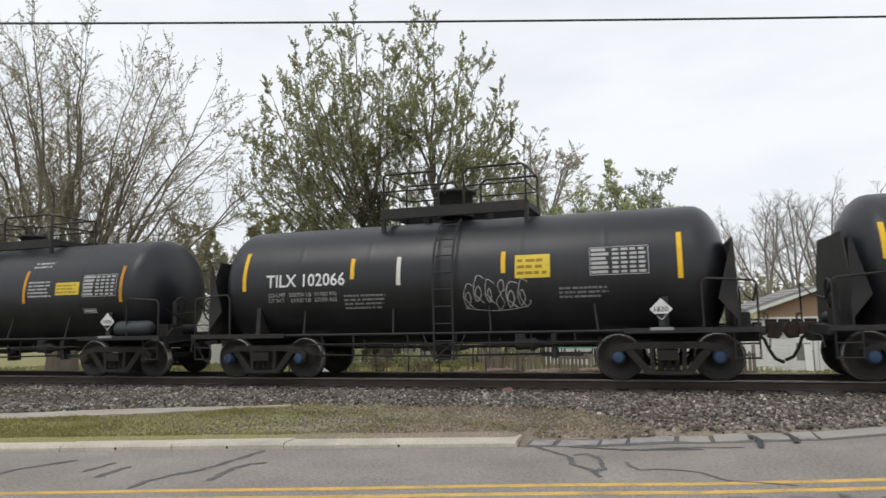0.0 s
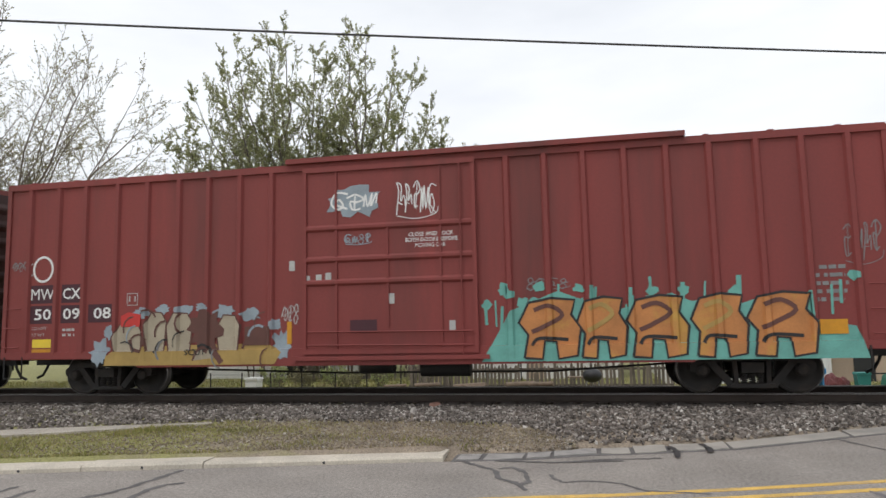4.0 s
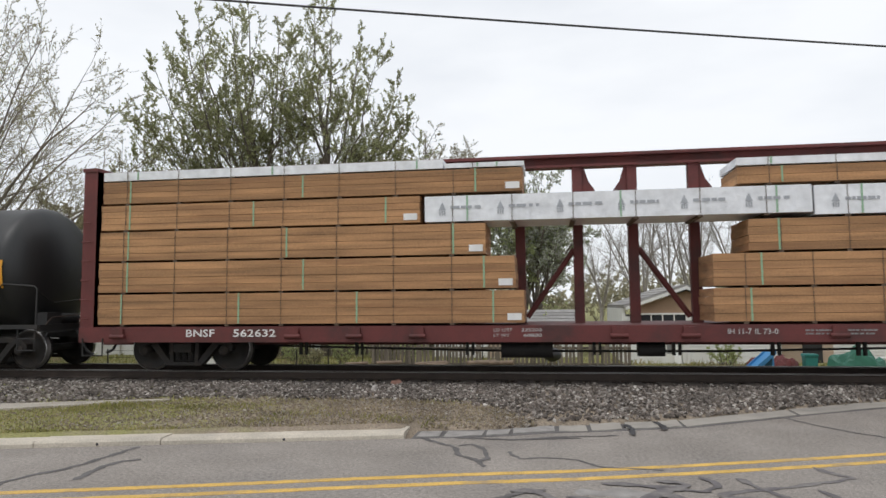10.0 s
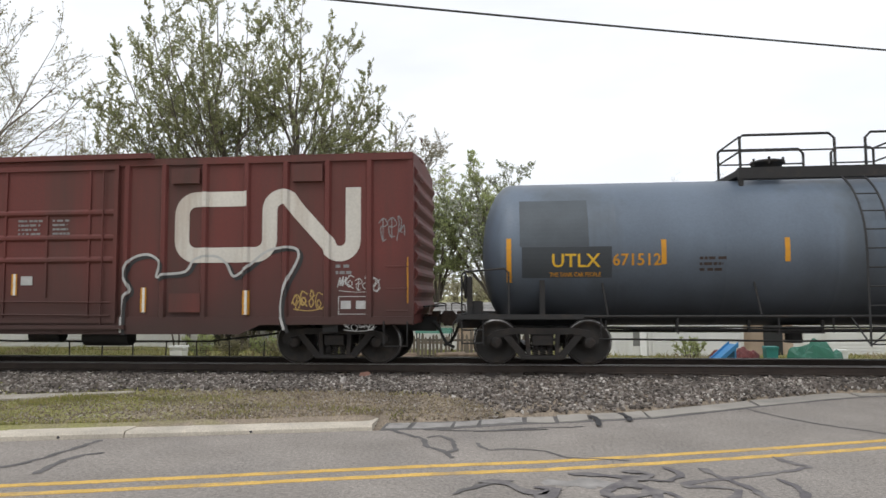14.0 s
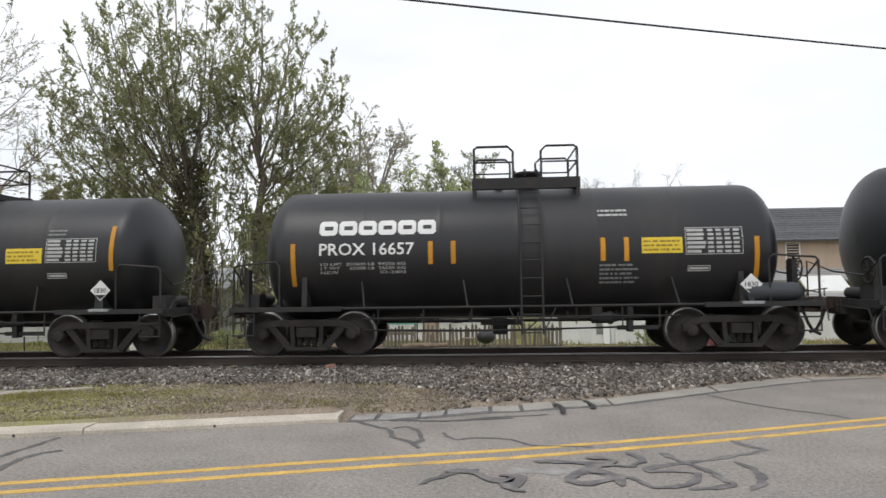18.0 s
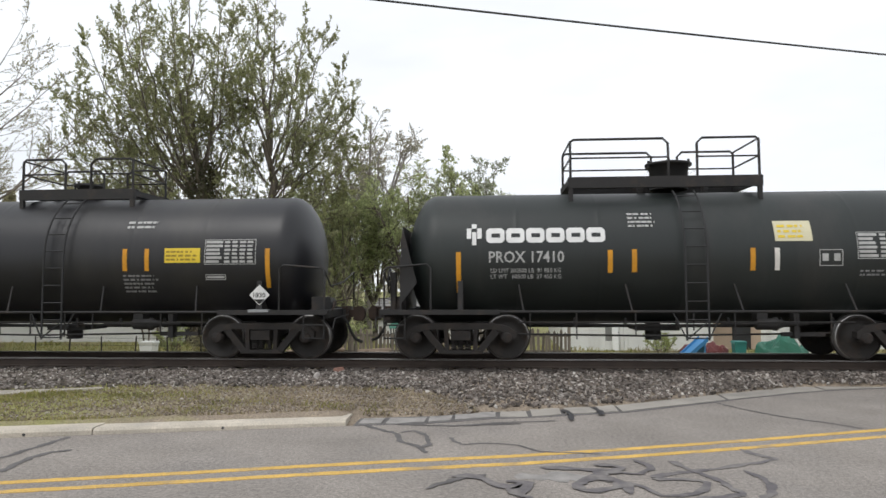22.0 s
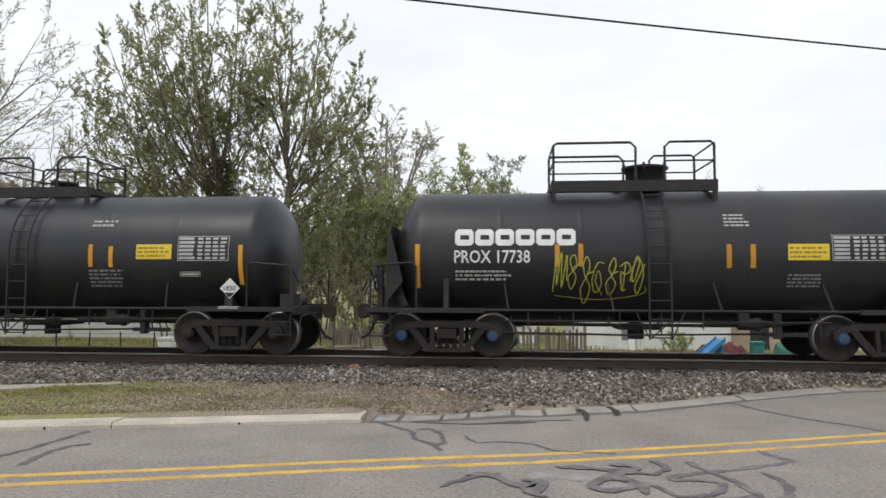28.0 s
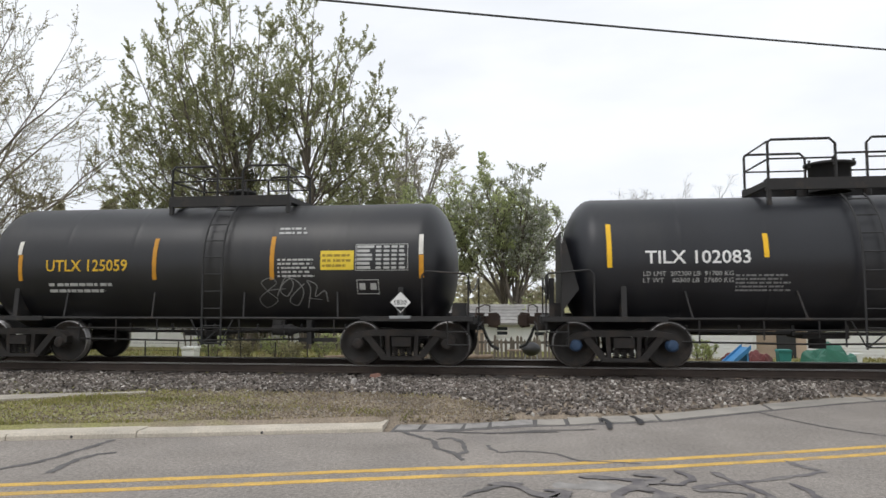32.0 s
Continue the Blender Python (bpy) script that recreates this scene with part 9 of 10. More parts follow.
s.stripes(1.44, 2.29, (-6.86,), "bright_tape")
s.stripes(1.88, 2.33, (-3.54,), "bright_tape")
s.stripes(1.89, 2.36, (-1.63,), "bright_tape")
s.stripes(1.90, 2.36, (1.02,), "bright_tape")
s.stripes(1.88, 2.34, (3.55,), "bright_tape")
s.stripes(1.94, 2.40, (5.09,), "bright_tape")
s.text("GATX  72557", -5.771, -3.861, 1.924, 2.194, "white_paint")
s.small_print(-5.762, -4.251, 1.742, 1.828, 1, "faded_white", 89)
s.small_print(-5.753, -3.603, 1.588, 1.685, 1, "faded_white", 90)
s.scribble(-3.267, -2.028, 1.683, 2.036, "faded_white", 91, 5)
s.scribble(-1.762, -0.901, 1.244, 1.653, "dim_white", 92, 4)
s.scribble(1.15, 1.724, 1.446, 1.919, "faded_white", 93, 4)
s.scribble(1.892, 3.261, 1.597, 1.993, "white_paint", 94, 5)
s.scribble(3.571, 5.242, 1.534, 1.948, "faded_white", 95, 6)
s.small_print(-2.868, -1.924, 1.37, 1.649, 3, "dim_white", 96)
s.emergency(0.16, 0.914, 1.684, 1.978, seed=97)
s.small_print(0.083, 0.804, 1.236, 1.611, 4, "dim_white", 98)
s = tank_car("black tank car with a white wordmark and orange stripes", -181.77, 5.16, top=(-0.88, 1.28), ladder=0.23, dome=(0.27, 0.24, 0.34), paint='dusty_tank', reservoir=1)
s.stripes(1.38, 2.21, (-4.37,))
s.stripes(1.78, 2.22, (-1.69,))
s.stripes(1.78, 2.22, (-1.25,))
s.stripes(1.79, 2.23, (1.59,))
s.stripes(1.78, 2.23, (2.03,))
s.stripes(1.41, 2.21, (4.44,))
s.wordmark(-3.873, -1.567, 2.362, 2.648)
s.text("PROX 16657", -3.851, -2.003, 1.969, 2.21, "white_paint")
s.text("LD LMT  207800 LB  94250 KG", -3.827, -2.175, 1.774, 1.829, "faded_white", 0.012)
s.text("LT WT     55200 LB  25050 KG", -3.827, -2.175, 1.694, 1.750, "faded_white", 0.012)
s.text("NEW                   02-2003", -3.827, -2.175, 1.614, 1.670, "faded_white", 0.012)
s.small_print(1.533, 2.134, 2.636, 2.811, 2, "faded_white", 108)
s.emergency(2.316, 3.071, 1.919, 2.219, seed=109)
s.table(3.127, 4.187, 1.882, 2.396, seed=110)
s.small_print(1.525, 2.289, 1.345, 1.751, 5, "dim_white", 111)
s.outline(3.168, 3.586, 1.569, 1.675)
s.placard(4.28, 1.31, text="1830")
s = tank_car("black tank car with bright yellow reporting marks", -194.15, 5.08, top=(-1.18, 1.32), ladder=0.1, dome=(0.03, 0.24, 0.34), paint='dusty_tank')
s.stripes(1.76, 2.62, (-4.23,))
s.stripes(1.99, 2.42, (-1.58,))
s.stripes(1.99, 2.43, (-1.17,))
s.stripes(1.98, 2.41, (1.32,))
s.stripes(1.98, 2.43, (1.76,))
s.stripes(1.75, 2.64, (4.37,))
s.text("UTLX  125061", -3.507, -1.633, 1.969, 2.193, "yellow_paint")
s.text("THE TANK CAR PEOPLE", -3.499, -2.366, 1.784, 1.862, "orange_tape")
s.text("LD LMT   204900 LB   92950 KG", -3.477, -1.849, 1.619, 1.681, "faded_white", 0.012)
s.text("LT WT      58100 LB   26350 KG", -3.477, -1.849, 1.529, 1.592, "faded_white", 0.012)
s.text("PRO                   11-1994", -3.477, -1.849, 1.440, 1.503, "faded_white", 0.012)
s.small_print(1.258, 1.868, 2.728, 2.896, 2, "faded_white", 123)
s.emergency(2.21, 2.953, 1.915, 2.214, seed=124)
s.table(3.029, 4.068, 1.922, 2.402, seed=125)
s.small_print(3.037, 3.475, 2.452, 2.608, 2, "dim_white", 126)
s.small_print(1.299, 2.057, 1.425, 1.811, 5, "dim_white", 127)
s.outline(3.054, 3.448, 1.61, 1.716)
s.placard(4.21, 1.36, text="1830")
s = tank_car("black tank car with white numbers and a chalky tag", -206.9, 5.33, top=(-1.45, 1.83), ladder=0.19, dome=(-0.14, 0.42, 0.42), shields=True, cage=True, blue=True, lift=0.12, reservoir=1, paint='dusty_tank')
s.stripes(1.89, 2.71, (-4.41,), "bright_tape")
s.stripes(2.04, 2.46, (-3.25,))
s.stripes(2.07, 2.49, (-1.42,), "bright_tape")
s.stripes(2.11, 2.51, (0.97,))
s.stripes(2.09, 2.54, (2.34,), "bright_tape")
s.stripes(1.92, 2.76, (4.62,), "bright_tape")
s.text("TILX 101369", -3.982, -2.188, 1.942, 2.214, "white_paint")
s.text("LD LMT  202600 LB  91900 KG", -3.884, -2.219, 1.752, 1.834, "faded_white", 0.012)
s.text("LT WT    60400 LB  27400 KG", -3.884, -2.219, 1.635, 1.717, "faded_white", 0.012)
s.small_print(-1.96, -0.978, 1.494, 1.907, 5, "dim_white", 138)
s.scribble(-1.999, -0.813, 1.919, 2.149, "dim_white", 139, 6)
s.emergency(1.126, 1.781, 1.985, 2.422, seed=140)
s.table(3.077, 4.128, 1.972, 2.518, seed=141)
s.scribble(0.677, 1.959, 1.511, 1.897, "white_paint", 142, 7)
s.small_print(2.544, 3.451, 1.596, 1.79, 2, "dim_white", 143)
s.scribble(3.59, 4.064, 1.494, 1.972, "rust", 144, 4)
s.placard(4.32, 1.28, text="1830")
s.small_print(4.635, 4.943, 1.416, 1.71, 4, "dim_white", 146)
s = tank_car("glossy black tank car with a white emblem and wordmark", -219.4, 5.33, top=(-2.08, 1.69), ladder=0.17, dome=(0.07, 0.42, 0.4), shields=True, cage=True, lift=0.1, paint='green_black_tank')
s.stripes(1.31, 2.09, (-4.25,))
s.stripes(1.68, 2.11, (-1.38,))
s.stripes(1.69, 2.12, (-0.93,))
s.stripes(1.71, 2.13, (1.24,))
s.stripes(1.71, 2.13, (1.68,), "white_tape")
s.stripes(1.59, 2.15, (4.49,))
s.wordmark(-3.73, -1.448, 2.262, 2.55, mark=True)
s.text("PROX 17410", -3.666, -2.244, 1.88, 2.101, "faded_white")
s.text("LD LMT 202500 LB  91 850 KG", -3.633, -2.297, 1.693, 1.774, "faded_white", 0.012)
s.text("LT WT   60500 LB  27 450 KG", -3.633, -2.297, 1.578, 1.659, "faded_white", 0.012)
s.small_print(-1.013, -0.503, 2.538, 2.859, 4, "faded_white", 156)
s.rect(1.659, 2.336, 2.254, 2.644, "pale_panel", "panel", 0.003)
s.small_print(1.716, 2.28, 2.299, 2.597, 3, "placard_yellow", 158)
s.outline(2.436, 2.856, 1.788, 2.093)
s.table(3.118, 4.166, 1.913, 2.416, seed=160)
s.small_print(3.168, 3.646, 1.59, 1.731, 2, "dim_white", 161)
s.placard(4.52, 1.37, text="1830")
s = tank_car("black tank car with a white wordmark beside twin stripes", -231.65, 5.08, top=(-1.28, 1.22), ladder=-0.02, dome=(-0.23, 0.24, 0.34), paint='dusty_tank')
s.stripes(1.36, 2.18, (-4.26,))
s.stripes(1.77, 2.19, (-1.83,))
s.stripes(1.78, 2.19, (-1.40,))
s.stripes(1.76, 2.20, (1.37,))
s.stripes(1.76, 2.20, (1.82,))
s.stripes(1.42, 2.19, (4.26,))
s.wordmark(-3.709, -1.359, 2.186, 2.487)
s.text("PROX 15342", -3.705, -1.917, 1.843, 2.082, "white_paint")
s.text("LD LMT    203500 LB   92300 KG", -3.673, -2.000, 1.683, 1.746, "faded_white", 0.012)
s.text("LT WT      59500 LB   27000 KG", -3.673, -2.000, 1.593, 1.656, "faded_white", 0.012)
s.text("NEW                    02-1994", -3.673, -2.000, 1.502, 1.565, "faded_white", 0.012)
s.small_print(1.335, 1.967, 2.601, 2.799, 2, "faded_white", 172)
s.emergency(2.185, 2.908, 1.919, 2.208, seed=173)
s.table(2.996, 4.027, 1.882, 2.375, seed=174)
s.small_print(1.325, 2.068, 1.324, 1.709, 5, "dim_white", 175)
s.outline(3.007, 3.416, 1.58, 1.686)
s.placard(4.14, 1.28, text="1830")
s = tank_car("dusty black tank car with a white emblem and wordmark", -243.85, 4.98, top=(-1.07, 0.93), ladder=-0.05, dome=(-0.07, 0.24, 0.34), paint='dusty_tank')
s.stripes(1.41, 2.18, (-4.31,))
s.stripes(1.73, 2.17, (-1.70,))
s.stripes(1.73, 2.17, (-1.27,))
s.stripes(1.76, 2.18, (1.19,))
s.stripes(1.76, 2.20, (1.63,))
s.stripes(1.41, 2.19, (4.24,))
s.wordmark(-3.81, -1.552, 2.189, 2.484, mark=True)
s.text("PROX 16074", -3.788, -2, 1.819, 2.051, "white_paint")
s.small_print(-3.774, -2.298, 1.513, 1.745, 3, "faded_white", 186)
s.small_print(1.134, 1.749, 2.791, 2.962, 2, "faded_white", 187)
s.emergency(2.034, 2.698, 1.963, 2.316, seed=188)
s.table(2.908, 3.946, 1.922, 2.432, seed=189)
s.small_print(1.145, 1.916, 1.381, 1.753, 5, "dim_white", 190)
s.outline(2.944, 3.354, 1.647, 1.772)
s.placard(4.06, 1.35, text="1830")
s = tank_car("black tank car with white stripes and chalk tags", -256.55, 5.28, top=(-1.25, 2.48), ladder=0.24, dome=(0.12, 0.42, 0.42), shields=True, cage=True, lift=0.12, blue=True)
s.stripes(2.03, 2.47, (-1.75,), "bright_tape")
s.stripes(2.03, 2.46, (-0.81,), "white_tape")
s.stripes(2.03, 2.47, (1.85,), "white_tape")
s.stripes(1.86, 2.72, (4.85,), "bright_tape")
s.text("TILX 101675", -3.961, -1.891, 1.987, 2.212, "white_paint")
s.small_print(-3.93, -2.061, 1.623, 1.858, 2, "faded_white", 198)
s.emergency(1.952, 2.64, 1.965, 2.389, seed=199)
s.table(3.211, 4.288, 1.966, 2.466, seed=200)
s.scribble(-0.992, -0.001, 1.484, 1.888, "dim_white", 201, 4)
s.scribble(0.848, 2.047, 1.393, 1.847, "faded_white", 202, 6)
s.small_print(-1.954, -1.072, 1.479, 1.735, 4, "dim_white", 203)
s.small_print(2.715, 3.636, 1.509, 1.755, 2, "dim_white", 204)
s.placard(4.34, 1.31, text="1830")
s = tank_car("clean black tank car with white letters and bright stripes", -268.65, 5.08, top=(-0.91, 0.87), ladder=-0.01, dome=(-0.02, 0.26, 0.3))
s.stripes(1.68, 2.54, (-4.55,), "bright_tape")
s.stripes(1.91, 2.34, (-2.99,), "bright_tape")
s.stripes(1.91, 2.35, (-1.17,), "bright_tape")
s.stripes(1.90, 2.34, (1.07,), "bright_tape")
s.stripes(1.92, 2.37, (2.50,), "bright_tape")
s.stripes(1.71, 2.59, (4.49,), "bright_tape")
s.text("GATX", -3.959, -3.179, 1.928, 2.148, "white_paint")
s.text("18796", -2.77, -1.928, 1.942, 2.161, "white_paint")
s.text("LD LMT  206700 LBS  93750 KG", -3.920, -1.444, 1.725, 1.801, "faded_white", 0.012)
s.text("LT WT     56300 LBS  25540 KG", -3.920, -1.444, 1.617, 1.692, "faded_white", 0.012)
s.text("SR 13450", 2.586, 3.218, 2.584, 2.685, "white_paint")
s.text("SR 13449", 2.567, 3.197, 2.463, 2.562, "white_paint")
s.emergency(2.583, 3.267, 1.922, 2.322, seed=217)
s.table(3.289, 4.35, 1.917, 2.388, seed=218)
s.small_print(1.393, 2.235, 2.129, 2.376, 4, "faded_white", 219)
s.small_print(1.404, 2.274, 1.845, 2.002, 2, "faded_white", 220)
s.outline(3.244, 3.714, 1.422, 1.733)
s.placard(4.19, 1.32, text="1830")
s = tank_car("black tank car with a lime tag under its wordmark", -280.9, 5.23, top=(-2.07, 1.15), ladder=-0.13, dome=(-0.1, 0.42, 0.4), shields=True, cage=True, blue=True, reservoir=1, paint='dusty_tank')
s.stripes(1.37, 2.21, (-4.67,))
s.stripes(1.78, 2.20, (-2.00,))
s.stripes(1.78, 2.21, (-1.56,))
s.stripes(1.75, 2.19, (1.15,))
s.stripes(1.75, 2.19, (1.58,))
s.wordmark(-3.96, -1.636, 2.18, 2.501)
s.text("PROX 17738", -3.956, -2.512, 1.846, 2.094, "white_paint")
s.small_print(-3.938, -2.866, 1.501, 1.728, 3, "faded_white", 230)
s.scribble(-2.064, -0.383, 1.215, 1.993, "tag_lime", 231, 7)
s.small_print(1.107, 1.568, 2.522, 2.792, 4, "faded_white", 232)
s.emergency(2.201, 2.925, 1.893, 2.194, seed=233)
s.table(2.978, 3.947, 1.881, 2.359, seed=234)
s.small_print(2.206, 2.824, 1.386, 1.656, 4, "dim_white", 235)
s.stripes(1.41, 2.18, (4.94,))
s.placard(4.49, 1.34, text="1830")
s = tank_car("clean black tank car with a white wordmark and twin stripes", -293.45, 5.08, top=(-1.38, 0.76), ladder=-0.25, dome=(-0.29, 0.24, 0.34), paint='black_tank')
s.stripes(1.38, 2.21, (-4.45,))
s.stripes(1.77, 2.21, (-2.09,))
s.stripes(1.77, 2.22, (-1.65,))
s.stripes(1.78, 2.23, (1.22,))
s.stripes(1.77, 2.19, (1.65,))
s.stripes(1.42, 2.21, (4.35,))
s.wordmark(-3.967, -1.665, 2.337, 2.647)
s.text("PROX 16731", -3.944, -2.154, 1.965, 2.207, "white_paint")
s.small_print(-3.93, -2.261, 1.583, 1.845, 3, "faded_white", 246)
s.small_print(1.167, 1.771, 2.588, 2.76, 2, "faded_white", 247)
s.emergency(2.185, 2.926, 1.93, 2.227, seed=248)
s.table(3.053, 4.108, 1.895, 2.393, seed=249)
s.small_print(1.173, 1.939, 1.361, 1.743, 5, "dim_white", 250)
s.outline(3.093, 3.512, 1.585, 1.68)
s.placard(4.18, 1.35, text="1830")
s = tank_car("brown-dusted black tank car with white numbers", -305.95, 5.08, top=(-1.14, 1.99), ladder=0.03, dome=(-0.05, 0.38, 0.4), shields=True, paint='dusty_tank')
s.stripes(1.36, 2.18, (-4.24,))
s.stripes(1.74, 2.18, (-1.67,))
s.stripes(1.74, 2.18, (-1.22,))
s.stripes(1.74, 2.18, (1.60,))
s.stripes(1.74, 2.18, (2.04,))
s.stripes(1.37, 2.17, (4.35,))
s.text("OFOX 23570", -3.672, -1.954, 1.829, 2.071, "white_paint")
s.text("LD LMT 203600 LB 92350 KG", -3.642, -2.296, 1.674, 1.733, "faded_white", 0.012)
s.text("LT WT   59400 LB 26950 KG", -3.642, -2.296, 1.590, 1.649, "faded_white", 0.012)
s.text("P-15               05-2014", -3.642, -2.296, 1.506, 1.565, "faded_white", 0.012)
s.scribble(-2.161, 0.078, 1.313, 1.606, "dim_white", 261, 7)
s.small_print(1.558, 2.158, 2.646, 2.82, 2, "faded_white", 262)
s.emergency(2.273, 2.948, 1.889, 2.27, seed=263)
s.table(2.991, 4.039, 1.879, 2.396, seed=264)
s.small_print(1.538, 2.235, 1.39, 1.729, 5, "dim_white", 265)
s.outline(3.013, 3.41, 1.444, 1.726)
s.placard(4.18, 1.28, text="1830")
s = tank_car("black tank car with white numbers and bright stripes", -318.45, 5.28, top=(-1.39, 1.66), ladder=0.17, dome=(0.07, 0.42, 0.42), shields=True, cage=True, blue=True, lift=0.12, reservoir=1)
s.stripes(1.90, 2.74, (-4.43,), "bright_tape")
s.stripes(2.07, 2.52, (-1.62,), "bright_tape")
s.stripes(2.09, 2.53, (0.99,), "bright_tape")
s.stripes(2.11, 2.53, (2.22,), "bright_tape")
s.stripes(1.86, 2.71, (4.71,), "bright_tape")
s.text("TILX 102083", -3.777, -1.898, 1.969, 2.218, "white_paint")
s.text("LD LMT  202300 LB  91700 KG", -3.818, -2.202, 1.745, 1.831, "faded_white", 0.012)
s.text("LT WT    60300 LB  27600 KG", -3.818, -2.202, 1.622, 1.708, "faded_white", 0.012)
s.small_print(-2.164, -1.145, 1.443, 1.786, 5, "dim_white", 275)
s.emergency(1.25, 1.92, 1.991, 2.43, seed=276)
s.table(3.132, 4.204, 1.991, 2.521, seed=277)
s.small_print(2.535, 3.462, 1.549, 1.761, 2, "dim_white", 278)
s.placard(4.43, 1.34, text="1830")
s.small_print(4.703, 5.008, 1.463, 1.755, 4, "dim_white", 280)
s = tank_car("dusty black tank car with yellow reporting marks", -330.95, 5.08, top=(-1.03, 1.64), ladder=0.31, dome=(0.28, 0.24, 0.34), paint='dusty_tank')
s.stripes(1.71, 2.25, (-3.97,))
s.stripes(2.26, 2.54, (-4.01,), "white_tape")
s.stripes(1.72, 2.57, (-1.00,))
s.stripes(1.71, 2.58, (1.49,))
s.stripes(1.73, 2.18, (4.50,))
s.stripes(2.19, 2.59, (4.49,), "white_tape")
s.text("UTLX 125059", -3.383, -1.588, 1.897, 2.142, "yellow_paint")
s.small_print(-3.345, -1.871, 1.444, 1.7, 2, "faded_white", 288)
s.small_print(1.582, 2.221, 2.612, 2.795, 2, "faded_white", 289)
s.small_print(1.606, 2.405, 1.746, 2.149, 5, "faded_white", 290)
s.emergency(2.484, 3.158, 1.896, 2.277, seed=291)
s.table(3.191, 4.237, 1.879, 2.403, seed=292)
s.outline(3.21, 3.652, 1.419, 1.705)
s.placard(4.11, 1.26, text="1830")
s.scribble(1.144, 2.604, 1.149, 1.769, "dim_white", 295, 3)
s = tank_car("black tank car at the tail of the view", -343.15, 5.08)


# ---- the covered hopper ----
def hopper_car():
    start, H = -80.55, 7.5
    car = thing("hopper_car", "black covered hopper car with three discharge bays", "hopper car", "cars of the train", pose(start, TRACK_Y, RAIL_Z))
    CARS.append((car, start))
    P = "hopper_black"
    part("body", Shape().prism([(-6.32, 1.38), (6.32, 1.38), (7.2, 3.22), (7.2, 3.95), (-7.2, 3.95), (-7.2, 3.22)], -1.5, 1.5), P, car)
    part("roof", Shape().prism_x([(-1.52, 3.80), (1.52, 3.80), (1.55, 3.88), (1.52, 3.97), (1.42, 4.04), (0.9, 4.12), (0, 4.16), (-0.9, 4.12), (-1.42, 4.04), (-1.52, 3.97), (-1.55, 3.88)], -7.5, 7.5), P, car)
    for sy in (-1, 1):
        part("eave_pipe", Shape().tube([(-7.45, sy * 1.51, 3.90), (7.45, sy * 1.51, 3.90)], 0.085, 10), P, car)
        a, b = sorted((sy * 1.42, sy * 1.56))
        part("side_sill", Shape().prism([(-7.5, 0.9), (7.5, 0.9), (7.5, 1.34), (-7.5, 1.34)], a, b), P, car)
        part("sill_flange", Shape().box(-7.5, 7.5, *sorted((sy * 1.42, sy * 1.61)), 1.34, 1.39), P, car)
    for k in range(7):
        x = -6.2 + k * 2.06
        part("roof_hatch", Shape().box(x - 0.75, x + 0.75, -0.42, 0.42, 4.12, 4.25).tube([(x - 0.6, -0.46, 4.2), (x - 0.6, 0.46, 4.27)], 0.03, 6).tube([(x + 0.6, -0.46, 4.2), (x + 0.6, 0.46, 4.27)], 0.03, 6), P, car)
    part("running_board", Shape().box(-7.5, 7.5, -1.12, -0.6, 4.19, 4.22), P, car)
    for x in (-3.31, -0.09, 3.05):
        s = Shape()
        tw, bw = 1.12, 0.22
        v = [(x - tw, -1.35, 1.4), (x + tw, -1.35, 1.4), (x + tw, 1.35, 1.4), (x - tw, 1.35, 1.4), (x - tw, -1.35, 0.98), (x + tw, -1.35, 0.98), (x + tw, 1.35, 0.98), (x - tw, 1.35, 0.98),
             (x - bw, -0.7, 0.34), (x + bw, -0.7, 0.34), (x + bw, 0.7, 0.34), (x - bw, 0.7, 0.34)]
        s.add(v, [(0, 4, 5, 1), (1, 5, 6, 2), (2, 6, 7, 3), (3, 7, 4, 0), (4, 8, 9, 5), (5, 9, 10, 6), (6, 10, 11, 7), (7, 11, 8, 4), (8, 11, 10, 9)])
        bay = part("discharge_bay", s, P, car)
        part("outlet_gate", Shape().box(x - 0.26, x + 0.26, -0.85, 0.85, 0.22, 0.34), "black_steel", bay)
    for sx in (-1, 1):
        for y in (-1.45, 1.45):
            part("end_post", Shape().box(*sorted((sx * 7.30, sx * 7.42)), *sorted((y, y * 0.94)), 1.4, 3.95), P, car)
        for x in (6.86,):
            part("end_strut", Shape().box(*sorted((sx * x, sx * (x + 0.07))), -1.44, -1.36, 1.38, 2.75), P, car)
        lad = part("ladder", Shape().box(*sorted((sx * 7.44, sx * 7.48)), -1.40, -1.36, 1.0, 3.8).box(*sorted((sx * 7.44, sx * 7.48)), -1.0, -0.96, 1.0, 3.8), P, car)
        for k in range(8):
            part("rung", Shape().tube([(sx * 7.46, -1.38, 1.15 + k * 0.34), (sx * 7.46, -0.98, 1.15 + k * 0.34)], 0.014, 5), P, lad)
        part("slope_sheet", Shape().box(*sorted((sx * 6.3, sx * 6.9)), -1.2, 1.2, 1.2, 1.38), P, car)
        part("end_platform", Shape().box(*sorted((sx * 6.6, sx * 7.62)), -1.5, 1.5, 0.93, 0.98), P, car)
        part("air_reservoir", Shape().cyl((sx * 6.9, -0.8, 1.25), (sx * 6.9, 0.2, 1.25), 0.2, 12), P, car)
    part("centre_sill", Shape().box(-7.6, 7.6, -0.2, 0.2, 0.86, 1.1), P, car)
    add_bogies(car, start, (-6.1, 6.1))
    add_couplers(car, 7.75)
    s = Side(car, on_side(1.50), False)
    for x, z0, z1 in ((-6.32, 1.5, 2.37), (-3.81, 1.45, 1.89), (-1.33, 1.45, 1.91), (1.2, 1.46, 1.89), (3.66, 1.47, 1.92), (6.1, 1.5, 2.37)):
        s.put("reflective_stripe", quad(x - 0.055, x + 0.055, z0, z1), "orange_tape", 0.007)
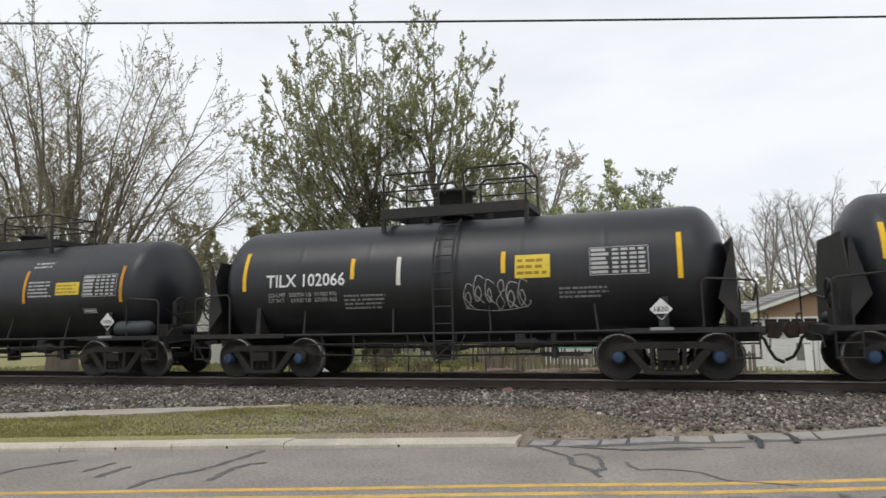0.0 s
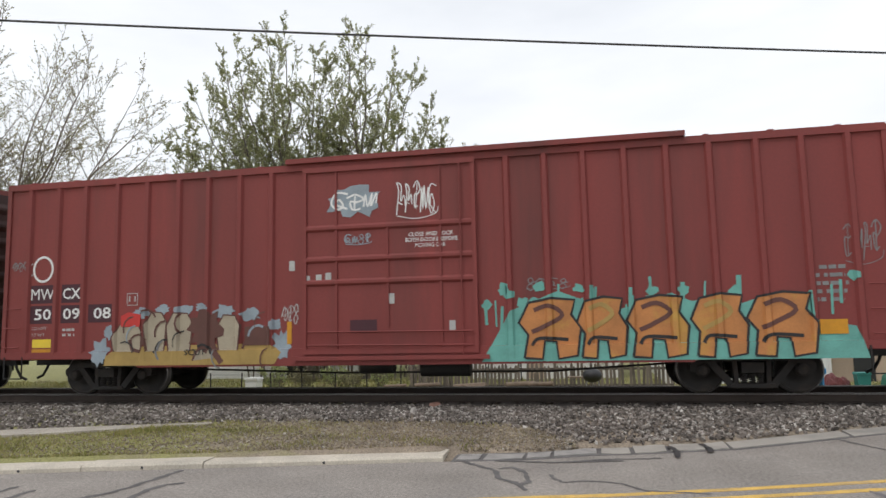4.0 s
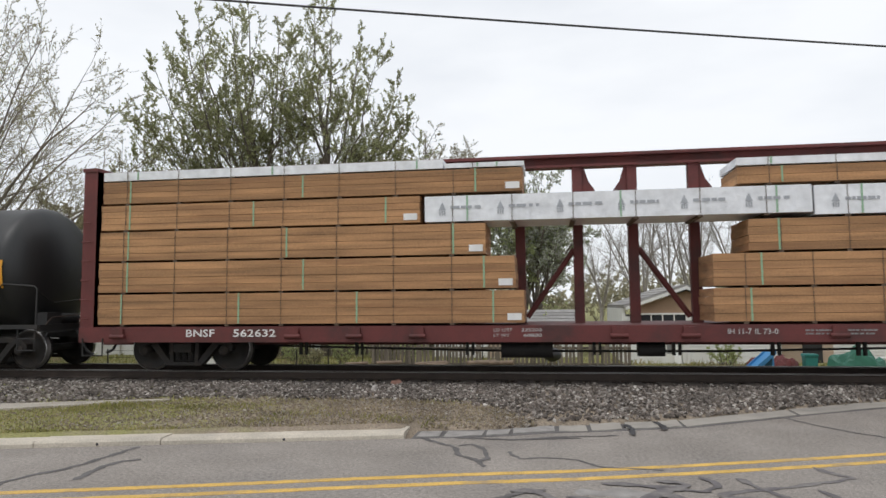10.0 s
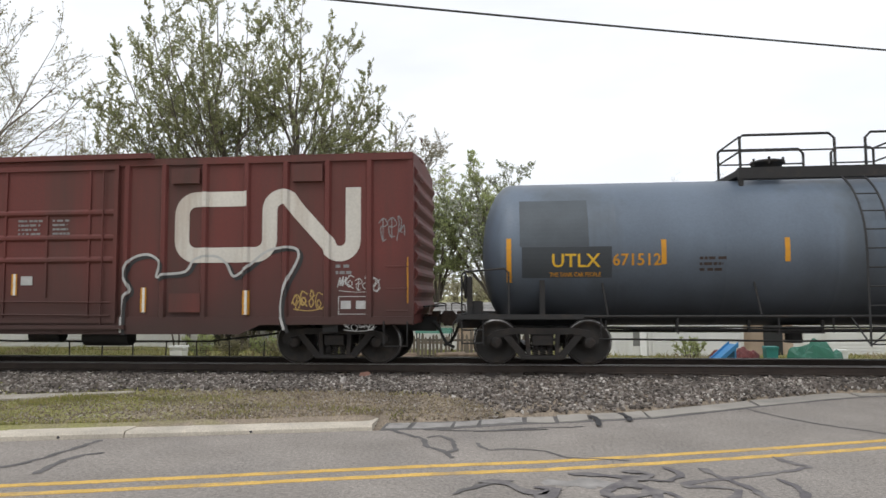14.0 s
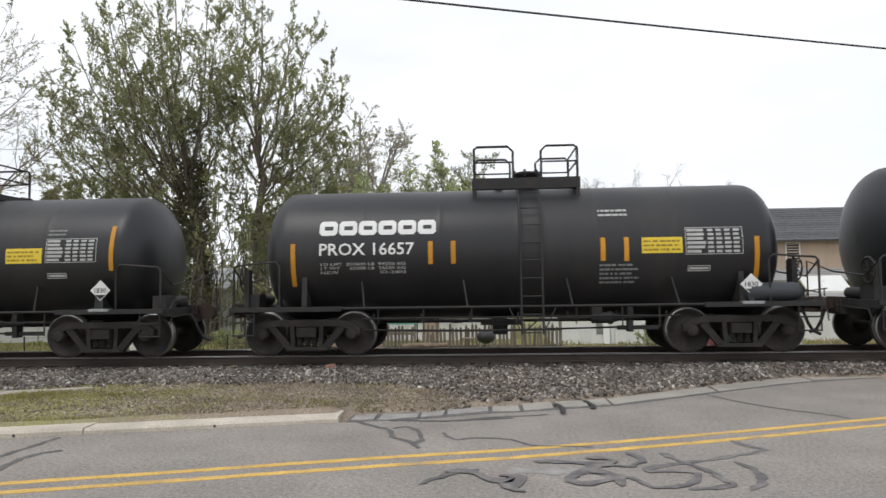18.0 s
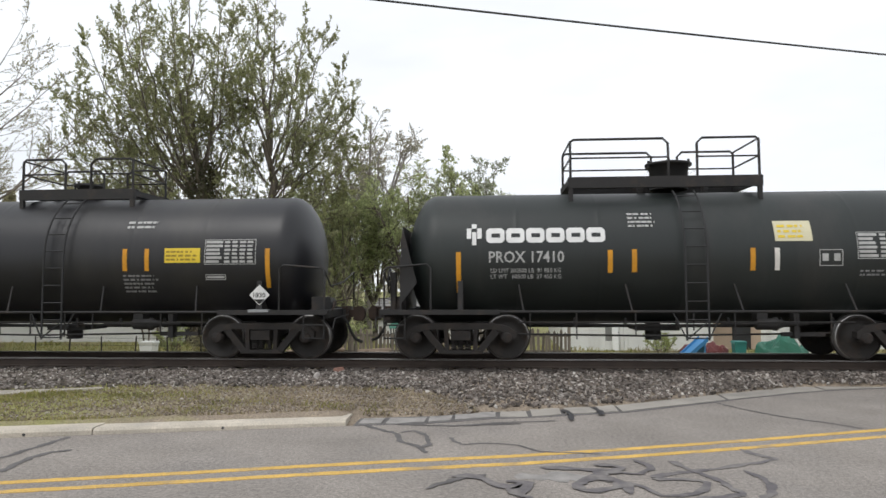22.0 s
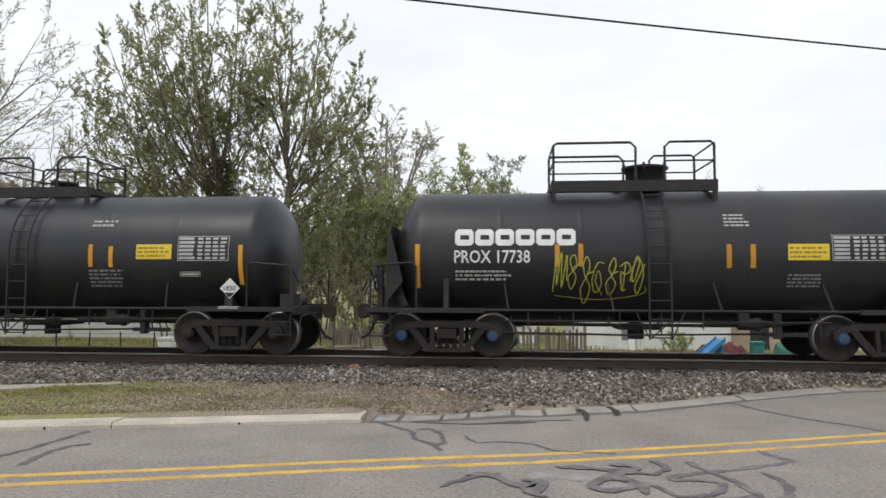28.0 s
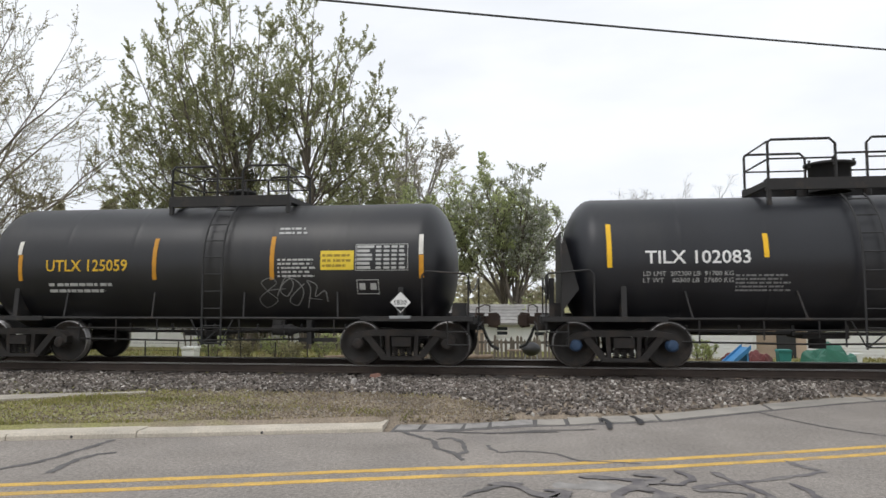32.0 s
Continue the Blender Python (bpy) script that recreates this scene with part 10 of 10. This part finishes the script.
    s.text("5059", -5.54, -4.76, 2.06, 2.30, "white_paint")
    s.text("TCHX", -5.54, -4.76, 2.50, 2.74, "faint_ink")
    s.text("LD LMT", -5.54, -5.15, 1.82, 1.90, "faded_white", 0.012)
    s.text("LT WT", -5.54, -5.2, 1.66, 1.74, "faded_white", 0.012)
    s.text("223900", -5.05, -4.65, 1.82, 1.90, "faded_white", 0.012)
    s.text("62100", -4.99, -4.65, 1.66, 1.74, "faded_white", 0.012)
    s.text("C", -3.30, -3.21, 2.31, 2.42, "faded_white", 0.012)
    s.stroke([(-0.07 + 0.37 * math.cos(k * 0.2618), 3.07 + 0.37 * math.sin(k * 0.2618)) for k in range(25)], 0.09, "logo_red", 0.008)
    s.poly(blob(-0.07, 3.07, 0.14, 0.17, 61, 9), "logo_red", off=0.008)
    for k in range(13):
        if k not in (5, 12):
            s.rect(-0.94 + k * 0.137, -0.84 + k * 0.137, 2.39, 2.56, "faint_ink", "name_block", 0.008)
    s.outline(-3.38, -3.13, 2.26, 2.56)
    s.rect(0.14, 0.68, 1.47, 1.62, "faded_white", "number_label", 0.006)
    s.small_print(1.39, 2.24, 1.5, 1.92, 5, "faded_white", 452)
    s.outline(2.35, 2.78, 1.51, 1.86)
    s.small_print(3.9, 4.6, 2.1, 2.4, 3, "dim_white", 453)
    s.small_print(4.8, 5.4, 1.6, 2.2, 6, "dim_white", 454)
    s.small_print(-1.75, -1.4, 1.55, 1.7, 1, "dim_white", 455)
    low = Side(car, on_side(1.56), False)
    low.small_print(-6.8, -6.2, 1.1, 1.25, 2, "faded_white", 456)
    low.small_print(-5.6, -4.9, 1.15, 1.22, 1, "dim_white", 457)
    low.rect(-4.8, -4.68, 1.05, 1.22, "faded_white", "paper_label")
    low.small_print(4.9, 6.9, 1.12, 1.2, 1, "dim_white", 458)
    low.rect(4.75, 4.9, 1.05, 1.25, "faded_white", "paper_label")


hopper_car()


# ---- the centre-beam flatcar and its load ----
mat("pack_wood", (0.36, 0.198, 0.095), 0.78, vary=0.42, scale=1.6, fine=34, bump=0.15, dirt=(0.25, 0.125, 0.06), dirt_at=0.6, random_tint=0.16)
mat("pack_wrap", (0.74, 0.76, 0.79), 0.36, vary=0.16, scale=3.2, fine=9, bump=0.9)
mat("strap_green", (0.25, 0.42, 0.27), 0.5, vary=0.1, bump=0.02)
mat("strap_black", (0.09, 0.06, 0.038), 0.5, vary=0.1, bump=0.02)
mat("wrap_ink", (0.36, 0.38, 0.41), 0.6, vary=0.1, bump=0.02)


for node in M["pack_wood"].node_tree.nodes:      # grain along the boards
    if node.bl_idname == "ShaderNodeMapping":
        node.inputs["Scale"].default_value = (0.35, 1.0, 6.0)


def lumber_pack(start, x0, x1, z0, z1, wrapped, near, seed):
    """A strapped pack of sawn boards; it rides on the flatcar."""
    q = random.Random(seed)
    y0, y1 = (-1.36, -0.14) if near else (0.14, 1.36)
    mid = (x0 + x1) / 2
    pk = thing("lumber_pack", "white plastic-wrapped pack of sawn lumber on the flatcar" if wrapped else "strapped pack of golden sawn boards on the flatcar", "lumber", "lumber packs on the flatcar", pose(start + mid, TRACK_Y, RAIL_Z))
    CARS.append((pk, start + mid))
    h = (x1 - x0) / 2
    if wrapped:
        s = Shape()
        n = 24
        for k in range(n):
            a, b = -h + 2 * h * k / n, -h + 2 * h * (k + 1) / n
            s.add([(a, y0 + q.uniform(-0.008, 0.008), z0 + 0.02), (b, y0 + q.uniform(-0.008, 0.008), z0 + 0.02), (b, y0, z1), (a, y0, z1)], [(0, 1, 2, 3)])
        s.box(-h, h, y0 + 0.01, y1, z0 + 0.02, z1)
        part("wrapping", s, "pack_wrap", pk)
        side = Side(pk, on_side(-y0), False)
        if z1 - z0 > 0.3 and near:
            for k in range(int(2 * h / 1.13)):
                x = -h + 0.35 + k * 1.13
                side.put("printed_mark", [[(x - 0.07, z0 + 0.24), (x + 0.07, z0 + 0.24), (x, z0 + 0.40)]] + quad(x - 0.055, x - 0.03, z0 + 0.14, z0 + 0.23) + quad(x - 0.012, x + 0.012, z0 + 0.14, z0 + 0.23) + quad(x + 0.03, x + 0.055, z0 + 0.14, z0 + 0.23), "wrap_ink", 0.012)
                side.small_print(x + 0.16, x + 0.8, z0 + 0.24, z0 + 0.36, 1, "wrap_ink", seed * 31 + k).location.y = -0.008
    else:
        n = 4 if z1 - z0 > 0.45 else 2
        for k in range(n):
            a = z0 + 0.02 + (z1 - z0 - 0.02) * k / n
            b = z0 + 0.02 + (z1 - z0 - 0.02) * (k + 1) / n
            part("board_course", Shape().box(-h + q.uniform(-0.01, 0.01), h + q.uniform(-0.01, 0.01), y0 + q.uniform(-0.006, 0.004), y1, a + 0.003, b - 0.003), "pack_wood", pk)
        side = Side(pk, on_side(-y0), False)
    if near:
        for k in range(max(2, int(h / 1.1))):
            x = -h + 0.7 + (2 * h - 1.4) * k / max(int(h / 1.1) - 1, 1) + q.uniform(-0.2, 0.2)
            part("strap", Shape().box(x - 0.016, x + 0.016, y0 - 0.012, y0 - 0.008, z0 + 0.03, z1 + 0.004), "strap_green", pk)
        for k in range(int(2 * h / 1.15)):
            x = -h + 0.55 + k * 1.15
            part("strap", Shape().box(x - 0.006, x + 0.006, y0 - 0.016, y0 - 0.012, z0 + 0.02, z1 + 0.004), "strap_black", pk)
            part("batten", Shape().box(x - 0.045, x + 0.045, y0 + 0.004, y1, z0 - 0.02, z0 + 0.018), "strap_black", pk)
        if not wrapped and q.random() < 0.9:
            sx = 1 if x1 > 0 and x0 > 0 or x1 < 0 else -1
            side.rect(h - 0.32, h - 0.05, z0 + 0.07, z0 + 0.2, "white_paint", "paper_label", 0.012)


def centre_beam_car():
    start, H = -100.1, 10.9
    car = thing("flatcar", "maroon centre-beam flatcar loaded with sawn lumber", "flatcar", "cars of the train", pose(start, TRACK_Y, RAIL_Z))
    CARS.append((car, start))
    P = "beam_red"
    part("deck", Shape().box(-H, H, -1.42, 1.42, 0.80, 0.93), P, car)
    for sy in (-1, 1):
        part("side_sill", Shape().box(-H, H, *sorted((sy * 1.40, sy * 1.46)), 0.62, 0.92), P, car)
    part("top_beam", Shape().box(-H, H, -0.22, 0.22, 4.36, 4.42).box(-H, H, -0.05, 0.05, 4.2, 4.36).box(-H, H, -0.16, 0.16, 4.16, 4.21), P, car)
    for x in (-9.5, -8.2, -6.9, -5.6, -4.3, -3.05, -1.82, -0.63, 0.48, 1.69, 3.0, 4.3, 5.6, 6.9, 8.2, 9.5):
        part("beam_post", Shape().box(x - 0.10, x + 0.10, -0.09, 0.09, 0.93, 4.2), P, car)
    for x0, x1 in ((-1.7, -0.72), (1.55, 0.58), (-4.2, -3.15), (4.2, 3.1)):
        part("diagonal_brace", Shape().tube([(x0, 0, 1.05), (x1, 0, 2.45)], 0.06, 6), P, car)
    for x, d in ((-0.53, 1), (0.38, -1), (1.79, 1), (-3.15, 1), (2.9, -1)):
        q = [(x, 3.45), (x + 0.42 * d, 3.45), (x + 0.30 * d, 3.62), (x + 0.14 * d, 3.86), (x + 0.05 * d, 4.16), (x, 4.16)]
        part("gusset_plate", Shape().prism(q if d > 0 else q[::-1], -0.03, 0.03), P, car)
    for sx in (-1, 1):
        for y in (-1.30, 1.30, -0.45, 0.45):
            part("bulkhead_post", Shape().box(*sorted((sx * 10.62, sx * 10.93)), y - 0.09, y + 0.09, 0.9, 4.22), P, car)
        part("bulkhead_plate", Shape().box(*sorted((sx * 10.62, sx * 10.66)), -1.4, 1.4, 0.93, 4.22), P, car)
        part("bulkhead_cap", Shape().box(*sorted((sx * 10.6, sx * 10.95)), -1.42, 1.42, 4.2, 4.27), P, car)
        for k in range(6):
            z = 1.2 + k * 0.55
            part("bulkhead_rib", Shape().box(*sorted((sx * 10.7, sx * 10.9)), -1.35, 1.35, z - 0.035, z + 0.035), P, car)
        for k in range(6):
            part("grab_iron", Shape().tube([(sx * 10.72, -1.46, 1.1 + k * 0.4), (sx * 10.9, -1.46, 1.1 + k * 0.4)], 0.014, 5), P, car)
        part("sill_step", Shape().tube([(sx * 10.8, -1.47, 0.7), (sx * 10.8, -1.47, 0.35), (sx * 10.35, -1.47, 0.35), (sx * 10.35, -1.47, 0.7)], 0.018, 5), "black_steel", car)
    for k in range(17):
        x = -10.0 + k * 1.25
        if -8.9 < x < -6.3 or -2.6 < x < -1.0 or 2.3 < x < 2.8:
            continue
        part("winch", Shape().box(x - 0.12, x + 0.12, -1.52, -1.44, 0.72, 0.9).cyl((x - 0.16, -1.5, 0.74), (x + 0.16, -1.5, 0.74), 0.045, 8), P, car)
    part("centre_sill", Shape().box(-H - 0.3, H + 0.3, -0.22, 0.22, 0.5, 0.8), P, car)
    part("brake_gear", Shape().tube([(-7, -0.5, 0.5), (-2, -0.6, 0.4), (2, -0.6, 0.4), (7, -0.5, 0.5)], 0.025, 5).cyl((-2.2, -0.8, 0.45), (-1.2, -0.8, 0.45), 0.17, 12).cyl((0.4, -0.8, 0.45), (0.9, -0.8, 0.45), 0.14, 12), "black_steel", car)
    for x in (-6.4, -5.2, -2.9, -0.4, 1.1, 2.9, 4.4, 5.6, 7.0):
        part("pipe_hanger", Shape().box(x - 0.03, x + 0.03, -0.64, -0.56, 0.32, 0.65).box(x + 0.09, x + 0.14, -0.64, -0.56, 0.32, 0.65), "black_steel", car)
    add_bogies(car, start, (-8.75, 8.75))
    add_couplers(car, 11.1)
    s = Side(car, on_side(1.46), False)
    s.text("BNSF", -8.51, -7.9, 0.73, 0.88, "white_paint")
    s.text("562632", -7.5, -6.61, 0.73, 0.88, "white_paint")
    s.text("LD LMT", -2.3, -1.95, 0.82, 0.88, "faded_white", 0.01)
    s.text("LT WT", -2.3, -2.0, 0.72, 0.78, "faded_white", 0.01)
    s.text("225200", -1.78, -1.4, 0.82, 0.88, "faded_white", 0.01)
    s.text("60800", -1.74, -1.4, 0.72, 0.78, "faded_white", 0.01)
    s.text("IH 11-7", 1.9, 2.3, 0.76, 0.86, "faded_white", 0.01)
    s.text("IL 73-0", 2.36, 2.75, 0.76, 0.86, "faded_white", 0.01)
    s.small_print(3.2, 4.4, 0.74, 0.86, 2, "dim_white", 462)
    s.rect(5.45, 5.98, 0.58, 0.86, "black_ink", "test_plate", 0.03)
    s.outline(5.45, 5.98, 0.58, 0.86, "white_paint")
    s.rect(7.3, 7.6, 0.78, 0.86, "faded_white", "paper_label", 0.008)
    s.small_print(8.6, 10.6, 0.78, 0.86, 1, "dim_white", 463)
    s.rect(4.6, 5.0, 0.74, 0.84, "orange_tape", "notice_panel", 0.008)
    rows = ((-10.55, -1.72, 0.96, 1.60, 0), (-10.55, -1.88, 1.62, 2.26, 0), (-10.55, -2.44, 2.28, 2.90, 0), (-10.52, -3.72, 2.92, 3.46, 0), (-10.5, -1.72, 3.48, 3.96, 0), (-10.5, -3.25, 3.97, 4.17, 1), (-3.22, -1.68, 3.97, 4.08, 1),
            (-3.62, 3.46, 2.92, 3.44, 1), (1.70, 10.5, 0.96, 1.59, 0), (1.72, 10.5, 1.61, 2.22, 0), (2.35, 10.52, 2.24, 2.84, 0), (3.50, 10.52, 2.87, 3.42, 1), (2.2, 10.45, 3.47, 3.80, 0), (2.19, 10.45, 3.81, 3.97, 1))
    for k, (a, b, c, d, w) in enumerate(rows):
        lumber_pack(start, a, b, c, d, w, True, 70 + k)
    for k, (a, b, c, d, w) in enumerate(((-10.55, -2.6, 0.96, 2.2, 0), (-10.55, -3.4, 2.22, 3.9, 0), (2.6, 10.5, 0.96, 2.2, 0), (3.2, 10.5, 2.22, 3.8, 0))):
        lumber_pack(start, a, b, c, d, w, False, 170 + k)


centre_beam_car()


# ---- motion ----
def motions():
    for car, start in CARS:
        walk(car, [(t, pose(start + SPEED * t, TRACK_Y, RAIL_Z)) for t in (0, 8, 16, 24, 32)])
    for w, along, start in WHEELSETS:
        # each wheelset rolls while it is near the camera
        t0 = max(0.0, round((-24 - start) / SPEED * 15) / 15)
        t1 = min(32.0, round((13 - start) / SPEED * 15) / 15)
        if t1 <= t0:
            continue
        rows = [(0, pose(along, 0, WHEEL_R))] if t0 > 0.1 else []
        n = round((t1 - t0) * 15)
        for k in range(n + 1):
            rows.append((t0 + k / 15, pose(along, 0, WHEEL_R, 0, math.degrees(SPEED * k / 15 / WHEEL_R), 0)))
        if t1 < 31.9:
            rows.append((32, rows[-1][1]))
        walk(w, rows)


motions()
